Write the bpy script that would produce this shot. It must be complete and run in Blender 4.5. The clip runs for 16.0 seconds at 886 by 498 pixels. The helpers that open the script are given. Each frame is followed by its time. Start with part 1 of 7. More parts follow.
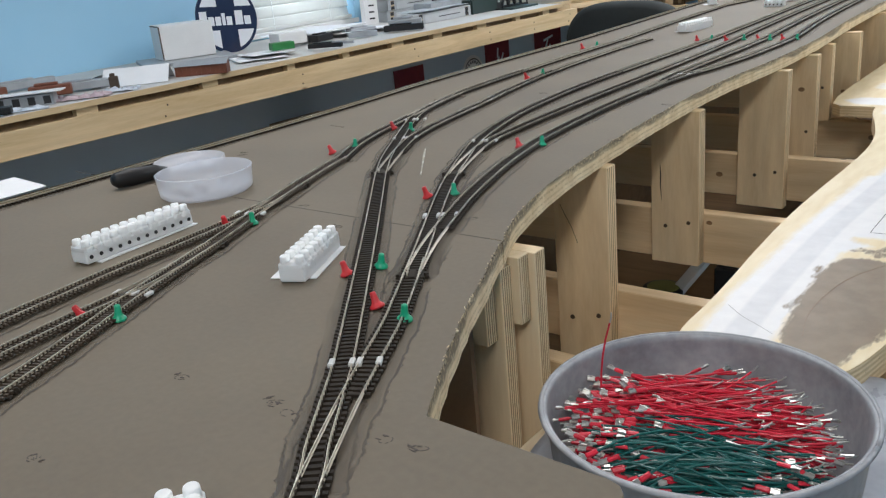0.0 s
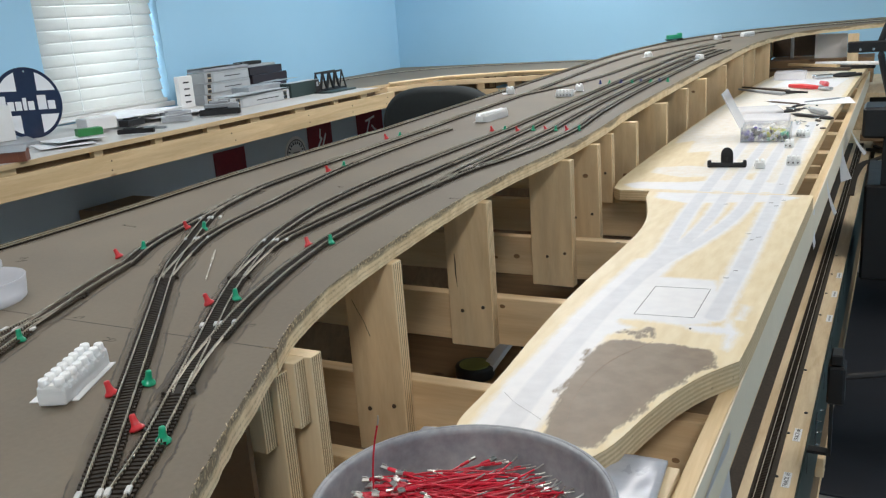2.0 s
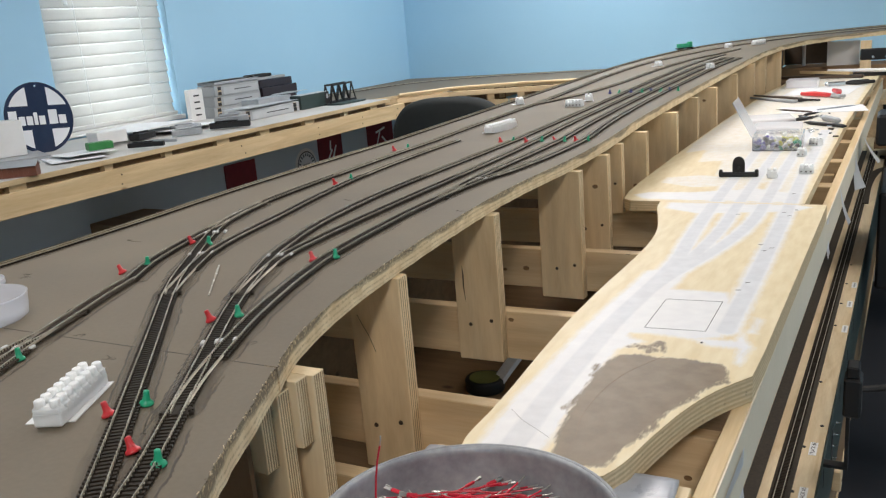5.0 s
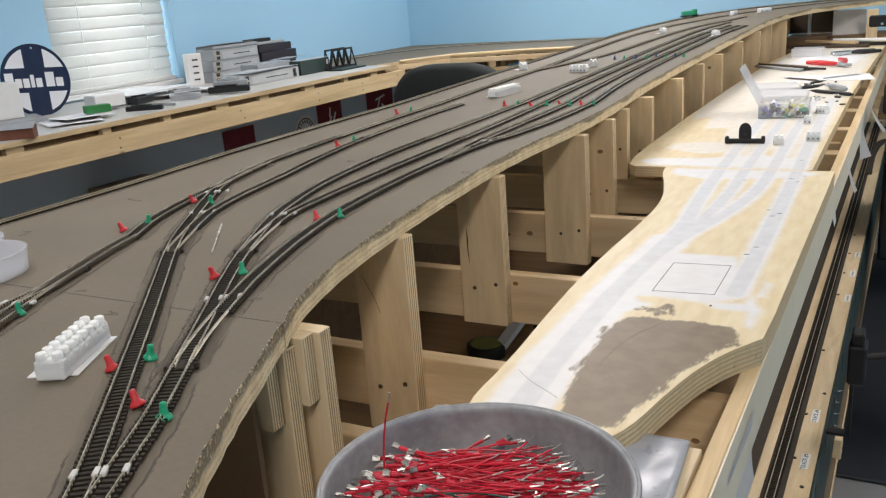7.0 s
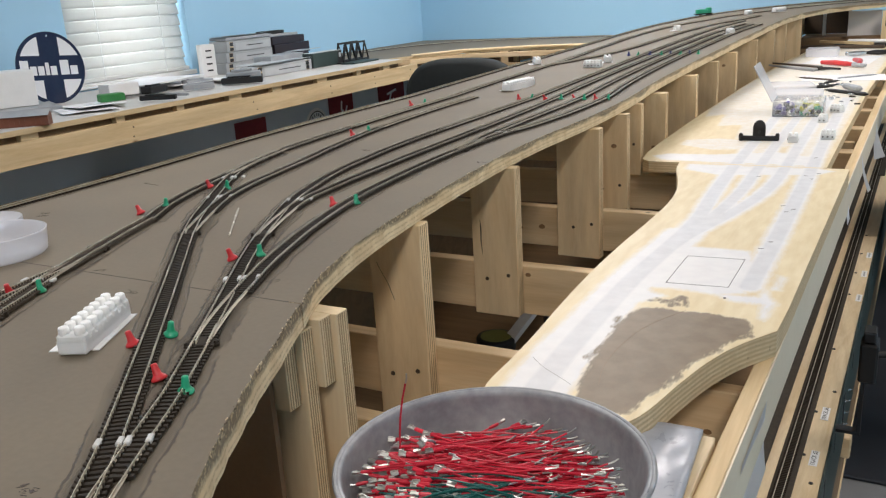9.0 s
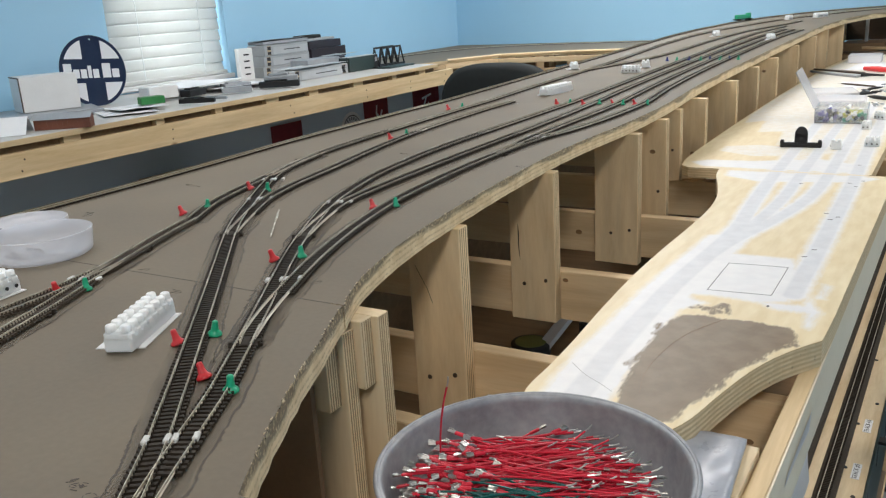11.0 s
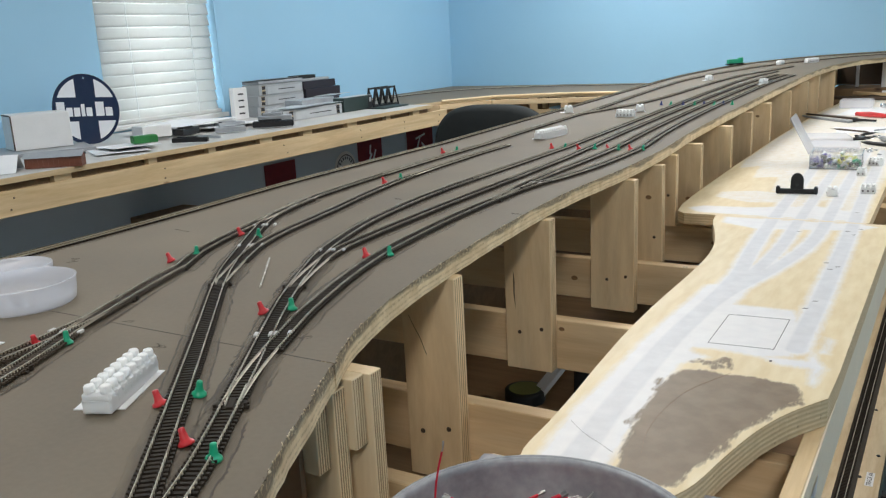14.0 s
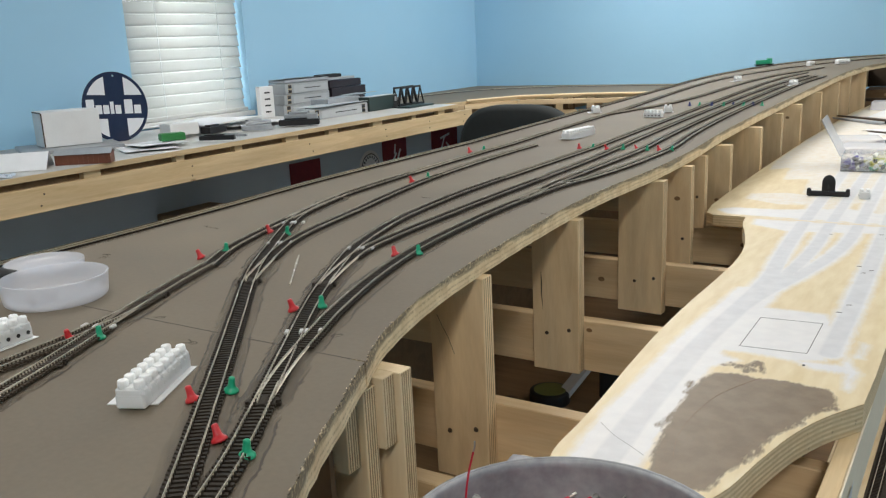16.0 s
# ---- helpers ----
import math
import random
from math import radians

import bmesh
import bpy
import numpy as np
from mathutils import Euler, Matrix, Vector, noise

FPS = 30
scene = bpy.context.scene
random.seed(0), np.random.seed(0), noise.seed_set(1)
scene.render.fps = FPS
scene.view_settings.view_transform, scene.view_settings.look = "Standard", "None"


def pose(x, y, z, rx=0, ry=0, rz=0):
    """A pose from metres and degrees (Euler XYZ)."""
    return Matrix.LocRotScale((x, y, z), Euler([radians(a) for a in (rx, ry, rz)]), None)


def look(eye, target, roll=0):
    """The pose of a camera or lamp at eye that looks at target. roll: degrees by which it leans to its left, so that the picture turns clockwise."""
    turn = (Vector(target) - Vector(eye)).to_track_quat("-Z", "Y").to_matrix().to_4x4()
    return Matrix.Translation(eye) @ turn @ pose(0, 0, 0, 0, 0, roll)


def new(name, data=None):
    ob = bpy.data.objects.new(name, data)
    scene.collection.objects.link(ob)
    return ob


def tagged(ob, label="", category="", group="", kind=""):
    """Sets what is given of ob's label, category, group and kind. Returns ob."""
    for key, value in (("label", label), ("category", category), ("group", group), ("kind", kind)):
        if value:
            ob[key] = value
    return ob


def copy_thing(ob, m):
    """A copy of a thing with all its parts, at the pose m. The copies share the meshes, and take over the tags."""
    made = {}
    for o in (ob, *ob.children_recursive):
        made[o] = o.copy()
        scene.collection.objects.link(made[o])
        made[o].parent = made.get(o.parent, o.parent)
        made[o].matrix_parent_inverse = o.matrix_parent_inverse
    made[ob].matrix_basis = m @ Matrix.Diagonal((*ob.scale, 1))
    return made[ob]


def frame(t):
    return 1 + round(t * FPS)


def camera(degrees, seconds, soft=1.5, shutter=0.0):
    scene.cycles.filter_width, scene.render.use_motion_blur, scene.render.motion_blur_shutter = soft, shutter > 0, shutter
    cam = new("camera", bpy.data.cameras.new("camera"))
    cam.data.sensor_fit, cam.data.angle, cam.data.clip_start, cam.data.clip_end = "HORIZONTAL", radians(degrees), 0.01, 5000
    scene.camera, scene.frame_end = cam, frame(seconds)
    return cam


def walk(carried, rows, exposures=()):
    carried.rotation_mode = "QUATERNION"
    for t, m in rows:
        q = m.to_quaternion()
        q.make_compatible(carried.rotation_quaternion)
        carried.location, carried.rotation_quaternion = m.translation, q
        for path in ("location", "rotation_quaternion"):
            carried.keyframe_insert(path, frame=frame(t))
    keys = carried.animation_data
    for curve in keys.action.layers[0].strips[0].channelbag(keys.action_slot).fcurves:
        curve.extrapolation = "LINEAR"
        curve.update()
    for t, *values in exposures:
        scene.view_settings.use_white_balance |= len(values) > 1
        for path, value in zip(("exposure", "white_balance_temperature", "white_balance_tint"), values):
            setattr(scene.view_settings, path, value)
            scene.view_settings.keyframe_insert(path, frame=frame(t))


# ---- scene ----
cam = camera(55.1, 16.0, soft=1.25)
PATH = [
    (0, (0.063, 0.049, 1.288), (-1.147, 1.497, 0.623), -5.4),
    (0.5, (0.081, 0.05, 1.3), (-1.032, 1.595, 0.688), -4.1),
    (1, (0.097, 0.064, 1.312), (-0.888, 1.72, 0.775), -4.0),
    (1.5, (0.106, 0.067, 1.314), (-0.801, 1.772, 0.792), -4.0),
    (2, (0.111, 0.062, 1.313), (-0.795, 1.764, 0.781), -4.2),
    (2.5, (0.112, 0.065, 1.315), (-0.777, 1.781, 0.802), -4.4),
    (3, (0.108, 0.073, 1.313), (-0.784, 1.788, 0.797), -4.4),
    (3.5, (0.109, 0.076, 1.313), (-0.807, 1.779, 0.802), -4.8),
    (4, (0.111, 0.076, 1.313), (-0.816, 1.774, 0.807), -4.7),
    (6.5, (0.104, 0.075, 1.309), (-0.836, 1.762, 0.788), -5.0),
    (7, (0.098, 0.08, 1.3), (-0.826, 1.759, 0.727), -4.3),
    (7.5, (0.098, 0.076, 1.298), (-0.837, 1.748, 0.724), -4.0),
    (8, (0.102, 0.073, 1.298), (-0.834, 1.747, 0.731), -3.9),
    (8.5, (0.098, 0.072, 1.294), (-0.833, 1.745, 0.717), -3.6),
    (11, (0.087, 0.069, 1.292), (-0.918, 1.704, 0.728), -3.4),
    (11.5, (0.083, 0.066, 1.294), (-0.934, 1.697, 0.742), -3.4),
    (12, (0.077, 0.074, 1.292), (-0.94, 1.705, 0.738), -3.3),
    (12.5, (0.077, 0.081, 1.295), (-0.952, 1.717, 0.78), -3.4),
    (13, (0.073, 0.091, 1.296), (-0.942, 1.738, 0.79), -3.1),
    (13.5, (0.072, 0.089, 1.297), (-0.94, 1.74, 0.794), -3.0),
    (14, (0.074, 0.087, 1.298), (-0.923, 1.753, 0.819), -2.8),
    (14.5, (0.073, 0.087, 1.299), (-0.926, 1.757, 0.836), -2.6),
    (15, (0.069, 0.091, 1.299), (-0.926, 1.762, 0.833), -2.3),
    (15.5, (0.068, 0.089, 1.297), (-0.947, 1.746, 0.82), -2.4),
    (16, (0.067, 0.086, 1.297), (-0.975, 1.725, 0.82), -2.6),
]
# stops, kelvin and tint of the clip's own exposure and white balance
BALANCE = [(0, 0.07, 6080, 11), (0.5, -0.16, 6080, 10), (1, 0.01, 6240, 10), (1.5, 0.02, 6240, 10), (2.5, 0.07, 6270, 10), (3, 0.08, 6480, 12.5), (4, 0.07, 6500, 12.5), (6.5, 0.05, 6560, 13), (8, 0.07, 6560, 14),
           (8.5, 0.08, 6560, 14), (11, 0.07, 6350, 10.5), (12.5, 0.04, 6260, 9.5), (14, 0.00, 6300, 9.5), (15, -0.04, 6480, 9.5), (16, -0.02, 6480, 9.5)]
walk(cam, [(t, look(eye, target, roll)) for t, eye, target, roll in PATH], BALANCE)

# ---- world, light, exposure ----
world = bpy.data.worlds.new("world")
scene.world = world
world.use_nodes = True
sky = world.node_tree.nodes.new("ShaderNodeTexSky")
sky.sky_type, sky.sun_disc = "NISHITA", False
sky.sun_elevation, sky.sun_rotation = radians(38), radians(120)
world.node_tree.links.new(sky.outputs["Color"], world.node_tree.nodes["Background"].inputs["Color"])
world.node_tree.nodes["Background"].inputs["Strength"].default_value = 0.12

sun_data = bpy.data.lights.new("sun", "SUN")
sun_data.energy, sun_data.angle, sun_data.color = 2.0, radians(0.5), (1.0, 0.95, 0.88)
sun = new("sun", sun_data)
sun.matrix_world = pose(0, 0, 6, 52, 0, 60)

CEIL = 2.44
LIGHTS = [(0.55, -0.95, 23.0), (0.80, 2.2, 17.5), (-1.10, 0.75, 11.0), (-0.95, 2.85, 14.5), (-1.25, 3.90, 16.5), (1.85, 2.2, 2.5)]
for lx, ly, watts in LIGHTS:
    ld = bpy.data.lights.new("ceiling_lamp", "AREA")
    ld.shape, ld.size, ld.size_y, ld.energy, ld.color = "RECTANGLE", 0.30, 1.15, watts, ((1.0, 0.925, 0.835) if lx > 0 else (1.0, 0.955, 0.92))
    new("ceiling_lamp", ld).matrix_world = pose(lx, ly, CEIL - 0.085)
# daylight that the window lets in
wd = bpy.data.lights.new("window_daylight", "AREA")
wd.shape, wd.size, wd.size_y, wd.energy, wd.color = "RECTANGLE", 0.55, 0.95, 11.0, (0.92, 0.97, 1.0)
new("window_daylight", wd).matrix_world = look((-2.66, 2.40, 1.54), (0.0, 2.40, 1.50))


# ---- materials ----
def node_mat(name):
    m = bpy.data.materials.new(name)
    m.use_nodes = True
    return m, m.node_tree.nodes, m.node_tree.links, m.node_tree.nodes["Principled BSDF"]


def ramp(nodes, a, b, p0=0.3, p1=0.7):
    r = nodes.new("ShaderNodeValToRGB")
    r.color_ramp.elements[0].position, r.color_ramp.elements[1].position = p0, p1
    r.color_ramp.elements[0].color, r.color_ramp.elements[1].color = (*a, 1), (*b, 1)
    return r


def mat(name, a, b, rough=0.6, metal=0.0, scale=30.0, fine=400.0, bump=0.1, depth=0.0005, per=0.0, coat=0.0, trans=0.0, sss=0.0):
    """Two-scale mottled surface between colours a and b, with fine relief; per: how much single pieces differ."""
    m, n, l, p = node_mat(name)
    co = n.new("ShaderNodeTexCoord")
    big, small = n.new("ShaderNodeTexNoise"), n.new("ShaderNodeTexNoise")
    big.inputs["Scale"].default_value, small.inputs["Scale"].default_value = scale, fine
    big.inputs["Detail"].default_value, small.inputs["Detail"].default_value = 4, 3
    for t in (big, small):
        l.new(co.outputs["Object"], t.inputs["Vector"])
    mix = n.new("ShaderNodeMath")
    mix.operation = "MULTIPLY_ADD"
    mix.inputs[1].default_value = 0.35
    l.new(small.outputs["Fac"], mix.inputs[0])
    sc = n.new("ShaderNodeMath")
    sc.operation = "MULTIPLY"
    sc.inputs[1].default_value = 0.65
    l.new(big.outputs["Fac"], sc.inputs[0])
    l.new(sc.outputs[0], mix.inputs[2])
    r = ramp(n, a, b)
    l.new(mix.outputs[0], r.inputs["Fac"])
    col = r.outputs["Color"]
    if per:
        info, hsv, mr = n.new("ShaderNodeObjectInfo"), n.new("ShaderNodeHueSaturation"), n.new("ShaderNodeMapRange")
        mr.inputs["To Min"].default_value, mr.inputs["To Max"].default_value = 1 - per, 1 + per
        l.new(info.outputs["Random"], mr.inputs["Value"])
        l.new(mr.outputs["Result"], hsv.inputs["Value"])
        l.new(col, hsv.inputs["Color"])
        col = hsv.outputs["Color"]
    l.new(col, p.inputs["Base Color"])
    rr = n.new("ShaderNodeMapRange")
    rr.inputs["To Min"].default_value, rr.inputs["To Max"].default_value = max(rough - 0.1, 0.02), min(rough + 0.1, 1)
    l.new(mix.outputs[0], rr.inputs["Value"])
    l.new(rr.outputs["Result"], p.inputs["Roughness"])
    p.inputs["Metallic"].default_value = metal
    p.inputs["Coat Weight"].default_value = coat
    p.inputs["Transmission Weight"].default_value = trans
    p.inputs["Subsurface Weight"].default_value = sss
    p.inputs["Subsurface Scale"].default_value = 0.003
    p.inputs["Subsurface Radius"].default_value = (1.0, 1.0, 1.0)
    if bump:
        bp = n.new("ShaderNodeBump")
        bp.inputs["Strength"].default_value, bp.inputs["Distance"].default_value = bump, depth
        l.new(mix.outputs[0], bp.inputs["Height"])
        l.new(bp.outputs["Normal"], p.inputs["Normal"])
    return m


def wood(name, a, b, axis=0, stretch=14.0, scale=22.0, rough=0.62, knots=True, per=0.08):
    """Planed softwood: grain drawn out along one axis, a few knots, fine pores."""
    m, n, l, p = node_mat(name)
    co, mp = n.new("ShaderNodeTexCoord"), n.new("ShaderNodeMapping")
    s = [1.0, 1.0, 1.0]
    s[axis] = 1.0 / stretch
    mp.inputs["Scale"].default_value = s
    info = n.new("ShaderNodeObjectInfo")
    off = n.new("ShaderNodeVectorMath")
    off.operation = "SCALE"
    off.inputs[0].default_value = (7.0, 5.0, 3.0)
    l.new(info.outputs["Random"], off.inputs["Scale"])
    l.new(off.outputs[0], mp.inputs["Location"])
    l.new(co.outputs["Object"], mp.inputs["Vector"])
    g, f = n.new("ShaderNodeTexNoise"), n.new("ShaderNodeTexNoise")
    g.inputs["Scale"].default_value, g.inputs["Detail"].default_value, g.inputs["Distortion"].default_value = scale * 2.2, 3, 0.9
    f.inputs["Scale"].default_value, f.inputs["Detail"].default_value = scale * 22, 4
    l.new(mp.outputs["Vector"], g.inputs["Vector"])
    l.new(mp.outputs["Vector"], f.inputs["Vector"])
    w = n.new("ShaderNodeMath")
    w.operation = "MULTIPLY_ADD"
    w.inputs[1].default_value = 0.27
    l.new(f.outputs["Fac"], w.inputs[0])
    hf = n.new("ShaderNodeMath")
    hf.operation = "MULTIPLY"
    hf.inputs[1].default_value = 0.73
    l.new(g.outputs["Fac"], hf.inputs[0])
    l.new(hf.outputs[0], w.inputs[2])
    r = ramp(n, a, b, 0.30, 0.66)
    l.new(w.outputs[0], r.inputs["Fac"])
    col = r.outputs["Color"]
    if knots:
        v = n.new("ShaderNodeTexVoronoi")
        v.inputs["Scale"].default_value = 9.0
        mp2 = n.new("ShaderNodeMapping")
        s2 = [1.0, 1.0, 1.0]
        s2[axis] = 0.55
        mp2.inputs["Scale"].default_value = s2
        l.new(off.outputs[0], mp2.inputs["Location"])
        l.new(co.outputs["Object"], mp2.inputs["Vector"])
        l.new(mp2.outputs["Vector"], v.inputs["Vector"])
        kr = ramp(n, (1, 1, 1), (0, 0, 0), 0.035, 0.085)
        l.new(v.outputs["Distance"], kr.inputs["Fac"])
        kmix = n.new("ShaderNodeMix")
        kmix.data_type = "RGBA"
        kmix.inputs[7].default_value = (a[0] * 0.35, a[1] * 0.26, a[2] * 0.2, 1)
        l.new(kr.outputs["Color"], kmix.inputs[0])
        l.new(col, kmix.inputs[6])
        col = kmix.outputs[2]
    hsv, mr = n.new("ShaderNodeHueSaturation"), n.new("ShaderNodeMapRange")
    mr.inputs["To Min"].default_value, mr.inputs["To Max"].default_value = 1 - per, 1 + per
    l.new(info.outputs["Random"], mr.inputs["Value"])
    l.new(mr.outputs["Result"], hsv.inputs["Value"])
    l.new(col, hsv.inputs["Color"])
    # soft blotches, as planed boards and ply faces have
    bl, bm_, hs2 = n.new("ShaderNodeTexNoise"), n.new("ShaderNodeMapRange"), n.new("ShaderNodeHueSaturation")
    bl.inputs["Scale"].default_value, bl.inputs["Detail"].default_value, bl.inputs["Distortion"].default_value = 17.0, 3, 1.2
    l.new(mp.outputs["Vector"], bl.inputs["Vector"])
    bm_.inputs["From Min"].default_value, bm_.inputs["From Max"].default_value = 0.35, 0.65
    bm_.inputs["To Min"].default_value, bm_.inputs["To Max"].default_value = 0.88, 1.06
    l.new(bl.outputs["Fac"], bm_.inputs["Value"])
    l.new(bm_.outputs["Result"], hs2.inputs["Value"])
    l.new(hsv.outputs["Color"], hs2.inputs["Color"])
    l.new(hs2.outputs["Color"], p.inputs["Base Color"])
    p.inputs["Roughness"].default_value = rough
    bp = n.new("ShaderNodeBump")
    bp.inputs["Strength"].default_value, bp.inputs["Distance"].default_value = 0.25, 0.0005
    l.new(w.outputs[0], bp.inputs["Height"])
    l.new(bp.outputs["Normal"], p.inputs["Normal"])
    return m


def ply_edge(name, a, b):
    """Sawn plywood edge: alternating veneers through the sheet's thickness, torn a little."""
    m, n, l, p = node_mat(name)
    co, sep = n.new("ShaderNodeTexCoord"), n.new("ShaderNodeSeparateXYZ")
    nz = n.new("ShaderNodeTexNoise")
    nz.inputs["Scale"].default_value, nz.inputs["Detail"].default_value = 48, 6
    l.new(co.outputs["Object"], nz.inputs["Vector"])
    l.new(co.outputs["Object"], sep.inputs[0])
    ma = n.new("ShaderNodeMath")
    ma.operation = "MULTIPLY_ADD"
    ma.inputs[1].default_value = 0.0014
    l.new(nz.outputs["Fac"], ma.inputs[0])
    l.new(sep.outputs["Z"], ma.inputs[2])
    sn = n.new("ShaderNodeMath")
    sn.operation = "MULTIPLY"
    sn.inputs[1].default_value = 2 * math.pi / 0.0042
    l.new(ma.outputs[0], sn.inputs[0])
    s2 = n.new("ShaderNodeMath")
    s2.operation = "SINE"
    l.new(sn.outputs[0], s2.inputs[0])
    mr = n.new("ShaderNodeMapRange")
    mr.inputs["From Min"].default_value = -1
    l.new(s2.outputs[0], mr.inputs["Value"])
    f = n.new("ShaderNodeTexNoise")
    f.inputs["Scale"].default_value, f.inputs["Detail"].default_value = 70, 3
    l.new(co.outputs["Object"], f.inputs["Vector"])
    mm = n.new("ShaderNodeMath")
    mm.operation = "MULTIPLY"
    l.new(mr.outputs["Result"], mm.inputs[0])
    l.new(f.outputs["Fac"], mm.inputs[1])
    r = ramp(n, a, b, 0.05, 0.55)
    l.new(mm.outputs[0], r.inputs["Fac"])
    sp, sr, sx = n.new("ShaderNodeTexNoise"), ramp(n, (0, 0, 0), (1, 1, 1), 0.64, 0.78), n.new("ShaderNodeMix")
    sp.inputs["Scale"].default_value, sp.inputs["Detail"].default_value = 260, 6
    l.new(co.outputs["Object"], sp.inputs["Vector"])
    l.new(sp.outputs["Fac"], sr.inputs["Fac"])
    sx.data_type = "RGBA"
    sx.inputs[7].default_value = (a[0] * 0.45, a[1] * 0.42, a[2] * 0.42, 1)
    l.new(sr.outputs["Color"], sx.inputs[0])
    l.new(r.outputs["Color"], sx.inputs[6])
    l.new(sx.outputs[2], p.inputs["Base Color"])
    p.inputs["Roughness"].default_value = 0.75
    bp = n.new("ShaderNodeBump")
    bp.inputs["Strength"].default_value, bp.inputs["Distance"].default_value = 0.5, 0.001
    l.new(mm.outputs[0], bp.inputs["Height"])
    l.new(bp.outputs["Normal"], p.inputs["Normal"])
    return m


def deck_edge_material(name):
    """Sawn sheet edge: pale wood with a few soft veneer lines, and deck paint that ran unevenly over its upper part."""
    m, n, l, p = node_mat(name)
    at, co = n.new("ShaderNodeAttribute"), n.new("ShaderNodeTexCoord")
    at.attribute_name = "down"
    tex = {}
    for key, sc, de in (("slow", 9, 3), ("mid", 60, 5), ("fine", 420, 4)):
        tex[key] = n.new("ShaderNodeTexNoise")
        tex[key].inputs["Scale"].default_value, tex[key].inputs["Detail"].default_value = sc, de
        l.new(co.outputs["Object"], tex[key].inputs["Vector"])

    def calc(op, *args):
        q = n.new("ShaderNodeMath")
        q.operation = op
        for k, v in enumerate(args):
            if isinstance(v, (int, float)):
                q.inputs[k].default_value = v
            else:
                l.new(v, q.inputs[k])
        return q.outputs[0]

    def band(x, lo, hi):
        q = n.new("ShaderNodeMapRange")
        q.inputs["From Min"].default_value, q.inputs["From Max"].default_value = lo, hi
        l.new(x, q.inputs["Value"])
        return q.outputs["Result"]

    def over(fac, a, colour):
        q = n.new("ShaderNodeMix")
        q.data_type = "RGBA"
        q.inputs[7].default_value = (*colour, 1)
        l.new(fac, q.inputs[0])
        l.new(a, q.inputs[6])
        return q.outputs[2]

    d = calc("ADD", calc("MULTIPLY_ADD", tex["mid"].outputs["Fac"], 0.16, at.outputs["Fac"]), -0.08)
    base = ramp(n, (0.68, 0.52, 0.30), (0.86, 0.71, 0.46), 0.32, 0.68)
    l.new(tex["mid"].outputs["Fac"], base.inputs["Fac"])
    col = base.outputs["Color"]
    torn = band(tex["fine"].outputs["Fac"], 0.36, 0.60)
    for at_d, half, colour in ((0.34, 0.09, (0.42, 0.31, 0.18)), (0.63, 0.07, (0.46, 0.34, 0.20)), (0.86, 0.05, (0.48, 0.36, 0.22))):
        near = band(calc("ABSOLUTE", calc("ADD", d, -at_d)), half, half * 0.3)
        col = over(calc("MULTIPLY", calc("MULTIPLY", near, torn), 0.75), col, colour)
    run = calc("MULTIPLY_ADD", tex["slow"].outputs["Fac"], -1.5, d)
    run = calc("MULTIPLY_ADD", tex["mid"].outputs["Fac"], -0.35, run)
    paint = calc("MULTIPLY", band(run, -0.52, -0.70), band(tex["fine"].outputs["Fac"], 0.74, 0.50))
    col = over(calc("MULTIPLY", paint, 0.8), col, (0.105, 0.080, 0.056))
    l.new(col, p.inputs["Base Color"])
    p.inputs["Roughness"].default_value = 0.78
    bp = n.new("ShaderNodeBump")
    bp.inputs["Strength"].default_value, bp.inputs["Distance"].default_value = 0.5, 0.0012
    l.new(tex["mid"].outputs["Fac"], bp.inputs["Height"])
    l.new(bp.outputs["Normal"], p.inputs["Normal"])
    return m


M = {}
M["wall"] = mat("blue_wall_paint", (0.345, 0.605, 0.80), (0.375, 0.635, 0.83), 0.55, scale=3, fine=260, bump=0.12, depth=0.0006)
M["ceiling"] = mat("ceiling_paint", (0.74, 0.74, 0.72), (0.80, 0.80, 0.78), 0.9, scale=3, fine=120, bump=0.3, depth=0.002)
# wall below the bench: greyed, with missing bounce light put into its colour
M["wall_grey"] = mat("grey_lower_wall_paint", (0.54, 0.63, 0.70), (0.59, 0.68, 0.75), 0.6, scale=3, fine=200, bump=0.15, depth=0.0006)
M["floor"] = mat("floor_covering", (0.22, 0.22, 0.225), (0.29, 0.29, 0.295), 0.8, scale=6, fine=300, bump=0.3, depth=0.002)
M["deck"] = mat("brown_deck_paint", (0.141, 0.115, 0.081), (0.191, 0.160, 0.114), 0.70, scale=7, fine=240, bump=0.22, depth=0.0006)
M["flake"] = mat("dark_paint_flakes", (0.10, 0.078, 0.054), (0.19, 0.15, 0.11), 0.8, scale=200, fine=900)
M["scuff"] = mat("dark_scuff", (0.055, 0.046, 0.038), (0.095, 0.081, 0.067), 0.8, scale=120, fine=900)
M["pine_x"] = wood("pine_along_x", (0.64, 0.45, 0.245), (0.80, 0.62, 0.385), 0)
M["pine_y"] = wood("pine_along_y", (0.58, 0.42, 0.22), (0.74, 0.57, 0.34), 1)
M["pine_z"] = wood("pine_upright", (0.68, 0.50, 0.285), (0.82, 0.645, 0.405), 2, stretch=7)
M["ply_face"] = wood("plywood_face", (0.60, 0.45, 0.26), (0.78, 0.65, 0.44), 1, knots=False, stretch=8)
M["deck_edge"] = deck_edge_material("sawn_deck_edge")
M["ply_edge"] = ply_edge("plywood_edge", (0.56, 0.43, 0.255), (0.70, 0.56, 0.35))
M["rail"] = mat("nickel_silver_rail", (0.66, 0.60, 0.49), (0.78, 0.72, 0.60), 0.26, metal=0.30, scale=80, fine=900, bump=0.05)
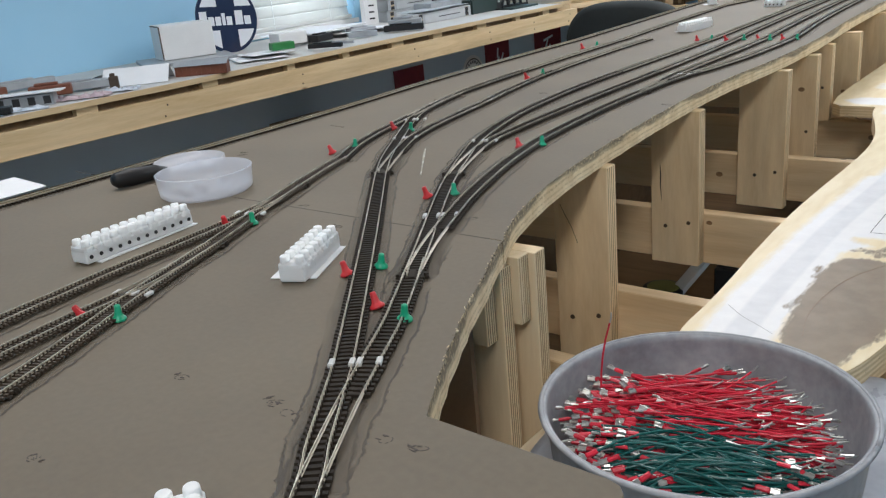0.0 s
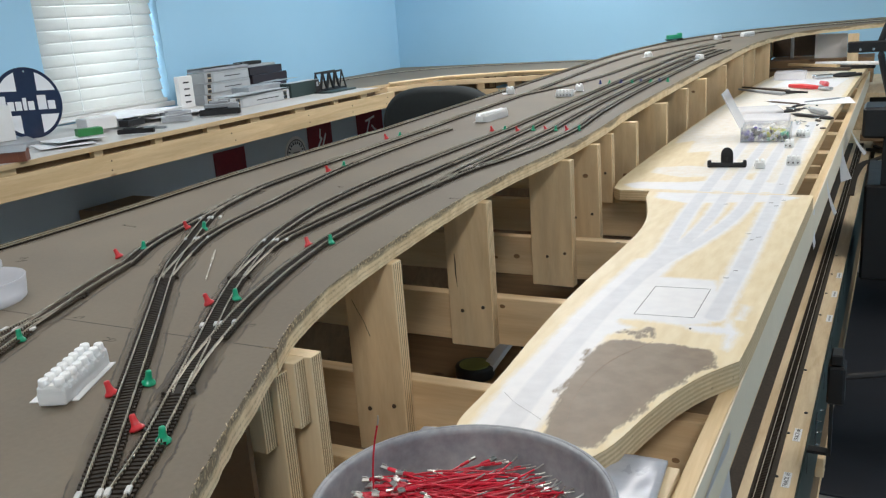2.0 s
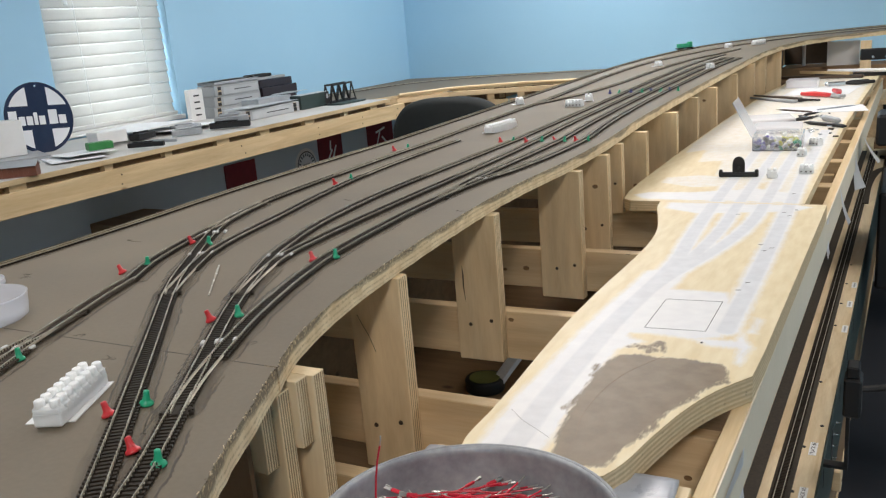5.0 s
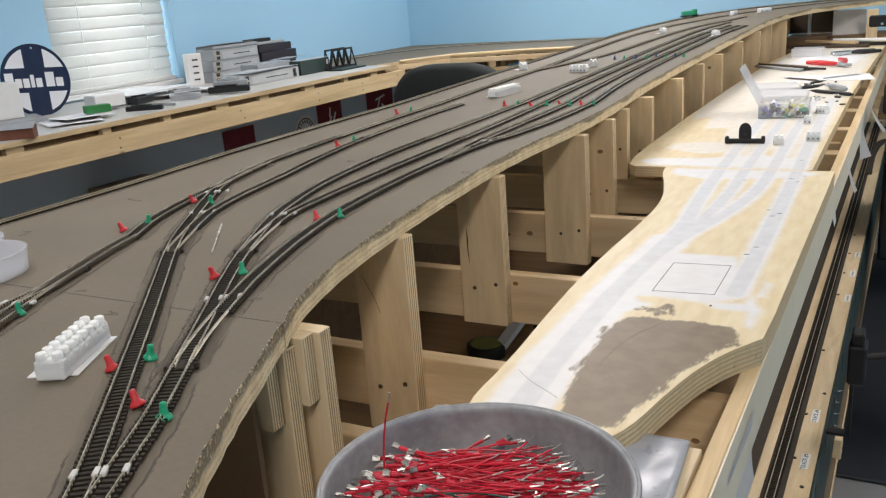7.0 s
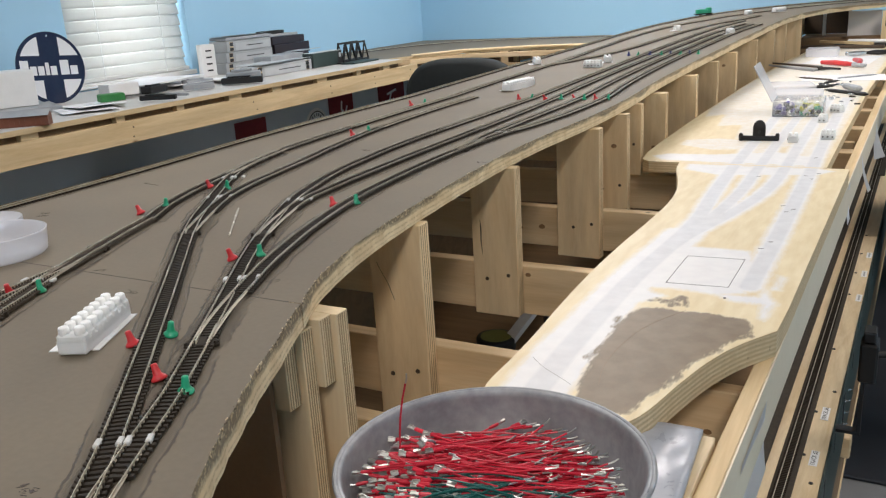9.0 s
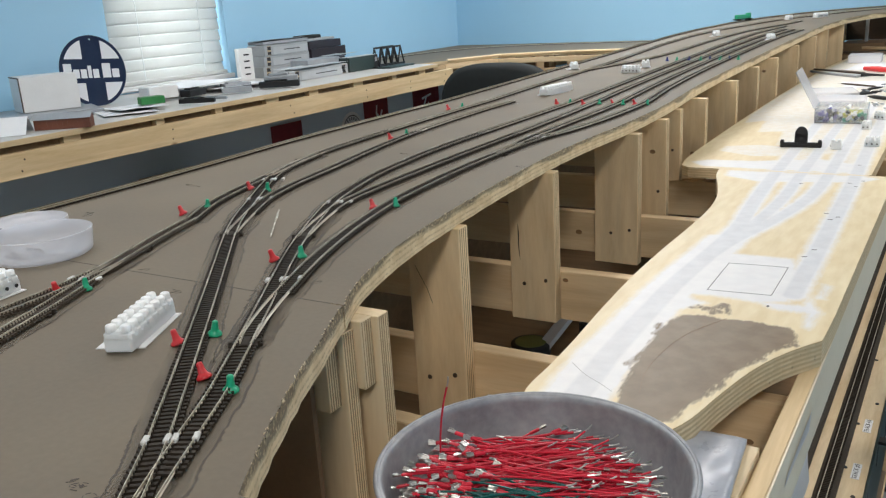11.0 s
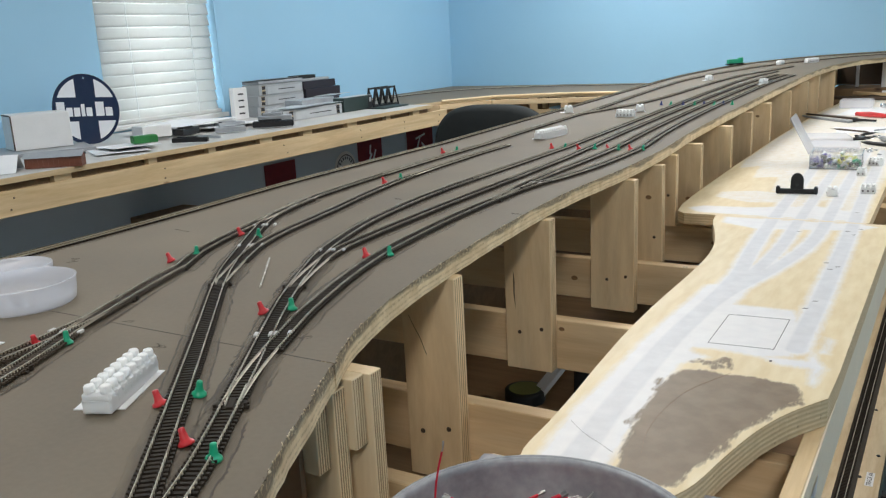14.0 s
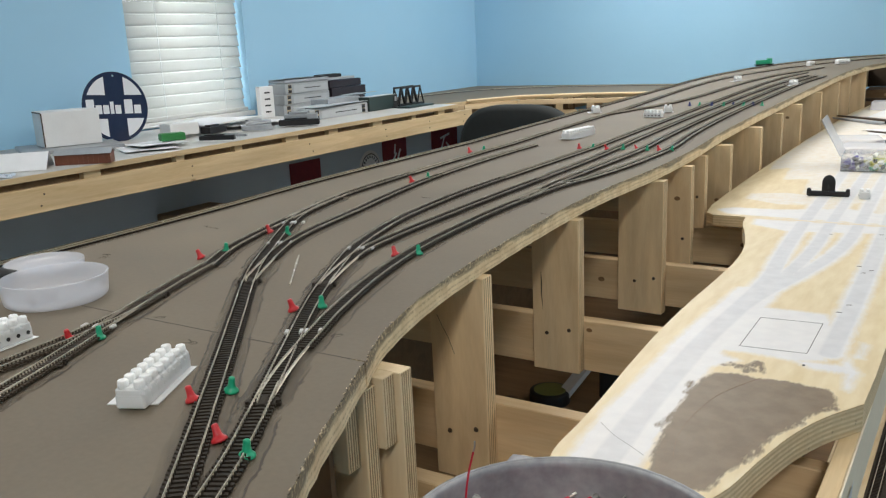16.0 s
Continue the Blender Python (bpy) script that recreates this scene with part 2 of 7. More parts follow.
M["rail_web"] = mat("tarnished_rail_web", (0.44, 0.39, 0.31), (0.60, 0.54, 0.44), 0.36, metal=0.6, scale=80, fine=900, bump=0.05)
M["brass"] = mat("brass_rail", (0.70, 0.58, 0.34), (0.84, 0.71, 0.45), 0.10, metal=1.0, scale=80, fine=900, bump=0.01)
M["tie"] = mat("black_plastic_sleepers", (0.014, 0.011, 0.008), (0.036, 0.028, 0.020), 0.65, scale=200, fine=1200)
_n, _l = M["tie"].node_tree.nodes, M["tie"].node_tree.links
_geo, _isl, _mixt = _n.new("ShaderNodeNewGeometry"), ramp(_n, (0, 0, 0), (1, 1, 1), 0.45, 1.0), _n.new("ShaderNodeMix")
_mixt.data_type = "RGBA"
_mixt.inputs[7].default_value = (0.036, 0.028, 0.020, 1)
_l.new(_geo.outputs["Random Per Island"], _isl.inputs["Fac"])
_l.new(_isl.outputs["Color"], _mixt.inputs[0])
_l.new(_n["Principled BSDF"].inputs["Base Color"].links[0].from_socket, _mixt.inputs[6])
_l.new(_mixt.outputs[2], _n["Principled BSDF"].inputs["Base Color"])
_n["Principled BSDF"].inputs["Specular IOR Level"].default_value = 0.22
M["joiner"] = mat("greyish_white_plastic", (0.52, 0.52, 0.50), (0.66, 0.66, 0.64), 0.4, scale=200, fine=900, sss=0.3)
M["tie_brown"] = mat("brown_plastic_sleepers", (0.040, 0.028, 0.018), (0.075, 0.055, 0.036), 0.6, scale=200, fine=1200)
M["white_plastic"] = mat("milky_white_plastic", (0.91, 0.955, 0.945), (0.95, 0.98, 0.97), 0.48, scale=60, fine=600, sss=0.85, bump=0.05)
M["white_plastic"].node_tree.nodes["Principled BSDF"].inputs["Subsurface Scale"].default_value = 0.009
M["paper"] = mat("white_paper", (0.76, 0.77, 0.78), (0.83, 0.84, 0.85), 0.7, scale=20, fine=300, bump=0.05)
M["red_plastic"] = mat("red_plastic", (0.60, 0.030, 0.036), (0.70, 0.045, 0.050), 0.32, scale=60, fine=500, bump=0.03, coat=0.2)
M["green_plastic"] = mat("green_plastic", (0.012, 0.34, 0.175), (0.02, 0.42, 0.22), 0.32, scale=60, fine=500, bump=0.03, coat=0.2)
M["steel"] = mat("bright_steel", (0.60, 0.60, 0.60), (0.75, 0.75, 0.75), 0.25, metal=1.0, scale=90, fine=900, bump=0.05)
M["pan"] = mat("dull_aluminium", (0.215, 0.225, 0.243), (0.44, 0.45, 0.47), 0.50, metal=0.35, scale=26, fine=160, bump=0.12, depth=0.0004)
M["black"] = mat("black_plastic", (0.005, 0.005, 0.006), (0.010, 0.010, 0.011), 0.5, scale=60, fine=500, bump=0.05)
M["dark"] = mat("dark_fabric", (0.010, 0.013, 0.013), (0.018, 0.022, 0.022), 0.9, scale=60, fine=900, bump=0.4)
M["white_paint"] = mat("white_paint", (0.78, 0.78, 0.77), (0.84, 0.84, 0.83), 0.5, scale=16, fine=220, bump=0.15)
M["cream"] = mat("birch_ply_top", (0.77, 0.59, 0.32), (0.85, 0.70, 0.44), 0.5, scale=7, fine=160, bump=0.1)
M["grey_paint"] = mat("pale_grey_paint", (0.56, 0.57, 0.58), (0.64, 0.65, 0.66), 0.5, scale=40, fine=300, bump=0.1)
M["pencil"] = mat("faint_pencil", (0.26, 0.25, 0.24), (0.42, 0.40, 0.38), 0.8, scale=300, fine=900)
M["ink"] = mat("ink", (0.02, 0.02, 0.022), (0.04, 0.04, 0.042), 0.7)
M["grey_rail"] = mat("grey_primed_board", (0.72, 0.65, 0.50), (0.80, 0.73, 0.58), 0.6, scale=9, fine=160, bump=0.15)
M["dark_green"] = mat("dark_green_fascia", (0.018, 0.035, 0.032), (0.03, 0.05, 0.046), 0.5, scale=9, fine=200)
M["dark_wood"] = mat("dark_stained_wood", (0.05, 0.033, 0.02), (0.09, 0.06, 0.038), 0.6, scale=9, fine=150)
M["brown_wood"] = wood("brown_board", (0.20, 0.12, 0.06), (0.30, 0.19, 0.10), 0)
M["veneer"] = mat("dark_veneer_line", (0.27, 0.185, 0.10), (0.46, 0.34, 0.20), 0.75, scale=60, fine=400, bump=0.2)
M["hardboard"] = mat("brown_hardboard", (0.23, 0.145, 0.085), (0.31, 0.20, 0.12), 0.7, scale=14, fine=260, bump=0.15)
M["birch"] = wood("pale_birch_ply", (0.72, 0.555, 0.335), (0.86, 0.705, 0.465), 2, knots=False, stretch=10)
M["cork"] = mat("dark_cork", (0.03, 0.024, 0.018), (0.06, 0.048, 0.035), 0.9, scale=200, fine=1200, bump=0.5, depth=0.001)
M["navy"] = mat("navy_enamel", (0.012, 0.018, 0.05), (0.018, 0.025, 0.062), 0.18, scale=20, fine=200, bump=0.02, coat=0.5)
M["enamel_white"] = mat("white_enamel", (0.74, 0.75, 0.78), (0.8, 0.81, 0.84), 0.2, scale=20, fine=200, bump=0.02, coat=0.5)
M["blind"] = mat("white_blind_slats", (0.72, 0.73, 0.70), (0.77, 0.78, 0.75), 0.45, scale=20, fine=200, bump=0.04)
_n, _l = M["blind"].node_tree.nodes, M["blind"].node_tree.links
_tr, _mx = _n.new("ShaderNodeBsdfTranslucent"), _n.new("ShaderNodeMixShader")
_tr.inputs["Color"].default_value, _mx.inputs["Fac"].default_value = (0.8, 0.82, 0.80, 1), 0.2
_l.new(_n["Principled BSDF"].outputs[0], _mx.inputs[1])
_l.new(_tr.outputs[0], _mx.inputs[2])
_l.new(_mx.outputs[0], _n["Material Output"].inputs["Surface"])
M["bench_white"] = mat("worn_bench_paint", (0.47, 0.46, 0.43), (0.58, 0.57, 0.55), 0.5, scale=6, fine=160, bump=0.1)
M["box_white"] = mat("white_card", (0.74, 0.74, 0.73), (0.81, 0.81, 0.80), 0.55, scale=20, fine=300, bump=0.04)
M["box_grey"] = mat("silver_grey_card", (0.28, 0.30, 0.32), (0.40, 0.42, 0.44), 0.4, scale=20, fine=300, bump=0.04)
M["maroon"] = mat("maroon_cloth", (0.17, 0.018, 0.028), (0.24, 0.030, 0.042), 0.8, scale=30, fine=600, bump=0.2)
M["house_red"] = mat("brown_red_plastic", (0.15, 0.052, 0.028), (0.21, 0.075, 0.042), 0.5, scale=60, fine=500)
M["box_silver"] = mat("silvery_card", (0.31, 0.33, 0.34), (0.40, 0.42, 0.43), 0.32, scale=16, fine=300, bump=0.04)
M["box_green"] = mat("green_card", (0.02, 0.17, 0.04), (0.035, 0.23, 0.06), 0.5, scale=20, fine=300)
M["olive"] = mat("olive_plastic", (0.13, 0.15, 0.035), (0.18, 0.20, 0.06), 0.5, scale=30, fine=300)
M["knot"] = mat("pine_knot", (0.18, 0.10, 0.045), (0.32, 0.19, 0.09), 0.6, scale=120, fine=600)
M["glassy"] = mat("clear_plastic", (0.93, 0.95, 0.96), (0.97, 0.98, 0.99), 0.12, trans=0.88, bump=0.03)
M["smoky"] = mat("cloudy_plastic", (0.86, 0.88, 0.95), (0.90, 0.92, 0.98), 0.30, bump=0.0, scale=6, fine=30)
M["smoky"].node_tree.nodes["Principled BSDF"].inputs["Alpha"].default_value = 0.38
M["lamp"] = bpy.data.materials.new("lamp_diffuser")
M["lamp"].use_nodes = True
_p = M["lamp"].node_tree.nodes["Principled BSDF"]
_p.inputs["Emission Color"].default_value, _p.inputs["Emission Strength"].default_value = (1, 0.95, 0.88, 1), 2.5


def smear_material(name, bed, dark):
    """Glue bed and smears beside a track: the strip's attribute gives the distance from the centre line."""
    m, n, l, p = node_mat(name)
    at, co = n.new("ShaderNodeAttribute"), n.new("ShaderNodeTexCoord")
    at.attribute_name = "across"
    nz, nf = n.new("ShaderNodeTexNoise"), n.new("ShaderNodeTexNoise")
    nz.inputs["Scale"].default_value, nz.inputs["Detail"].default_value = 45, 4
    nf.inputs["Scale"].default_value, nf.inputs["Detail"].default_value = 260, 4
    for t in (nz, nf):
        l.new(co.outputs["Object"], t.inputs["Vector"])

    def math_node(op, a, b=None, c=None):
        q = n.new("ShaderNodeMath")
        q.operation = op
        for k, v in enumerate((a, b, c)):
            if v is None:
                continue
            if isinstance(v, (int, float)):
                q.inputs[k].default_value = v
            else:
                l.new(v, q.inputs[k])
        return q.outputs[0]

    d = math_node("ABSOLUTE", at.outputs["Fac"])
    wob = math_node("MULTIPLY_ADD", nz.outputs["Fac"], 0.007, math_node("ADD", d, -0.0035))
    wob = math_node("MULTIPLY_ADD", nf.outputs["Fac"], 0.0045, math_node("ADD", wob, -0.00225))
    bedm = n.new("ShaderNodeMapRange")
    bedm.inputs["From Min"].default_value, bedm.inputs["From Max"].default_value = 0.0135, 0.0115
    bedm.inputs["To Max"].default_value = 0.35
    l.new(wob, bedm.inputs["Value"])
    off = math_node("ABSOLUTE", math_node("ADD", wob, -0.0140))
    dm = n.new("ShaderNodeMapRange")
    dm.inputs["From Min"].default_value, dm.inputs["From Max"].default_value = 0.0011, 0.0003
    l.new(off, dm.inputs["Value"])
    patch = n.new("ShaderNodeMapRange")
    patch.inputs["From Min"].default_value, patch.inputs["From Max"].default_value = 0.37, 0.54
    n3 = n.new("ShaderNodeTexNoise")
    n3.inputs["Scale"].default_value = 22
    n3.inputs["Detail"].default_value = 5
    l.new(co.outputs["Object"], n3.inputs["Vector"])
    l.new(n3.outputs["Fac"], patch.inputs["Value"])
    darkf = math_node("MULTIPLY", math_node("MULTIPLY", dm.outputs["Result"], patch.outputs["Result"]), 1.0)
    colmix = n.new("ShaderNodeMix")
    colmix.data_type = "RGBA"
    colmix.inputs[6].default_value, colmix.inputs[7].default_value = (*bed, 1), (*dark, 1)
    l.new(darkf, colmix.inputs[0])
    l.new(colmix.outputs[2], p.inputs["Base Color"])
    p.inputs["Roughness"].default_value = 0.6
    l.new(math_node("MAXIMUM", bedm.outputs["Result"], darkf), p.inputs["Alpha"])
    return m


def table_paint(name):
    """Birch plywood with brushed paint: the sheet's attribute tells how far inside each painted area a place lies."""
    m, n, l, p = node_mat(name)
    at, co, sep = n.new("ShaderNodeAttribute"), n.new("ShaderNodeTexCoord"), n.new("ShaderNodeSeparateColor")
    at.attribute_name = "paint"
    l.new(at.outputs["Color"], sep.inputs["Color"])
    mp = n.new("ShaderNodeMapping")
    mp.inputs["Scale"].default_value = (1.0, 0.22, 1.0)
    l.new(co.outputs["Object"], mp.inputs["Vector"])
    streak, blot, grain = n.new("ShaderNodeTexNoise"), n.new("ShaderNodeTexNoise"), n.new("ShaderNodeTexNoise")
    for t, sc, de, src in ((streak, 420, 5, mp.outputs[0]), (blot, 55, 5, co.outputs["Object"]), (grain, 90, 4, mp.outputs[0])):
        t.inputs["Scale"].default_value, t.inputs["Detail"].default_value = sc, de
        l.new(src, t.inputs["Vector"])
    base = ramp(n, (0.72, 0.59, 0.35), (0.82, 0.71, 0.48), 0.3, 0.7)
    l.new(grain.outputs["Fac"], base.inputs["Fac"])
    col = base.outputs["Color"]

    def layer(col, chan, paint_a, paint_b, soft, fray, most=1.0):
        add = n.new("ShaderNodeMath")
        add.operation = "MULTIPLY_ADD"
        add.inputs[1].default_value = fray
        l.new(streak.outputs["Fac"], add.inputs[0])
        a2 = n.new("ShaderNodeMath")
        a2.operation = "MULTIPLY_ADD"
        a2.inputs[1].default_value = fray
        l.new(blot.outputs["Fac"], a2.inputs[0])
        l.new(sep.outputs[chan], a2.inputs[2])
        l.new(a2.outputs[0], add.inputs[2])
        mr = n.new("ShaderNodeMapRange")
        mr.inputs["From Min"].default_value, mr.inputs["From Max"].default_value = 0.5 + fray - soft, 0.5 + fray + soft
        mr.inputs["To Max"].default_value = most
        l.new(add.outputs[0], mr.inputs["Value"])
        tone = ramp(n, paint_a, paint_b, 0.35, 0.65)
        l.new(blot.outputs["Fac"], tone.inputs["Fac"])
        mx = n.new("ShaderNodeMix")
        mx.data_type = "RGBA"
        l.new(mr.outputs["Result"], mx.inputs[0])
        l.new(col, mx.inputs[6])
        l.new(tone.outputs["Color"], mx.inputs[7])
        return mx.outputs[2]

    col = layer(col, 0, (0.76, 0.76, 0.77), (0.81, 0.81, 0.81), 0.28, 0.42, 0.97)
    col = layer(col, 1, (0.62, 0.63, 0.65), (0.69, 0.70, 0.72), 0.14, 0.14, 0.80)
    col = layer(col, 2, (0.180, 0.128, 0.078), (0.232, 0.170, 0.108), 0.12, 0.52, 0.97)
    l.new(col, p.inputs["Base Color"])
    p.inputs["Roughness"].default_value = 0.5
    bp = n.new("ShaderNodeBump")
    bp.inputs["Strength"].default_value, bp.inputs["Distance"].default_value = 0.25, 0.0006
    l.new(streak.outputs["Fac"], bp.inputs["Height"])
    l.new(bp.outputs["Normal"], p.inputs["Normal"])
    return m


M["smear"] = smear_material("glue_bed_and_smears", (0.150, 0.124, 0.091), (0.052, 0.042, 0.032))
M["table_paint"] = table_paint("brushed_table_paint")


# ---- builders ----
def mesh_of(name, bm, material):
    me = bpy.data.meshes.new(name)
    bm.to_mesh(me)
    bm.free()
    me.materials.append(material)
    return me


def part(name, bm, material, parent=None, label="", smooth=False):
    me = mesh_of(name, bm, material) if isinstance(bm, bmesh.types.BMesh) else bm
    ob = new(name, me)
    if smooth:
        me.shade_smooth()
    if parent is not None:
        ob.parent = parent
    return tagged(ob, label) if label else ob


def thing(name, label, category, group="", kind="", at=(0, 0, 0), turn=0.0):
    ob = new(name)
    ob.empty_display_size = 0.02
    ob.matrix_basis = pose(*at, 0, 0, turn)
    return tagged(ob, label, category, group, kind)


def solo(name, bm, material, label, category, group="", kind="", m=None, smooth=False):
    ob = part(name, bm, material, None, "", smooth)
    if m is not None:
        ob.matrix_basis = m
    return tagged(ob, label, category, group, kind)


def box(x0, x1, y0, y1, z0, z1, bevel=0.0, bm=None, m=None):
    bm = bm or bmesh.new()
    made = bmesh.ops.create_cube(bm, size=1.0, matrix=(m or Matrix()) @ Matrix.LocRotScale(
        ((x0 + x1) / 2, (y0 + y1) / 2, (z0 + z1) / 2), None, (abs(x1 - x0), abs(y1 - y0), abs(z1 - z0))))
    if bevel:
        vs = set(made["verts"])
        es = [e for e in bm.edges if e.verts[0] in vs and e.verts[1] in vs]
        bmesh.ops.bevel(bm, geom=es, offset=bevel, segments=1, affect="EDGES")
    return bm


def cyl(r0, r1, z0, z1, n=20, bm=None, m=None):
    bm = bm or bmesh.new()
    bmesh.ops.create_cone(bm, cap_ends=True, segments=n, radius1=r0, radius2=r1, depth=z1 - z0,
                          matrix=(m or Matrix()) @ Matrix.Translation((0, 0, (z0 + z1) / 2)))
    return bm


def lathe(profile, n=28, bm=None):
    """A turned shape from (radius, height) pairs."""
    bm = bm or bmesh.new()
    rings = []
    for r, z in profile:
        rings.append([bm.verts.new((r * math.cos(2 * math.pi * k / n), r * math.sin(2 * math.pi * k / n), z)) for k in range(n)])
    for a, b in zip(rings, rings[1:]):
        for k in range(n):
            bm.faces.new((a[k], a[(k + 1) % n], b[(k + 1) % n], b[k]))
    bm.faces.new(rings[0][::-1])
    bm.faces.new(rings[-1])
    return bm


def slab(outline, z0, z1, bm=None, lift=None):
    """A flat plate with the given outline; lift(x, y) raises both faces."""
    bm = bm or bmesh.new()
    f = lift or (lambda x, y: 0.0)
    lo = [bm.verts.new((x, y, z0 + f(x, y))) for x, y in outline]
    hi = [bm.verts.new((x, y, z1 + f(x, y))) for x, y in outline]
    n = len(outline)
    bm.faces.new(hi)
    bm.faces.new(lo[::-1])
    for k in range(n):
        bm.faces.new((lo[k], lo[(k + 1) % n], hi[(k + 1) % n], hi[k]))
    bmesh.ops.recalc_face_normals(bm, faces=bm.faces[:])
    return bm


def spline(pts, step=0.01):
    """An even polyline on a Catmull-Rom curve through the points."""
    P = [np.array(p, float) for p in pts]
    P = [2 * P[0] - P[1]] + P + [2 * P[-1] - P[-2]]
    out = []
    for a, b, c, d in zip(P, P[1:], P[2:], P[3:]):
        n = max(2, int(np.linalg.norm(c - b) / 0.002))
        for k in range(n):
            u = k / n
            out.append(0.5 * (2 * b + (c - a) * u + (2 * a - 5 * b + 4 * c - d) * u * u + (3 * b - a - 3 * c + d) * u ** 3))
    out.append(P[-2])
    out = np.array(out)
    s = np.r_[0, np.cumsum(np.linalg.norm(np.diff(out, axis=0), axis=1))]
    n = max(2, int(round(s[-1] / step)) + 1)
    t = np.linspace(0, s[-1], n)
    return np.stack([np.interp(t, s, out[:, k]) for k in range(out.shape[1])], 1)


def side(poly, d):
    """The polyline moved d to its right."""
    t = np.gradient(poly, axis=0)
    t /= np.linalg.norm(t, axis=1, keepdims=True)
    return poly + d * np.stack([t[:, 1], -t[:, 0]], 1)


def tube(points, r, sides=6, bm=None):
    """A round wire along 3D points."""
    bm = bm or bmesh.new()
    P = [Vector(p) for p in points]
    rings = []
    for k, p in enumerate(P):
        d = (P[min(k + 1, len(P) - 1)] - P[max(k - 1, 0)]).normalized()
        q = d.to_track_quat("Z", "Y")
        rr = r[k] if isinstance(r, (list, tuple)) else r
        rings.append([bm.verts.new(p + q @ Vector((rr * math.cos(a), rr * math.sin(a), 0))) for a in (2 * math.pi * i / sides for i in range(sides))])
    for a, b in zip(rings, rings[1:]):
        for i in range(sides):
            bm.faces.new((a[i], a[(i + 1) % sides], b[(i + 1) % sides], b[i]))
    bm.faces.new(rings[0][::-1])
    bm.faces.new(rings[-1])
    return bm


def deck_z(y):
    """Height of the main deck's top: level in front, then a slight climb."""
    return 1.100 + 0.018 * min(max(0.0, y - 1.5), 2.75) + 0.022 * min(max(0.0, y - 3.4), 0.9)

# ---- the room ----
WX, WY, EX, SY = -2.50, 4.59, 2.30, -2.20
win_y0, win_y1, win_z0, win_z1 = 2.115, 2.690, 1.048, 2.02


def wall(name, bm, label):
    return solo(name, bm, M["wall"], label, "wall", kind="structure")


bm = box(WX - 0.12, WX, SY, win_y0, 0.94, CEIL)
box(WX - 0.12, WX, win_y1, WY, 0.94, CEIL, bm=bm)
box(WX - 0.12, WX, win_y0, win_y1, 0.94, win_z0, bm=bm)
solo("wall_west_lower", box(WX - 0.12, WX, SY, WY, 0, 0.94), M["wall_grey"], "lower wall under the workbench, greyed and lightened in colour for bounce light", "wall", kind="structure")
box(WX - 0.12, WX, win_y0, win_y1, win_z1, CEIL, bm=bm)
wall("wall_west", bm, "light sky-blue painted wall with a window over the workbench")
wall("wall_north", box(WX - 0.12, EX + 0.12, WY, WY + 0.12, 0, CEIL), "light sky-blue painted wall behind the layout")
wall("wall_east", box(EX, EX + 0.12, SY, WY, 0, CEIL), "light sky-blue painted wall")
wall("wall_south", box(WX - 0.12, EX + 0.12, SY - 0.12, SY, 0, CEIL), "light sky-blue painted wall")
solo("floor", box(WX - 0.12, EX + 0.12, SY - 0.12, WY + 0.12, -0.1, 0), M["floor"], "grey floor of the train room", "floor", kind="structure")
solo("ceiling", box(WX - 0.12, EX + 0.12, SY - 0.12, WY + 0.12, CEIL, CEIL + 0.1), M["ceiling"], "white painted ceiling", "ceiling", kind="structure")

# dark sheet added on the aisle floor in place of its shade
M["mat"] = mat("dark_rubber_mat", (0.022, 0.024, 0.031), (0.034, 0.037, 0.046), 0.75, scale=8, fine=260, bump=0.35, depth=0.001)
solo("floor_mat", box(-0.30, 1.35, 2.28, 4.30, 0, 0.012, 0.004), M["mat"], "dark blue-grey sheet standing in for shade on the aisle floor", "mat")

for k, (lx, ly, watts) in enumerate(LIGHTS):
    f = thing("ceiling_light", "white ceiling light with a bare diffuser", "ceiling light", "ceiling lights", at=(lx, ly, CEIL))
    part("frame", box(-0.18, 0.18, -0.62, 0.62, -0.075, 0, 0.006), M["white_paint"], f)
    part("diffuser", box(-0.165, 0.165, -0.60, 0.60, -0.079, -0.0755), M["lamp"], f, "glowing diffuser")

w1 = thing("window_1", "white-framed window with its blind lowered", "window", kind="structure", at=(WX, (win_y0 + win_y1) / 2, win_z0))
hw, hh = (win_y1 - win_y0) / 2, win_z1 - win_z0
bm = box(-0.11, -0.06, -hw, -hw + 0.03, 0, hh)
box(-0.11, -0.06, hw - 0.03, hw, 0, hh, bm=bm)
box(-0.11, -0.06, -hw + 0.03, hw - 0.03, 0, 0.035, bm=bm)
box(-0.11, -0.06, -hw + 0.03, hw - 0.03, hh - 0.035, hh, bm=bm)
box(-0.11, -0.06, -hw + 0.03, hw - 0.03, hh / 2 - 0.018, hh / 2 + 0.018, bm=bm)
part("window_frame", bm, M["white_paint"], w1)
for za, zb in ((0.035, hh / 2 - 0.018), (hh / 2 + 0.018, hh - 0.035)):
    g = part("pane", box(-0.088, -0.084, -hw + 0.03, hw - 0.03, za, zb), M["glassy"], w1)
    g.visible_shadow = False
part("window_sill", box(-0.058, 0.012, -hw - 0.012, hw + 0.012, -0.016, 0.002, 0.002), M["white_paint"], w1)

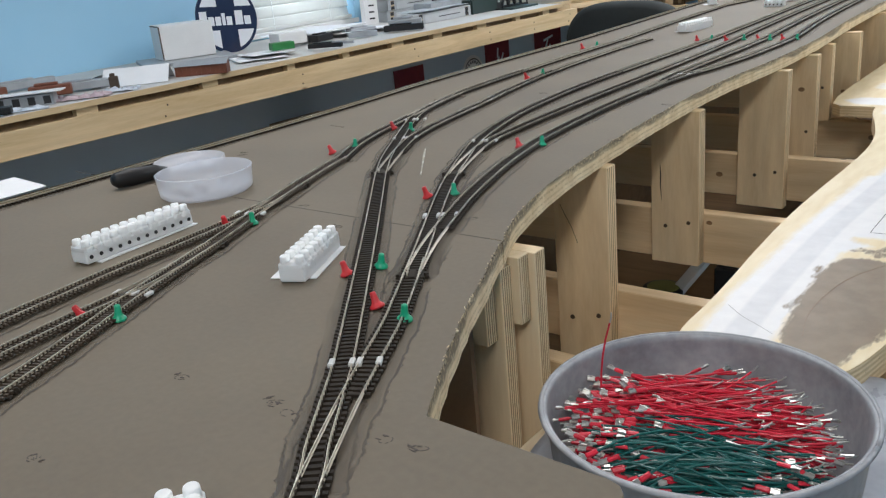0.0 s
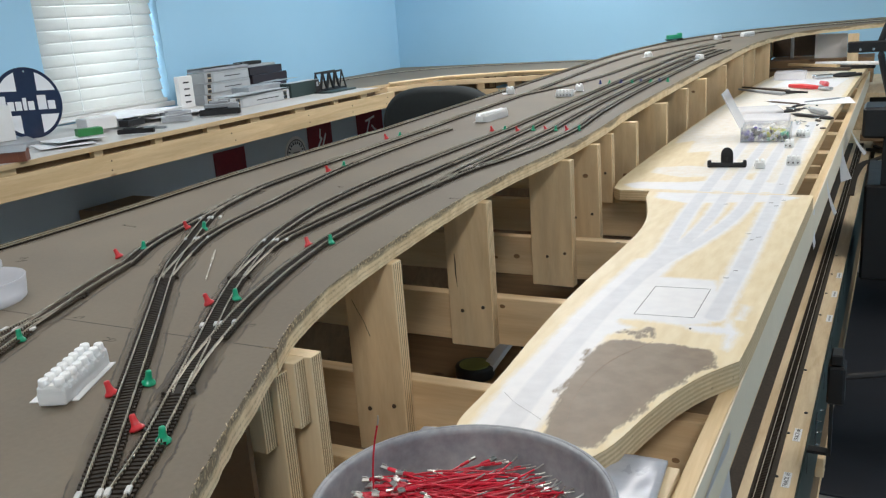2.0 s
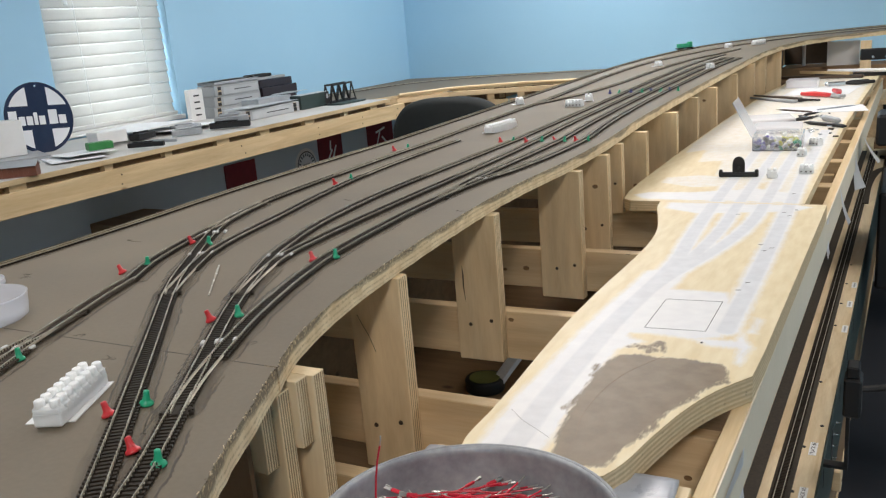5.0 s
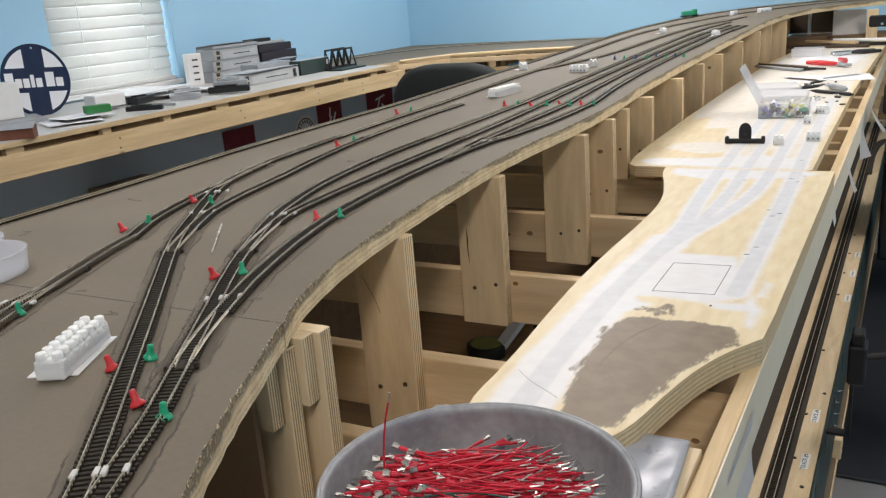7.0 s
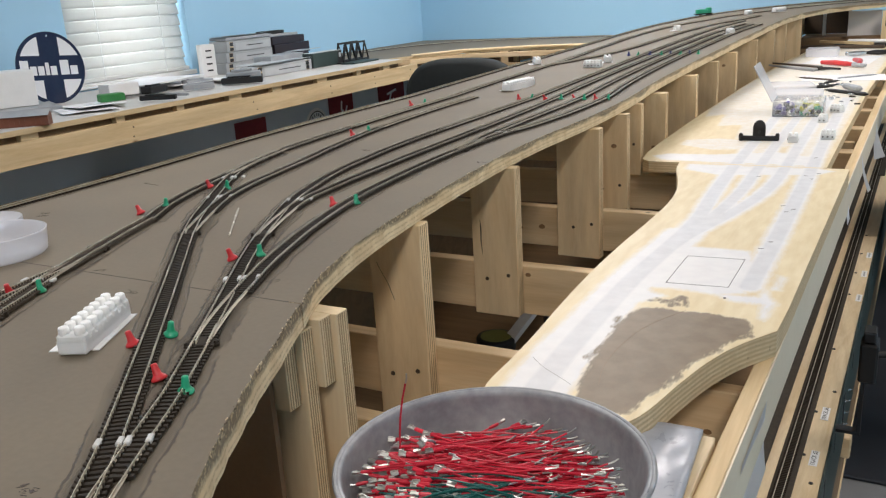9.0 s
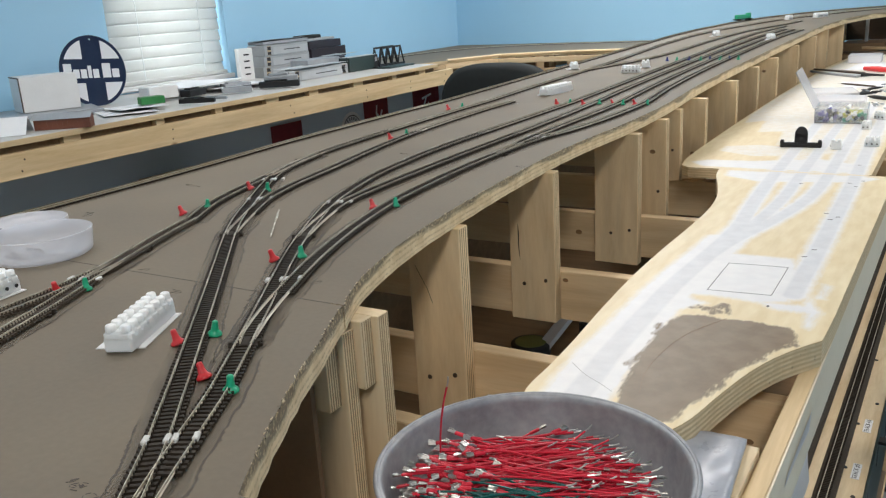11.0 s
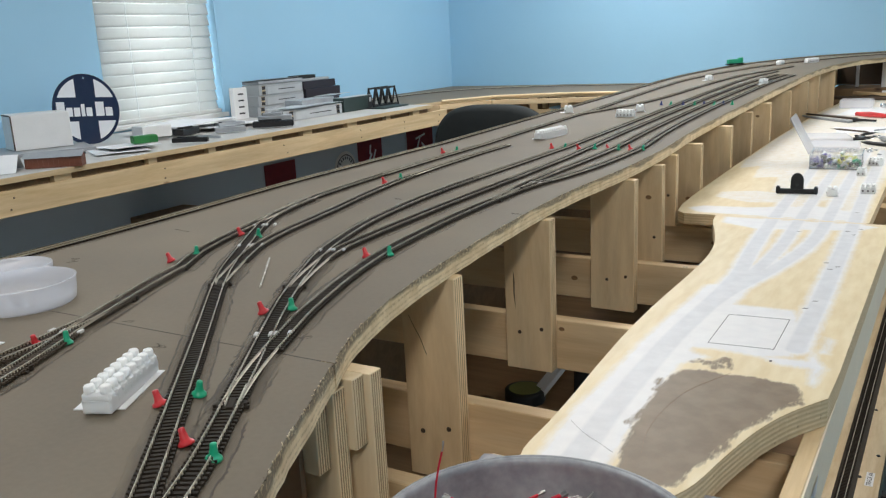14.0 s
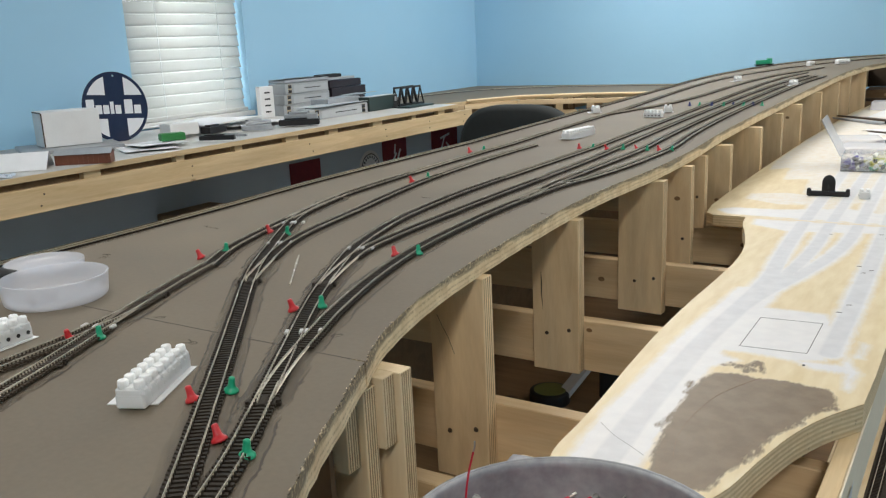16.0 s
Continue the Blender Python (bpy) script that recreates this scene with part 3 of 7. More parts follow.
blind = thing("window_blind", "white horizontal slat blind, lowered and closed", "blind", at=(WX - 0.030, (win_y0 + win_y1) / 2, win_z0))
pitch, n_sl = 0.0425, 22
bm = bmesh.new()
prof = [(-0.0219 + 0.0438 * k / 6, 0.0007 * (1 - ((k - 3) / 3) ** 2)) for k in range(7)]
va = [[bm.verts.new((u, y, z)) for u, z in prof] for y in (-hw + 0.006, hw - 0.010)]
vb = [[bm.verts.new((u, y, z - 0.0022)) for u, z in prof] for y in (-hw + 0.006, hw - 0.010)]
for A, B, flip in ((va[0], va[1], 0), (vb[0], vb[1], 1)):
    for i in range(6):
        q = (A[i], A[i + 1], B[i + 1], B[i])
        bm.faces.new(q[::-1] if flip else q)
for i in (0, 6):
    bm.faces.new((va[0][i], va[1][i], vb[1][i], vb[0][i]))
for s in (0, 1):
    for i in range(6):
        bm.faces.new((va[s][i], va[s][i + 1], vb[s][i + 1], vb[s][i]))
bmesh.ops.recalc_face_normals(bm, faces=bm.faces[:])
slat = mesh_of("slat", bm, M["blind"])
slat.shade_smooth()
rs = random.Random(4)
for k in range(n_sl):
    s = part("slat", slat, None, blind)
    s.matrix_basis = pose(0, 0, 0.030 + pitch * k, 0, 75 + rs.uniform(-1.0, 1.0), rs.uniform(-0.15, 0.15))
part("bottom_rail", box(-0.024, 0.024, -hw + 0.006, hw - 0.010, 0.004, 0.018, 0.002), M["blind"], blind)
part("head_rail", box(-0.028, 0.028, -hw + 0.004, hw - 0.006, hh - 0.05, hh - 0.004, 0.002), M["blind"], blind)
for yy in (-0.15, 0.15):
    part("ladder_cord", tube([(0.028, yy, 0.01), (0.027, yy, hh - 0.05)], 0.0016), M["white_plastic"], blind)
c = part("lift_cord", tube([(0.033, -0.185, 0.47), (0.032, -0.183, hh - 0.04)], 0.0012), M["white_plastic"], blind)
part("tassel", lathe([(0.002, 0.030), (0.006, 0.022), (0.008, 0.0), (0.0062, -0.004)], 12), M["white_plastic"], c, "small white cord tassel").matrix_basis = pose(0.033, -0.185, 0.445)

# ---- main deck ----
EDGE = [(-0.153, 0.286), (-0.168, 0.312), (-0.186, 0.345), (-0.206, 0.385), (-0.228, 0.435), (-0.253, 0.490), (-0.277, 0.548), (-0.297, 0.627),
        (-0.310, 0.710), (-0.319, 0.79), (-0.327, 0.88), (-0.336, 1.014), (-0.337, 1.145), (-0.331, 1.30), (-0.334, 1.50), (-0.345, 1.80), (-0.344, 2.20),
        (-0.338, 2.70), (-0.330, 3.10), (-0.318, 3.38), (-0.265, 3.62), (-0.15, 3.81), (0.05, 3.95), (0.35, 4.06), (1.6, 4.12)]
BACK = [(1.6, 4.34), (0.35, 4.30), (0.0, 4.22), (-0.30, 4.06), (-0.50, 3.86), (-0.66, 3.62), (-0.745, 3.35), (-0.778, 3.0), (-0.782, 2.4), (-0.786, 1.6), (-0.782, 1.2), (-0.765, 0.95), (-0.757, 0.7), (-0.752, 0.5), (-0.75, -0.7)]
SEAM = 0.488
edge, back = spline(EDGE, 0.012), spline(BACK, 0.03)
rs = random.Random(11)
edge[1:-1] += np.array([[rs.gauss(0, 0.0003), rs.gauss(0, 0.0003)] for _ in edge[1:-1]])
south = [(-0.75, -0.7), (-0.056, -0.7)] + [(-0.056 - 0.010 * (1 - math.cos(a)), 0.275 + 0.010 * math.sin(a)) for a in (0, 0.5, 1.0, 1.57)]
deck = thing("deck", "grey-brown painted plywood deck of the model railway", "layout deck", at=(0, 0, 0))


def plate(name, outline, cut, keep_low, mat_top, mat_edge, z0, z1, parent, label):
    """A plywood sheet that follows the deck's climb, cut off square at y = cut."""
    bm = slab(outline, z0, z1)
    for yy in (cut, 1.5, 2.1, 2.7, 3.3, 3.8, 4.25):
        bmesh.ops.bisect_plane(bm, geom=bm.verts[:] + bm.edges[:] + bm.faces[:], plane_co=(0, yy, 0), plane_no=(0, 1, 0))
    kill = [f for f in bm.faces if (f.calc_center_median().y > cut) == keep_low]
    bmesh.ops.delete(bm, geom=kill, context="FACES")
    rim = [e for e in bm.edges if len(e.link_faces) == 1]
    bmesh.ops.holes_fill(bm, edges=rim)
    bmesh.ops.recalc_face_normals(bm, faces=bm.faces[:])
    bmesh.ops.triangulate(bm, faces=[f for f in bm.faces if abs(f.normal.z) > 0.5])
    for v in bm.verts:
        v.co.z += deck_z(v.co.y)
        if abs(v.co.y - cut) < 1e-5:
            v.co.y += -0.0006 if keep_low else 0.0006
    me = mesh_of(name, bm, mat_top)
    me.materials.append(mat_edge)
    for p in me.polygons:
        p.material_index = 0 if p.normal.z > 0.5 else 1
    down = me.attributes.new("down", "FLOAT", "POINT")
    down.data.foreach_set("value", np.array([(z1 + deck_z(v.co.y) - v.co.z) / (z1 - z0) for v in me.vertices], dtype=np.float32))
    return part(name, me, None, parent, label)


full = south + [tuple(p) for p in edge] + [tuple(p) for p in back]
plate("deck_panel", full, SEAM, True, M["deck"], M["deck_edge"], -0.018, 0.0, deck, "painted front panel with a sawn plywood edge")
plate("deck_panel", full, SEAM, False, M["deck"], M["deck_edge"], -0.018, 0.0, deck, "long painted panel with a rough plywood edge")

# ---- tracks ----
GAUGE, TIE_H, RAIL_H = 0.0097, 0.0016, 0.0020
BED = 0.0006


def from_arrays(name, verts, faces, material):
    me = bpy.data.meshes.new(name)
    me.from_pydata(verts, [], faces)
    me.materials.append(material)
    me.update()
    return me


RAIL_SECTION = [(-0.0006, 0.0), (0.0006, 0.0), (0.0006, 0.0004), (0.00020, 0.0006), (0.00018, 0.0014), (0.00018, 0.0020), (-0.00018, 0.0020), (-0.00018, 0.0014), (-0.00020, 0.0006), (-0.0006, 0.0004)]


def rail_mesh(poly, offset, base, material):
    line = side(poly, offset)
    lines = [side(line, u) for u, _ in RAIL_SECTION]
    n = len(RAIL_SECTION)
    verts, faces = [], []
    for k in range(len(poly)):
        for i, (_, h) in enumerate(RAIL_SECTION):
            x, y = lines[i][k]
            verts.append((x, y, deck_fn(y) + base + h))
    for k in range(len(poly) - 1):
        for i in range(n):
            a, b = k * n + i, k * n + (i + 1) % n
            faces.append((a, b, b + n, a + n))
    faces.append(tuple(range(n))[::-1])
    faces.append(tuple(range(len(verts) - n, len(verts))))
    me = from_arrays("rail", verts, faces, material)
    me.materials.append(M["rail_web"])
    slot = [(0 if i in (4, 5, 6) else 1) for i in range(n)] * (len(poly) - 1) + [0, 0]
    me.polygons.foreach_set("material_index", slot)
    return me


CUBE_F = [(0, 1, 3, 2), (4, 6, 7, 5), (0, 4, 5, 1), (2, 3, 7, 6), (0, 2, 6, 4), (1, 5, 7, 3)]


def tie_mesh(poly, base, spikes, seed, skip=None, half=None, fine=False):
    """Sleepers across a centre line, each with its rail fixings where they can be seen."""
    r = random.Random(seed)
    s = np.r_[0, np.cumsum(np.linalg.norm(np.diff(poly, axis=0), axis=1))]
    t = np.gradient(poly, axis=0)
    t /= np.linalg.norm(t, axis=1, keepdims=True)
    verts, faces = [], []

    def block(c, d, n, hl, hw, z0, z1):
        k = len(verts)
        for u in (-hl, hl):
            for v in (-hw, hw):
                for z in (z0, z1):
                    verts.append((c[0] + n[0] * u + d[0] * v, c[1] + n[1] * u + d[1] * v, z))
        faces.extend([tuple(k + i for i in f) for f in CUBE_F])

    for u in np.arange(0.002, s[-1] - 0.001, 0.0031 if fine else 0.0044):
        c = np.array([np.interp(u, s, poly[:, 0]), np.interp(u, s, poly[:, 1])])
        if skip and skip(c):
            continue
        d = np.array([np.interp(u, s, t[:, 0]), np.interp(u, s, t[:, 1])])
        d /= np.linalg.norm(d)
        n = np.array([d[1], -d[0]])
        z = deck_fn(c[1]) + base
        lo, hi = half(c) if half else (-0.0082, 0.0082)
        mid, hl = (lo + hi) / 2, (hi - lo) / 2
        block(c + n * mid, d, n, hl + r.uniform(-0.0002, 0.0002), 0.00075 if fine else 0.00115, z, z + TIE_H)
        if spikes and c[1] < 1.15:
            for o in (-GAUGE / 2, GAUGE / 2):
                for e in (-0.00125, 0.00125):
                    block(c + n * (o + e * 0.8), d, n, 0.00030, 0.00045 if fine else 0.0008, z + TIE_H, z + TIE_H + 0.0015)
    return from_arrays("sleeper_strip", verts, faces, M["tie_brown"] if fine else M["tie"])


deck_fn = deck_z


def glue_strip(poly, z):
    """A thin strip under the track that carries the distance from its centre line."""
    offs = (-0.021, -0.0145, -0.008, 0.0, 0.008, 0.0145, 0.021)
    lines = [side(poly, o) for o in offs]
    verts, faces, n = [], [], len(offs)
    for k in range(len(poly)):
        for ln in lines:
            verts.append((ln[k][0], ln[k][1], deck_fn(ln[k][1]) + z))
    for k in range(len(poly) - 1):
        for i in range(n - 1):
            a = k * n + i
            faces.append((a, a + 1, a + 1 + n, a + n))
    me = from_arrays("adhesive_bed", verts, faces, M["smear"])
    att = me.attributes.new("across", "FLOAT", "POINT")
    att.data.foreach_set("value", np.tile(np.array(offs, dtype=np.float32), len(poly)))
    return me


LAYER = [0]


def track(name, pts, label, near=True, group="tracks on the deck", step=None, skip=None, half=None, bed=True, brass=None, rails=(1, 1), category="model track", fine=False):
    poly = spline(pts, step or (0.006 if near else 0.02))
    LAYER[0] += 1
    up = 0.00011 * LAYER[0]
    ob = thing(name, label, category, group)
    seed = int(abs(pts[0][0] * 7919 + pts[0][1] * 104729)) + len(pts)
    for o, on in zip((-GAUGE / 2, GAUGE / 2), rails):
        if on:
            part("rail", rail_mesh(poly, o, BED + TIE_H + up, M["brass"] if brass else M["rail"]), None, ob, "shiny brass rail" if brass else "shiny nickel-silver rail")
    sl = part("sleeper_strip", tie_mesh(poly, BED + up, near, seed, skip, half, fine), None, ob, "brown plastic sleepers" if fine else "black plastic sleepers")
    sl["kind"] = "stuff"
    if bed:
        part("adhesive_bed", glue_strip(poly, 0.00012 + up * 0.25), None, ob, "thin grey glue bed with dark smears at its edges")
    return ob, poly


def joiners(where, d):
    """White plastic rail joiners at the ends of a turnout."""
    for x, y in where:
        j = box(-0.0015, 0.0015, -0.0036, 0.0036, 0.0, 0.0025, 0.0006)
        ob = solo("rail_joiner", j, M["joiner"], "small white plastic insulating rail joiner", "rail joiner", "rail joiners",
                  m=pose(x, y, deck_z(y) + BED + TIE_H, 0, 0, math.degrees(math.atan2(-d[0], d[1]))))


def points_gear(x, y, turn):
    """Throw bar, spring housing and blades of a turnout."""
    g = thing("point_motor_bar", "black plastic throw bar across a turnout", "turnout part", "turnout throw bars", at=(x, y, deck_z(y) + BED), turn=turn)
    part("throw_bar", box(-0.0098, 0.0108, -0.0014, 0.0014, 0.0, 0.0021, 0.0004), M["tie"], g)
    part("sleeper", box(-0.0100, 0.0100, 0.0040, 0.0068, 0.0, 0.0018, 0.0003), M["tie"], g)
    part("spring_box", box(-0.0020, 0.0020, -0.0030, 0.0095, 0.0016, 0.0026, 0.0004), M["tie"], g)
    for sx in (-1, 1):
        part("lug", cyl(0.0013, 0.0010, 0.002, 0.0036, 8), M["tie"], g).matrix_basis = pose(sx * 0.0086, 0, 0)
    for sx in (-1, 1):
        b = part("blade", box(-0.0003, 0.0003, -0.028, 0.0, TIE_H, TIE_H + RAIL_H), M["rail"], g, "slim switch blade")
        b.matrix_basis = pose(sx * 0.0035 + 0.0006, 0, 0, 0, 0, sx * -1.2 + 180)


def away(poly, lim):
    """True near another track's centre line."""
    P = np.array(poly)
    return lambda c: np.min(np.hypot(P[:, 0] - c[0], P[:, 1] - c[1])) < lim


LBL = "nickel-silver rails on black sleepers glued to the deck"
# the line along the back edge
track("model_track", [(-0.736, -0.6), (-0.737, 0.3), (-0.739, 0.6), (-0.741, 0.72), (-0.747, 0.85), (-0.762, 1.04), (-0.768, 1.3), (-0.768, 1.6), (-0.763, 2.2), (-0.760, 2.8), (-0.757, 3.05), (-0.724, 3.38), (-0.64, 3.64), (-0.48, 3.87), (-0.28, 4.02), (0.0, 4.12), (0.35, 4.16), (1.55, 4.17)],
      "long brass-railed track along the back edge of the deck", near=False, step=0.012, brass=True)
# near turnout, and the straight from it to the yard ladder
A = [(-0.110, 0.150), (-0.156, 0.219), (-0.175, 0.243), (-0.194, 0.269), (-0.216, 0.299), (-0.252, 0.344), (-0.286, 0.386), (-0.321, 0.429), (-0.357, 0.473), (-0.404, 0.530), (-0.450, 0.586), (-0.489, 0.638), (-0.533, 0.706), (-0.566, 0.758), (-0.594, 0.806), (-0.617, 0.858), (-0.640, 0.948)]
_, pA = track("turnout", A, "turnout and straight track with painted blades", group="turnouts and tracks")
B = [(-0.156, 0.219), (-0.172, 0.246), (-0.188, 0.274), (-0.205, 0.306), (-0.226, 0.346), (-0.244, 0.376), (-0.260, 0.402), (-0.289, 0.449), (-0.326, 0.508), (-0.352, 0.550), (-0.382, 0.602), (-0.416, 0.668), (-0.442, 0.724), (-0.466, 0.799), (-0.481, 0.863), (-0.490, 0.930), (-0.497, 1.0), (-0.501, 1.1), (-0.502, 1.3), (-0.503, 1.6), (-0.503, 2.0), (-0.502, 2.6), (-0.49, 3.0), (-0.45, 3.3)]
_, pB = track("turnout", B, "track that leaves a turnout and curves into the yard", group="turnouts and tracks", skip=away(pA, 0.0085))
A2 = [(-0.451, 0.586), (-0.479, 0.634), (-0.502, 0.676), (-0.521, 0.715), (-0.538, 0.768), (-0.550, 0.826), (-0.563, 0.895), (-0.582, 0.982), (-0.600, 1.088), (-0.611, 1.18), (-0.618, 1.28), (-0.622, 1.39), (-0.622, 1.500)]
track("siding", A2, "siding that ends on the open deck", group="turnouts and tracks", skip=away(pA, 0.0085))
C = [(-0.530, 0.616), (-0.548, 0.648), (-0.565, 0.682), (-0.584, 0.735), (-0.598, 0.785), (-0.611, 0.830), (-0.624, 0.876), (-0.641, 0.950), (-0.652, 1.05), (-0.661, 1.178), (-0.668, 1.32), (-0.673, 1.5), (-0.676, 1.7), (-0.674, 1.9), (-0.672, 2.1), (-0.680, 2.35), (-0.690, 2.7), (-0.680, 3.0), (-0.64, 3.25), (-0.56, 3.5), (-0.42, 3.72), (-0.24, 3.90), (0.0, 4.02), (0.35, 4.07), (1.55, 4.08)]
_, pC = track("model_track", C, LBL, group="turnouts and tracks", skip=away(pA, 0.0085))
track("yard_track", [(-0.672, 2.0), (-0.635, 2.12), (-0.600, 2.26), (-0.581, 2.45), (-0.572, 2.7), (-0.555, 2.95), (-0.52, 3.2), (-0.43, 3.5)], LBL, near=False, skip=away(pC, 0.009))
B1b = [(-0.382, 0.602), (-0.409, 0.666), (-0.428, 0.724), (-0.434, 0.780), (-0.438, 0.842), (-0.443, 0.974), (-0.446, 1.14), (-0.452, 1.35), (-0.464, 1.6), (-0.468, 1.9), (-0.466, 2.4), (-0.455, 2.8), (-0.425, 3.15)]
track("yard_track", B1b, LBL, group="turnouts and tracks", skip=away(pB, 0.0085))
B2 = [(-0.260, 0.402), (-0.288, 0.455), (-0.312, 0.510), (-0.333, 0.562), (-0.357, 0.636), (-0.373, 0.700), (-0.384, 0.760), (-0.392, 0.840), (-0.398, 0.930), (-0.399, 1.03), (-0.394, 1.12), (-0.381, 1.20), (-0.371, 1.32), (-0.370, 1.5), (-0.386, 1.7), (-0.396, 2.0), (-0.395, 2.4), (-0.388, 2.8), (-0.365, 3.1)]
_, pB2 = track("yard_track", B2, LBL, group="turnouts and tracks", skip=away(pB, 0.0085))
track("yard_track", [(-0.399, 1.00), (-0.404, 1.06), (-0.409, 1.14), (-0.411, 1.26), (-0.412, 1.45), (-0.424, 1.7), (-0.431, 2.0), (-0.430, 2.4), (-0.422, 2.8), (-0.395, 3.12)], LBL, group="turnouts and tracks", skip=away(pB2, 0.0085))
S5a = [(-0.533, 0.620), (-0.515, 0.570), (-0.496, 0.523), (-0.480, 0.482), (-0.473, 0.452), (-0.467, 0.424), (-0.461, 0.371), (-0.456, 0.323), (-0.449, 0.278), (-0.443, 0.238), (-0.40, 0.0), (-0.38, -0.6)]
_, p5 = track("turnout", S5a, LBL, group="turnouts and tracks", fine=True)
S5b = [(-0.496, 0.523), (-0.480, 0.486), (-0.466, 0.455), (-0.451, 0.424), (-0.433, 0.383), (-0.416, 0.341), (-0.400, 0.304), (-0.384, 0.270), (-0.368, 0.235), (-0.351, 0.195), (-0.25, -0.05), (-0.10, -0.6)]
_, p6 = track("turnout", S5b, LBL, group="turnouts and tracks", skip=away(p5, 0.0085), fine=True)
track("turnout", [(-0.433, 0.383), (-0.417, 0.340), (-0.408, 0.305), (-0.403, 0.262), (-0.396, 0.218), (-0.36, 0.0), (-0.33, -0.6)], LBL, group="turnouts and tracks", skip=away(p6, 0.0085), fine=True)

for x, y, dx, dy in ((-0.2115, 0.3035, -0.55, 0.83), (-0.3205, 0.509, -0.53, 0.85), (-0.434, 0.724, -0.36, 0.93), (-0.528, 0.711, -0.5, 0.86), (-0.583, 0.794, -0.45, 0.9), (-0.4705, 0.453, 0.3, -0.95), (-0.4045, 0.3045, 0.35, -0.94), (-0.404, 1.13, 0.1, 1.0)):
    n = np.array([dy, -dx]) / math.hypot(dx, dy)
    joiners([(x + n[0] * o, y + n[1] * o) for o in (-0.0118, -0.0016, 0.0020, 0.0118)], (dx, dy))
for x, y, dx, dy in ((-0.134, 0.186, -0.59, 0.8), (-0.262, 0.406, -0.56, 0.83), (-0.387, 0.611, -0.48, 0.88), (-0.454, 0.592, -0.6, 0.8), (-0.500, 0.533, 0.36, -0.93), (-0.437, 0.393, 0.4, -0.92), (-0.399, 1.005, 0.0, 1.0), (-0.352, 0.197, 0.4, -0.92), (-0.632, 0.905, 0.25, -0.97), (-0.670, 2.02, 0.0, 1.0)):
    points_gear(x, y, math.degrees(math.atan2(-dx, dy)))

# ---- open grid under the deck ----
def board(name, b, material, label, group="", category="timber", m=None):
    return solo(name, b, material, label, category, group, m=m)


KNOT = None


def knots(ob, places, face_y=0.0):
    """Round dark knots in the face of a board that looks towards -y."""
    global KNOT
    KNOT = KNOT or mesh_of("knot", cyl(0.0045, 0.0042, 0, 0.0003, 14), M["knot"])
    for kx, kz, k in places:
        part("knot", KNOT, None, ob, "brown knot").matrix_basis = pose(kx, face_y, kz, 90, 0, 0) @ Matrix.Diagonal((k * 1.4, k, 1, 1))


RISER_Y = [0.741, 1.006, 1.300, 1.450, 1.562, 1.696, 1.958, 2.216, 2.424, 2.759, 3.076, 3.36, 3.56]
rs = random.Random(3)
for k, yy in enumerate(RISER_Y):
    top = deck_z(yy) - 0.0185
    w = (0.060, 0.062, 0.070, 0.060, 0.03, 0.07, 0.08, 0.08, 0.08, 0.08, 0.08, 0.08, 0.08)[k]
    xr = (-0.308, -0.326, -0.316, -0.318, -0.326, -0.316, -0.317, -0.325, -0.318, -0.320, -0.316, -0.318, -0.290)[k]
    low = (0.872, 0.886, 0.876, 0.905, 0.955, 0.90, 0.90, 0.90, 0.90, 0.90, 0.90, 0.90, 0.90)[k]
    b = board("riser", box(-w, 0, 0, 0.018, low - top, 0, 0.0008), M["pine_z"],
              "pale plywood riser screwed to a cross joist", "deck risers", "riser", pose(xr, yy, top, 0, rs.uniform(-0.4, 0.4), rs.uniform(-1.5, 1.5)))
    if k in (3, 5, 8):
        knots(b, [(-w * rs.uniform(0.25, 0.75), (low - top) * rs.uniform(0.15, 0.8), rs.uniform(0.45, 0.8))])
    if k == 1:
        part("crack", tube([(0, 0, 0.008), (0.0008, 0, -0.006), (0.0004, 0, -0.020), (0.0022, 0, -0.042)], [0.0004, 0.0011, 0.0009, 0.0003], 6), M["dark_wood"], b, "dark split in the wood").matrix_basis = pose(-0.050, 0.0003, 1.006 - top)
    if k == 0:
        part("pencil_mark", tube([(-0.010, 0, 0.022), (-0.005, 0, 0.012), (0.002, 0, 0.0), (0.008, 0, -0.016)], 0.0003, 4), M["ink"], b, "dark pencil stroke").matrix_basis = pose(-w * 0.70, -0.0001, (low - top) * 0.30)
for k, yy in enumerate((0.10, 0.7605, 1.0255, 1.3195, 1.59, 1.978, 2.444, 2.779, 3.096, 3.40)):
    j = board("joist", box(-0.42, 0.37 if yy > 0.5 else 0.30, 0, 0.019, -0.0655, 0, 0.001), M["pine_x"], "pine cross joist of the open grid benchwork", "cross joists", "joist",
          pose(-0.372, yy, 0.950))
    knots(j, [(rs.uniform(-0.38, 0.34), -rs.uniform(0.010, 0.056), rs.uniform(0.5, 1.1)) for _ in range(6)])
# the aisle side of the benchwork is not quite square to the rest
SKEW = pose(0, 0.65, 0) @ pose(0, 0, 0, 0, 0, -0.716) @ pose(0, -0.65, 0)
rail_b = thing("grid_rail", "long pine rail with a grey-primed outer face", "timber", at=(0, 0, 0))
rail_b.matrix_basis = SKEW
part("rail_core", box(-0.0065, 0.0072, 0.05, 4.1, 0.917, 0.9735, 0.0008), M["pine_y"], rail_b)
part("rail_face", box(0.0074, 0.0088, 0.05, 4.1, 0.917, 0.9728), M["grey_rail"], rail_b, "grey primed face")
board("back_rail", box(-0.80, -0.781, -0.6, 3.3, 0.990, 1.079, 0.001), M["pine_y"], "long knotty pine rail under the back of the deck", "", "timber")
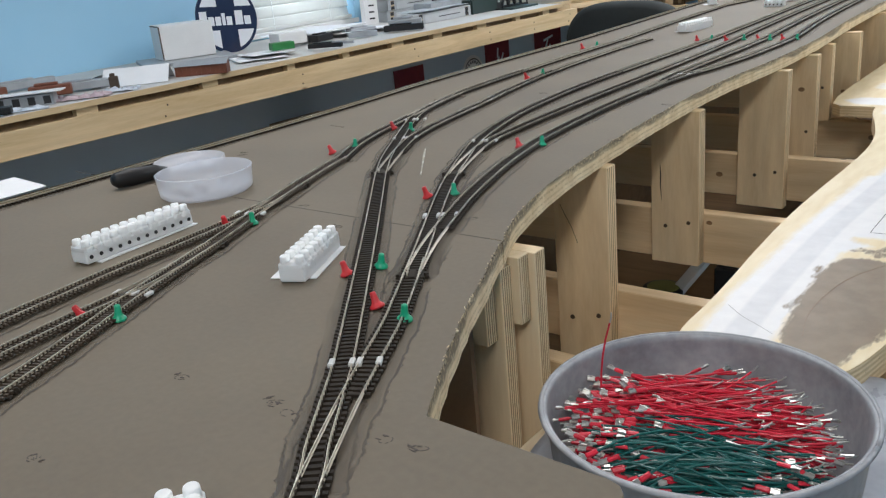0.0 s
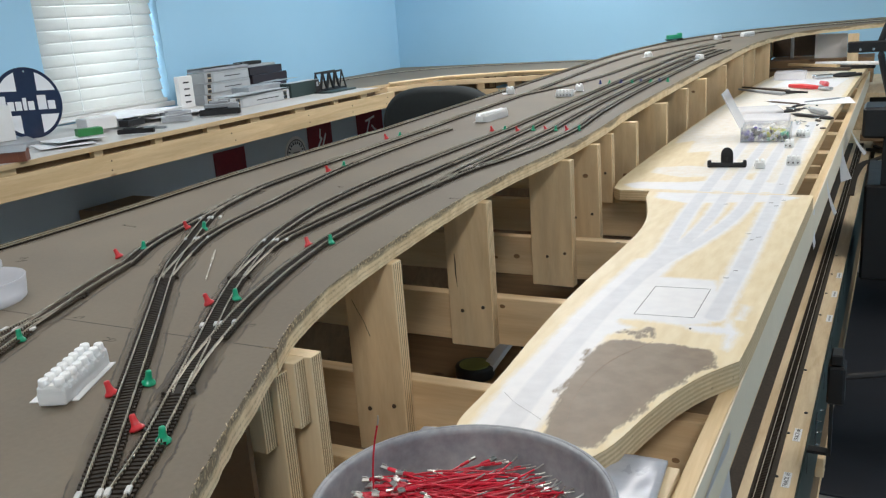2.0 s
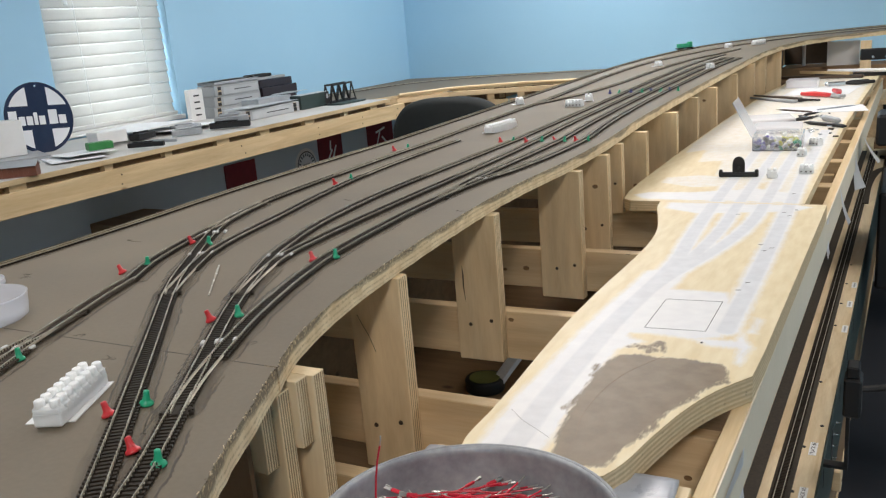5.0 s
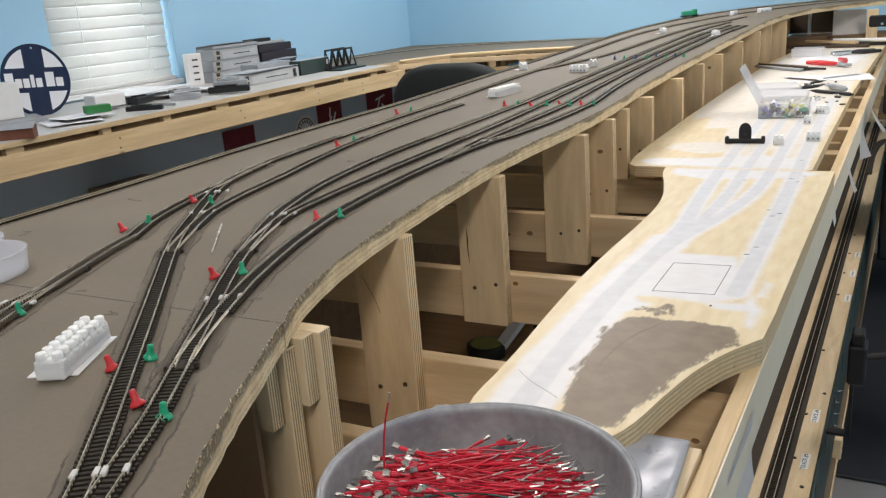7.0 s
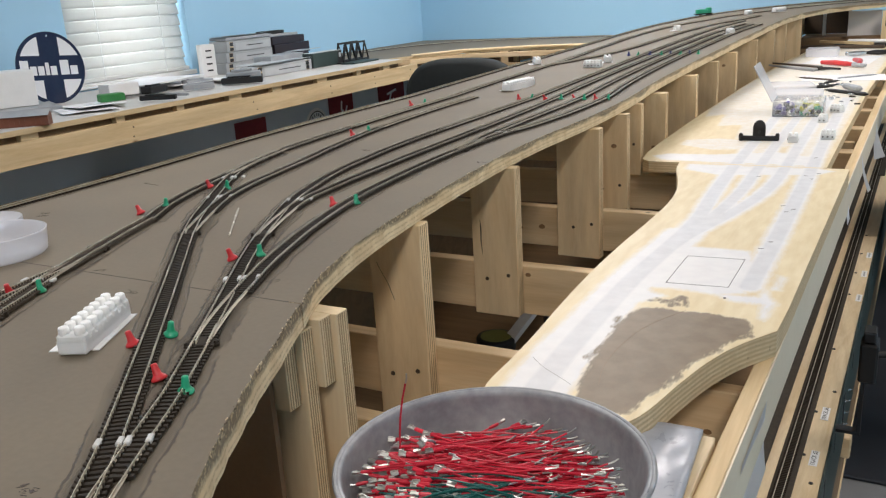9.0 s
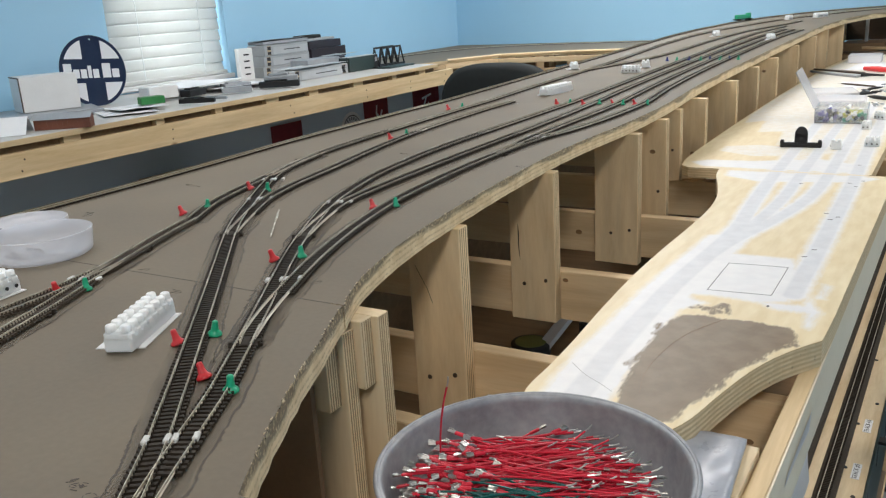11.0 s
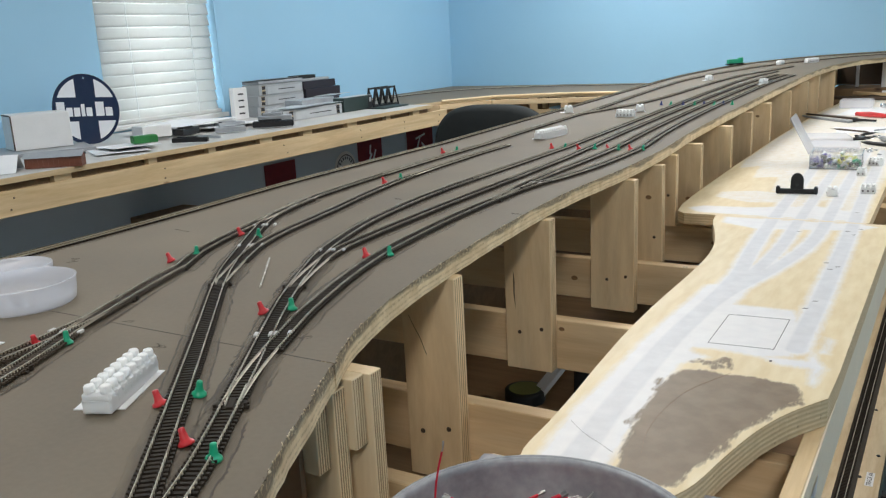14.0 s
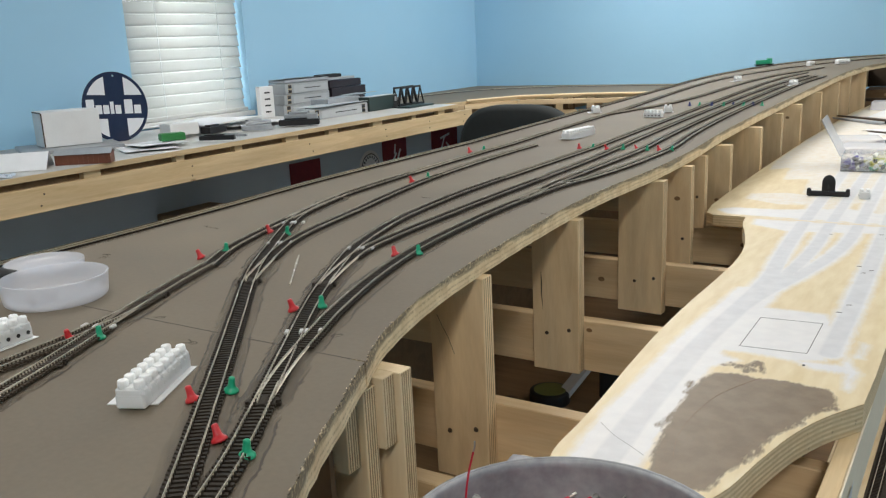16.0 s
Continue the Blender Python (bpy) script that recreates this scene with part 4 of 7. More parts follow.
board("back_rail", box(-0.80, -0.781, -0.6, 3.6, 0.861, 0.950, 0.001), M["pine_y"], "long pine rail at the back of the benchwork", "", "timber")

# ---- white-painted lower table ----
TZ = 0.998
TL = [(-0.130, 0.575), (-0.160, 0.578), (-0.178, 0.607), (-0.180, 0.664), (-0.182, 0.717), (-0.187, 0.798), (-0.191, 0.897), (-0.191, 1.0), (-0.188, 1.114), (-0.188, 1.21), (-0.196, 1.29), (-0.214, 1.37), (-0.231, 1.432), (-0.238, 1.482)]
TR = [(0.0194, 1.482), (0.0128, 0.950), (0.0117, 0.860), (0.0095, 0.797)]
TF = [(0.0095, 0.797), (-0.014, 0.757), (-0.030, 0.716), (-0.043, 0.664), (-0.053, 0.615), (-0.066, 0.588), (-0.092, 0.578)]
tb = thing("lower_table", "pale plywood table panel with white and grey painted track routes", "table panel")


def sheet(name, outline, z0, z1, top, edge_m, parent, label=""):
    bm = slab(outline, z0, z1)
    bmesh.ops.triangulate(bm, faces=[f for f in bm.faces if abs(f.normal.z) > 0.5])
    me = mesh_of(name, bm, top)
    me.materials.append(edge_m)
    for p in me.polygons:
        p.material_index = 0 if p.normal.z > 0.5 else 1
    return part(name, me, None, parent, label)


near_out = [tuple(p) for p in spline(TL, 0.012)] + TR[:3] + [tuple(p) for p in spline(TF, 0.012)]
sheet("table_panel", near_out, TZ - 0.024, TZ - 0.0004, M["cream"], M["ply_edge"], tb, "curved front panel of layered plywood")
far_out = [(-0.290, 1.4835), (-0.020, 1.4835), (-0.013, 1.488), (-0.011, 1.80), (-0.003, 2.45), (0.020, 3.20), (0.043, 3.85), (-0.26, 3.75), (-0.30, 3.2), (-0.315, 2.5), (-0.318, 2.0), (-0.316, 1.66), (-0.313, 1.56), (-0.305, 1.50)]
sheet("table_panel", far_out, TZ - 0.018, TZ - 0.0004, M["cream"], M["ply_edge"], tb, "long back panel washed with white paint")

# ---- workbench along the window wall ----
BT = 1.026
wb = thing("workbench", "long pine workbench with a white top, cluttered", "workbench", at=(WX, 0, 0))
part("bench_top", box(0.004, 0.645, -1.6, 3.27, BT - 0.013, BT, 0.001), M["bench_white"], wb, "white-painted bench top")
part("top_edge", box(0.6455, 0.6515, -1.6, 3.27, BT - 0.014, BT - 0.0005), M["pine_y"], wb, "pale sheet edge")
part("fascia", box(0.626, 0.6455, -1.6, 3.40, 0.931, 0.994, 0.001), M["pine_y"], wb, "pine fascia board with screw heads")
rs = random.Random(8)
for y, w in ((-1.2, 0.06), (-0.7, 0.05), (-0.2, 0.06), (0.3, 0.05), (0.68, 0.06), (1.06, 0.055), (1.42, 0.05), (1.72, 0.03), (1.95, 0.03), (2.18, 0.06), (2.40, 0.05), (2.66, 0.06), (2.92, 0.03), (3.12, 0.05)):
    part("spacer", box(0.626, 0.6450, y, y + w, 0.9945, BT - 0.0145), M["pine_y"], wb)
part("inner_rail", box(0.600, 0.6255, -1.6, 3.27, 0.931, BT - 0.0140), M["brown_wood"], wb, "brown inner rail")
part("back_cleat", box(0.004, 0.024, -1.6, 3.27, 0.931, BT - 0.0135), M["pine_y"], wb)
for y in (-1.0, 0.3, 1.6, 2.9, 3.25):
    part("cross_piece", box(0.024, 0.5995, y, y + 0.019, 0.931, BT - 0.0135), M["pine_x"], wb)
for y in (0.86, 1.30, 1.78, 2.30, 2.74, 3.05, 3.33):
    for z in (0.948, 0.975):
        part("screw_head", cyl(0.0026, 0.0022, 0, 0.0012, 10), M["dark_wood"], wb).matrix_basis = pose(0.6455, y + rs.uniform(-0.01, 0.01), z, 0, 90, 0)

# ---- far shelf in the corner ----
fs = thing("corner_shelf", "unfinished plywood corner shelf on a pine frame", "shelf")
fo = [(-2.495, 3.03), (-2.10, 3.03), (-1.98, 3.3), (-1.90, 3.55), (-1.80, 3.74), (-1.55, 3.87), (-1.20, 3.92), (-0.62, 3.94), (-0.60, 4.58), (-2.495, 4.58)]
sheet("shelf_panel", fo, 1.008, 1.022, M["deck"], M["ply_edge"], fs)
# open frame under the shelf's curved front
front = [(-1.97, 3.32), (-1.89, 3.56), (-1.79, 3.75), (-1.55, 3.875), (-1.20, 3.925), (-0.90, 3.935)]
for (x0, y0), (x1, y1) in zip(front, front[1:]):
    L, a = math.hypot(x1 - x0, y1 - y0), math.degrees(math.atan2(y1 - y0, x1 - x0))
    part("lower_rail", box(0, L - 0.002, 0.006, 0.025, 0.915, 0.950, 0.001), M["pine_x"], fs).matrix_basis = pose(x0, y0, 0, 0, 0, a)
    # the strip's brown colour gives the shade behind the frame
    part("back_strip", box(0, L - 0.002, 0.16, 0.175, 0.915, 1.0075), M["brown_wood"], fs, "inner strip coloured brown for the shade behind the frame").matrix_basis = pose(x0, y0, 0, 0, 0, a)
    for u in (0.12, 0.62):
        part("cross_block", box(u * L, u * L + 0.035, 0.004, 0.155, 0.9505, 1.0075, 0.001), M["pine_x"], fs).matrix_basis = pose(x0, y0, 0, 0, 0, a)

# ---- corner shelf frame ----
for (x0, y0), (x1, y1) in (((-2.10, 3.28), (-1.93, 3.47)), ((-1.93, 3.47), (-1.80, 3.74)), ((-1.80, 3.74), (-1.20, 3.92)), ((-1.20, 3.92), (-0.66, 3.94))):
    L = math.hypot(x1 - x0, y1 - y0)
    part("front_board", box(0, L, -0.009, 0.009, 0.984, 1.0065, 0.001), M["pine_x"], fs, "pale pine edge strip").matrix_basis = pose(x0, y0 - 0.012, 0, 0, 0, math.degrees(math.atan2(y1 - y0, x1 - x0)))
for x in (-1.65, -1.35, -1.0):
    part("cross_piece", box(x, x + 0.019, 3.99, 4.57, 0.945, 1.0065), M["pine_y"], fs)
part("trim_strip", tube([(-1.92, 3.47, 1.024), (-1.78, 3.74, 1.024), (-1.5, 3.87, 1.024), (-1.2, 3.915, 1.024), (-0.8, 3.935, 1.024)], 0.006, 6), M["cream"], fs, "pale strip along the shelf edge")
deck_fn_old = deck_fn
deck_fn = lambda y: 1.022
track("shelf_track", [(-2.30, 3.05), (-2.36, 3.5), (-2.33, 3.95), (-2.15, 4.28), (-1.8, 4.42), (-1.3, 4.45), (-0.65, 4.46)], "track along the walls on the corner shelf", near=False, group="")
deck_fn = deck_fn_old


# ---- riser stack by the notch ----
for k, (yy, w, xr, top, low) in enumerate(((0.478, 0.10, -0.263, 1.0765, 1.022), (0.4917, 0.105, -0.258, 1.0765, 0.872), (0.5054, 0.09, -0.252, 1.0813, 1.030), (0.5191, 0.085, -0.247, 1.0813, 0.872))):
    me = box(-w, 0, 0, 0.0135, low - top, 0, 0.0005)
    ob = solo("riser", me, M["birch"], "plywood riser in a laminated stack under the deck", "riser", "stacked risers", m=pose(xr, yy, top))
    for q in (0.0016, 0.0040, 0.0064, 0.0088, 0.0112):
        part("veneer", box(-0.0001, 0.0002, q + rs.uniform(-0.0003, 0.0003), q + rs.uniform(0.0006, 0.0011), low - top + 0.0008, -0.0008), M["veneer"], ob, "darker veneer line")
for ob in [o for o in scene.objects if o.name.startswith("riser") and o.get("group") == "deck risers"]:
    lo = min(v[2] for v in ob.bound_box)
    for q in (0.0022, 0.0058, 0.0094, 0.0130):
        part("veneer", box(-0.0001, 0.0002, q, q + rs.uniform(0.0008, 0.0014), lo + 0.001, -0.001), M["veneer"], ob, "darker veneer line")
    for sx, sz in ((-0.013, 0.056), (-0.043, 0.049)):
        if lo + sz < -0.02:
            part("screw", cyl(0.0026, 0.0022, 0, 0.001, 10), M["dark_wood"], ob, "countersunk screw").matrix_basis = pose(sx, -0.0004, lo + sz, 90, 0, 0)


solo("hardboard_panel", box(-0.415, -0.274, 0.4715, 0.4760, 0.866, 1.0812), M["hardboard"], "dark brown hardboard panel under the front of the deck", "panel")

# ---- push pins ----
def pin_mesh(name, material):
    bm = lathe([(0.0030, 0.0), (0.0049, 0.0006), (0.0051, 0.0014), (0.0046, 0.0026), (0.0034, 0.0036), (0.0028, 0.0046), (0.0025, 0.0060), (0.0022, 0.0086), (0.0021, 0.0104), (0.0019, 0.0112), (0.0013, 0.0116), (0.0006, 0.0117)], 18)
    me = mesh_of(name, bm, material)
    me.shade_smooth()
    return me


needle = mesh_of("needle", cyl(0.0004, 0.0004, -0.004, 0.0, 6), M["steel"])
PINS = {"red": pin_mesh("push_pin", M["red_plastic"]), "green": pin_mesh("push_pin", M["green_plastic"]), "blue": None}
M["blue_plastic"] = mat("dark_blue_plastic", (0.015, 0.025, 0.16), (0.02, 0.035, 0.21), 0.3, scale=60, fine=500, bump=0.03, coat=0.2)
PINS["blue"] = pin_mesh("push_pin", M["blue_plastic"])
rs = random.Random(21)


def pin(colour, x, y, tilt=None, size=0.89):
    ob = part("push_pin", PINS[colour], None)
    a = (rs.uniform(14, 28) if colour == "red" else rs.uniform(2, 12)) if tilt is None else tilt
    turn = rs.gauss(-62, 25) if colour == "red" else rs.gauss(110, 60)
    ob.matrix_basis = pose(x, y, deck_z(y) + 0.0003, 0, 0, turn) @ pose(0, 0, 0, a, 0, 0) @ Matrix.Diagonal((size, size, size * 0.97, 1))
    tagged(ob, "%s plastic push pin stuck into the deck beside a rail" % colour, "push pin", "%s push pins" % colour)
    part("needle", needle, None, ob)


for x, y in ((-0.304, 0.393), (-0.251, 0.363), (-0.366, 0.550), (-0.390, 0.721), (-0.565, 0.640), (-0.580, 0.753), (-0.618, 1.089), (-0.698, 1.394), (-0.469, 0.428), (-0.403, 0.270)):
    pin("red", x, y)
for x, y in ((-0.294, 0.413), (-0.226, 0.357), (-0.350, 0.564), (-0.372, 0.733), (-0.560, 0.668), (-0.556, 0.753), (-0.611, 1.120), (-0.681, 1.413), (-0.452, 0.440), (-0.380, 0.279)):
    pin("green", x, y)
for k, x in enumerate((-0.541, -0.516, -0.489, -0.461, -0.436, -0.417, -0.398, -0.376)):
    pin(("red", "green")[k % 2], x + 0.013, 1.484 + rs.uniform(-0.007, 0.007), size=0.86)
for k, x in enumerate((-0.540, -0.515, -0.487, -0.458, -0.436, -0.410, -0.392, -0.371)):
    pin(("blue", "green")[k % 2], x, 2.205 + rs.uniform(-0.01, 0.01))


# ---- terminal strips ----
def terminal_strip(n, x, y, turn, paper=True, holes=True, label="milky white plastic terminal strip lying on the deck", z=None):
    """A row of n insulated screw terminals, 8.1 mm apart, with its wire holes along both sides."""
    z = deck_z(y) if z is None else z
    p, L = 0.0081, n * 0.0081
    if paper:
        solo("paper_slip", box(-0.0190, 0.0120, -L / 2 + 0.008, L / 2 + 0.002, 0, 0.0006), M["paper"], "narrow slip of white paper under a terminal strip", "paper", "paper slips", m=pose(x, y, z + 0.0001, 0, 0, turn + 1))
        z += 0.0008
    ob = thing("terminal_strip", label, "terminal strip", "terminal strips", at=(x, y, z), turn=turn)
    bm = box(-0.0088, 0.0088, -L / 2, L / 2, 0, 0.0092, 0.0010)
    part("base", bm, M["white_plastic"], ob)
    for k in range(n):
        yy = -L / 2 + p * (k + 0.5)
        bm = box(-0.0089, 0.0089, yy - 0.0038, yy + 0.0038, 0.0030, 0.0128, 0.0016)
        cell = part("cell", bm, M["white_plastic"], ob)
        for sx in (-1, 1):
            bm = lathe([(0.0034, 0.0110), (0.0031, 0.0160), (0.0027, 0.0166), (0.0010, 0.0168)], 14)
            part("screw_tower", bm, M["white_plastic"], cell, smooth=False).matrix_basis = pose(sx * 0.0048, yy, 0)
            if holes:
                part("wire_hole", cyl(0.0015, 0.0015, 0, 0.0003, 10), M["ink"], cell).matrix_basis = pose(sx * 0.0089, yy, 0.0048, 0, 90 * sx, 0)
    return ob


terminal_strip(8, -0.3410, 0.3972, 25.0, holes=False)
terminal_strip(12, -0.506, 0.372, 5.5)
terminal_strip(4, -0.1705, 0.1755, 58, paper=False)
terminal_strip(12, -0.590, 1.630, -8, holes=False)
terminal_strip(5, -0.552, 1.965, 88, paper=False)
terminal_strip(3, -0.550, 2.065, 20)
terminal_strip(4, -0.722, 2.045, 30)
terminal_strip(3, -0.603, 2.96, 40)
terminal_strip(3, -0.400, 2.77, 40)
terminal_strip(4, -0.488, 3.60, -20, paper=False)
terminal_strip(9, -0.385, 3.66, -25)

# ---- small things on the deck ----
tool = thing("track_pick", "thin steel pick lying on the deck", "hand tool", at=(-0.447, 0.642, deck_z(0.64) + 0.0012), turn=37)
part("shaft", tube([(0, -0.050, 0), (0, 0.012, 0)], 0.0008), M["rail"], tool)
part("grip", tube([(0, 0.010, 0), (0, 0.030, 0), (0, 0.052, 0)], [0.0011, 0.0014, 0.0009], 8), M["rail"], tool)

tray = thing("plastic_tub", "round cloudy plastic tub standing on the deck", "tub", at=(-0.578, 0.492, deck_z(0.5)))
tray.scale = (0.89, 0.89, 0.92)
R = 0.047
bm = lathe([(0.001, 0.0002), (R - 0.004, 0.0002), (R - 0.001, 0.0025), (R, 0.010), (R + 0.001, 0.0215), (R + 0.0016, 0.0225), (R + 0.0004, 0.0230), (R - 0.0006, 0.0222), (R - 0.0016, 0.010), (R - 0.003, 0.0035), (R - 0.006, 0.0016), (0.001, 0.0016)], 48)
part("bowl", bm, M["smoky"], tray, smooth=True)
rs = random.Random(44)
bm = bmesh.new()
for _ in range(34):
    a, d = rs.uniform(0, 6.28), 0.030 * rs.random() ** 0.6
    w, h = rs.uniform(0.0012, 0.0045), rs.uniform(0.0008, 0.0022)
    cx, cy = d * math.cos(a) - 0.006, d * math.sin(a) * 0.7 - 0.006
    slab([(cx + w * math.cos(q) * rs.uniform(0.6, 1.2), cy + h * math.sin(q) * rs.uniform(0.6, 1.2)) for q in np.linspace(0, 6.28, 8)[:-1]], 0.0018, rs.uniform(0.0021, 0.0026), bm=bm)
part("residue", bm, M["scuff"], tray, "dark crumbs on the bottom")
lid = thing("tub_lid", "round cloudy plastic lid lying behind the tub", "lid", at=(-0.692, 0.556, deck_z(0.55)))
lid.scale = (0.76, 0.76, 1.0)
part("disc", lathe([(0.001, 0.0002), (0.046, 0.0002), (0.048, 0.001), (0.048, 0.006), (0.0465, 0.0064), (0.045, 0.0032), (0.001, 0.0028)], 44), M["smoky"], lid, smooth=True)
hd = thing("brush_handle", "thick black rubber tool handle lying on the deck", "hand tool", at=(-0.672, 0.485, deck_z(0.5)), turn=-8)
part("grip", tube([(0, -0.028, 0.009), (0, -0.024, 0.009), (0, -0.010, 0.009), (0, 0.016, 0.008), (0, 0.028, 0.006)], [0.004, 0.0072, 0.0086, 0.0070, 0.004], 20), M["black"], hd, smooth=True)
solo("paper_sheet", box(-0.05, 0.008, -0.16, 0.028, 0, 0.0006), M["paper"], "white sheet of paper on the back edge of the deck", "paper", m=pose(-0.752, 0.40, deck_z(0.4) + 0.006, 0, 4, 3))

# smudges and torn wood on the paint
rs = random.Random(5)
sm = bmesh.new()
for x, y in ((-0.284, 0.254), (-0.222, 0.261), (-0.210, 0.257), (-0.156, 0.263), (-0.140, 0.265), (-0.280, 0.176), (-0.678, 0.753), (-0.676, 0.613), (-0.53, 0.646), (-0.452, 0.495), (-0.384, 0.465), (-0.661, 0.749), (-0.666, 0.605), (-0.300, 0.520), (-0.315, 0.773), (-0.44, 1.02), (-0.53, 0.99), (-0.34, 0.95), (-0.60, 1.62), (-0.45, 0.58)):
    ra, rb, rt = rs.uniform(0.0030, 0.0048), rs.uniform(0.0018, 0.0028), rs.gauss(0.2, 0.4)
    for i in range(14):
        if rs.random() < 0.3:
            continue
        q = []
        for tt, kk in ((i, 1.0), (i + 1, 1.0), (i + 1, 0.86), (i, 0.86)):
            u, v = ra * kk * math.cos(tt * math.pi / 7), rb * kk * math.sin(tt * math.pi / 7)
            q.append((x + u * math.cos(rt) - v * math.sin(rt), y + u * math.sin(rt) + v * math.cos(rt)))
        slab(q, 0, 0.00012, sm, lift=lambda px, py: deck_z(py))
    for k in range(rs.randint(2, 6)):
        a, L, w = rs.gauss(0.15, 0.6), rs.uniform(0.0008, 0.0028), rs.uniform(0.0002, 0.0006)
        cx, cy = x + rs.gauss(0, 0.0035), y + rs.gauss(0, 0.0018)
        n = 9
        pts = []
        for i in range(n):
            t = 2 * math.pi * i / n
            u, v = L * math.cos(t) * rs.uniform(0.7, 1.1), w * math.sin(t) * rs.uniform(0.5, 1.3)
            pts.append((cx + u * math.cos(a) - v * math.sin(a), cy + u * math.sin(a) + v * math.cos(a)))
        slab(pts, 0, 0.0002, sm, lift=lambda px, py: deck_z(py))
stains = part("paint_smudge", sm, M["scuff"], deck, "dark smudges and torn spots in the paint")
stains["kind"] = "stuff"

part("seam_line", box(-0.80, -0.262, SEAM - 0.0005, SEAM + 0.0005, deck_z(SEAM) - 0.0002, deck_z(SEAM) + 0.00008), M["scuff"], deck, "dark seam between the panels")
# torn wood fibres along the sawn front edge
fb, dk = bmesh.new(), bmesh.new()
for k in range(2, len(edge) - 60):
    tx, ty = edge[k + 1] - edge[k]
    a = math.degrees(math.atan2(ty, tx))
    nx, ny = -ty / math.hypot(tx, ty), tx / math.hypot(tx, ty)
    many = 4 if edge[k][1] < 1.6 else 3
    for q in range(rs.randint(many - 2, many + 2)):
        u = rs.random()
        x, y = edge[k] * (1 - u) + edge[k + 1] * u
        pale = rs.random() < 0.45
        L, w, inn = rs.uniform(0.0003, 0.0012), rs.uniform(0.00012, 0.00035), rs.gauss(0.0001, 0.0005)
        box(-L, L, -w, w, -0.0006, rs.uniform(0.0001, 0.0004), 0.0, fb if pale else dk, pose(x + nx * inn, y + ny * inn, deck_z(y) - (0 if abs(inn) < 0.001 else 0.0004), rs.gauss(0, 14), rs.gauss(0, 8), a + rs.gauss(0, 14)))
fib = part("torn_edge", fb, M["ply_face"], deck, "pale torn wood fibres along the sawn edge")
fib["kind"] = "stuff"
flk = part("paint_flake", dk, M["flake"], deck, "dark flakes of paint along the sawn edge")
flk["kind"] = "stuff"

# far locomotive on the back track
lo = thing("toy_locomotive", "small green toy locomotive on the back track", "toy locomotive", at=(-0.655, 3.60, deck_z(3.60) + 0.0055), turn=-35)
lo.scale = (0.85, 0.85, 0.85)
part("hood", box(-0.008, 0.008, -0.045, 0.020, 0.006, 0.024, 0.002), M["green_plastic"], lo)
part("cab", box(-0.009, 0.009, 0.020, 0.040, 0.006, 0.030, 0.002), M["green_plastic"], lo)
part("frame", box(-0.009, 0.009, -0.052, 0.048, 0.002, 0.006, 0.001), M["black"], lo)
for yy in (-0.03, 0.03):
    part("truck", box(-0.007, 0.007, yy - 0.014, yy + 0.014, -0.001, 0.0025, 0.001), M["black"], lo)

# ---- pan of wires ----
PX, PY, PZ, PR = -0.102, 0.463, 0.993, 0.0915
knots(board("joist", box(-0.42, 0.37, 0, 0.019, -0.089, 0, 0.001), M["pine_x"], "pine cross joist of the open grid benchwork", "cross joists", "joist", pose(-0.372, 0.600, 0.950)), [(0.05, -0.03, 0.9), (0.21, -0.06, 0.6), (-0.1, -0.05, 0.8)])
knots(board("joist", box(-0.42, 0.37, 0, 0.019, -0.089, 0, 0.001), M["pine_x"], "pine cross joist of the open grid benchwork", "cross joists", "joist", pose(-0.372, 0.345, 0.950)), [(0.1, -0.03, 0.9), (-0.2, -0.06, 0.6)])
solo("scrap_board", box(-0.215, -0.008, 0.335, 0.632, 0.9504, 0.9775, 0.0006), M["ply_face"], "scrap of plywood laid across the joists", "board")
# creased plastic bag under the pan
bm = bmesh.new()
bmesh.ops.create_grid(bm, x_segments=40, y_segments=46, size=0.5, matrix=Matrix.Diagonal((0.20, 0.28, 1, 1)))
for v in bm.verts:
    f = noise.noise(Vector((v.co.x * 28, v.co.y * 28, 3))) + 0.5 * noise.noise(Vector((v.co.x * 70, v.co.y * 60, 9)))
    v.co.z = 0.004 + 0.0035 * f
ext = bmesh.ops.extrude_face_region(bm, geom=bm.faces[:])
for g in ext["geom"]:
    if isinstance(g, bmesh.types.BMVert):
        g.co.z = 0.0002
bmesh.ops.recalc_face_normals(bm, faces=bm.faces[:])
solo("plastic_bag", bm, mat("pale_plastic_film", (0.34, 0.36, 0.41), (0.44, 0.46, 0.51), 0.3, scale=30, fine=200, bump=0.1), "creased pale grey plastic bag lying flat under the pan", "plastic bag", m=pose(-0.107, 0.487, 0.9778, 0, 0, 4), smooth=True)

pan = thing("round_pan", "dull aluminium cake pan full of cut red and green wires", "pan", at=(PX, PY, PZ - 0.004))
r0 = PR - 0.006
bm = lathe([(0.001, 0.0), (r0 - 0.004, 0.0), (r0, 0.003), (PR - 0.0025, 0.038), (PR - 0.001, 0.0405), (PR + 0.0004, 0.0415), (PR, 0.0430), (PR - 0.0022, 0.0432), (PR - 0.0036, 0.0415), (PR - 0.0042, 0.038), (r0 - 0.0018, 0.0040), (r0 - 0.005, 0.0018), (0.001, 0.0018)], 72)
part("shell", bm, M["pan"], pan, smooth=True)
part("rolled_rim", tube([((PR + 0.0002) * math.cos(a), (PR + 0.0002) * math.sin(a), 0.0422) for a in [2 * math.pi * i / 72 for i in range(73)]], 0.0016, 8), M["pan"], pan, "rolled bright rim", smooth=True)

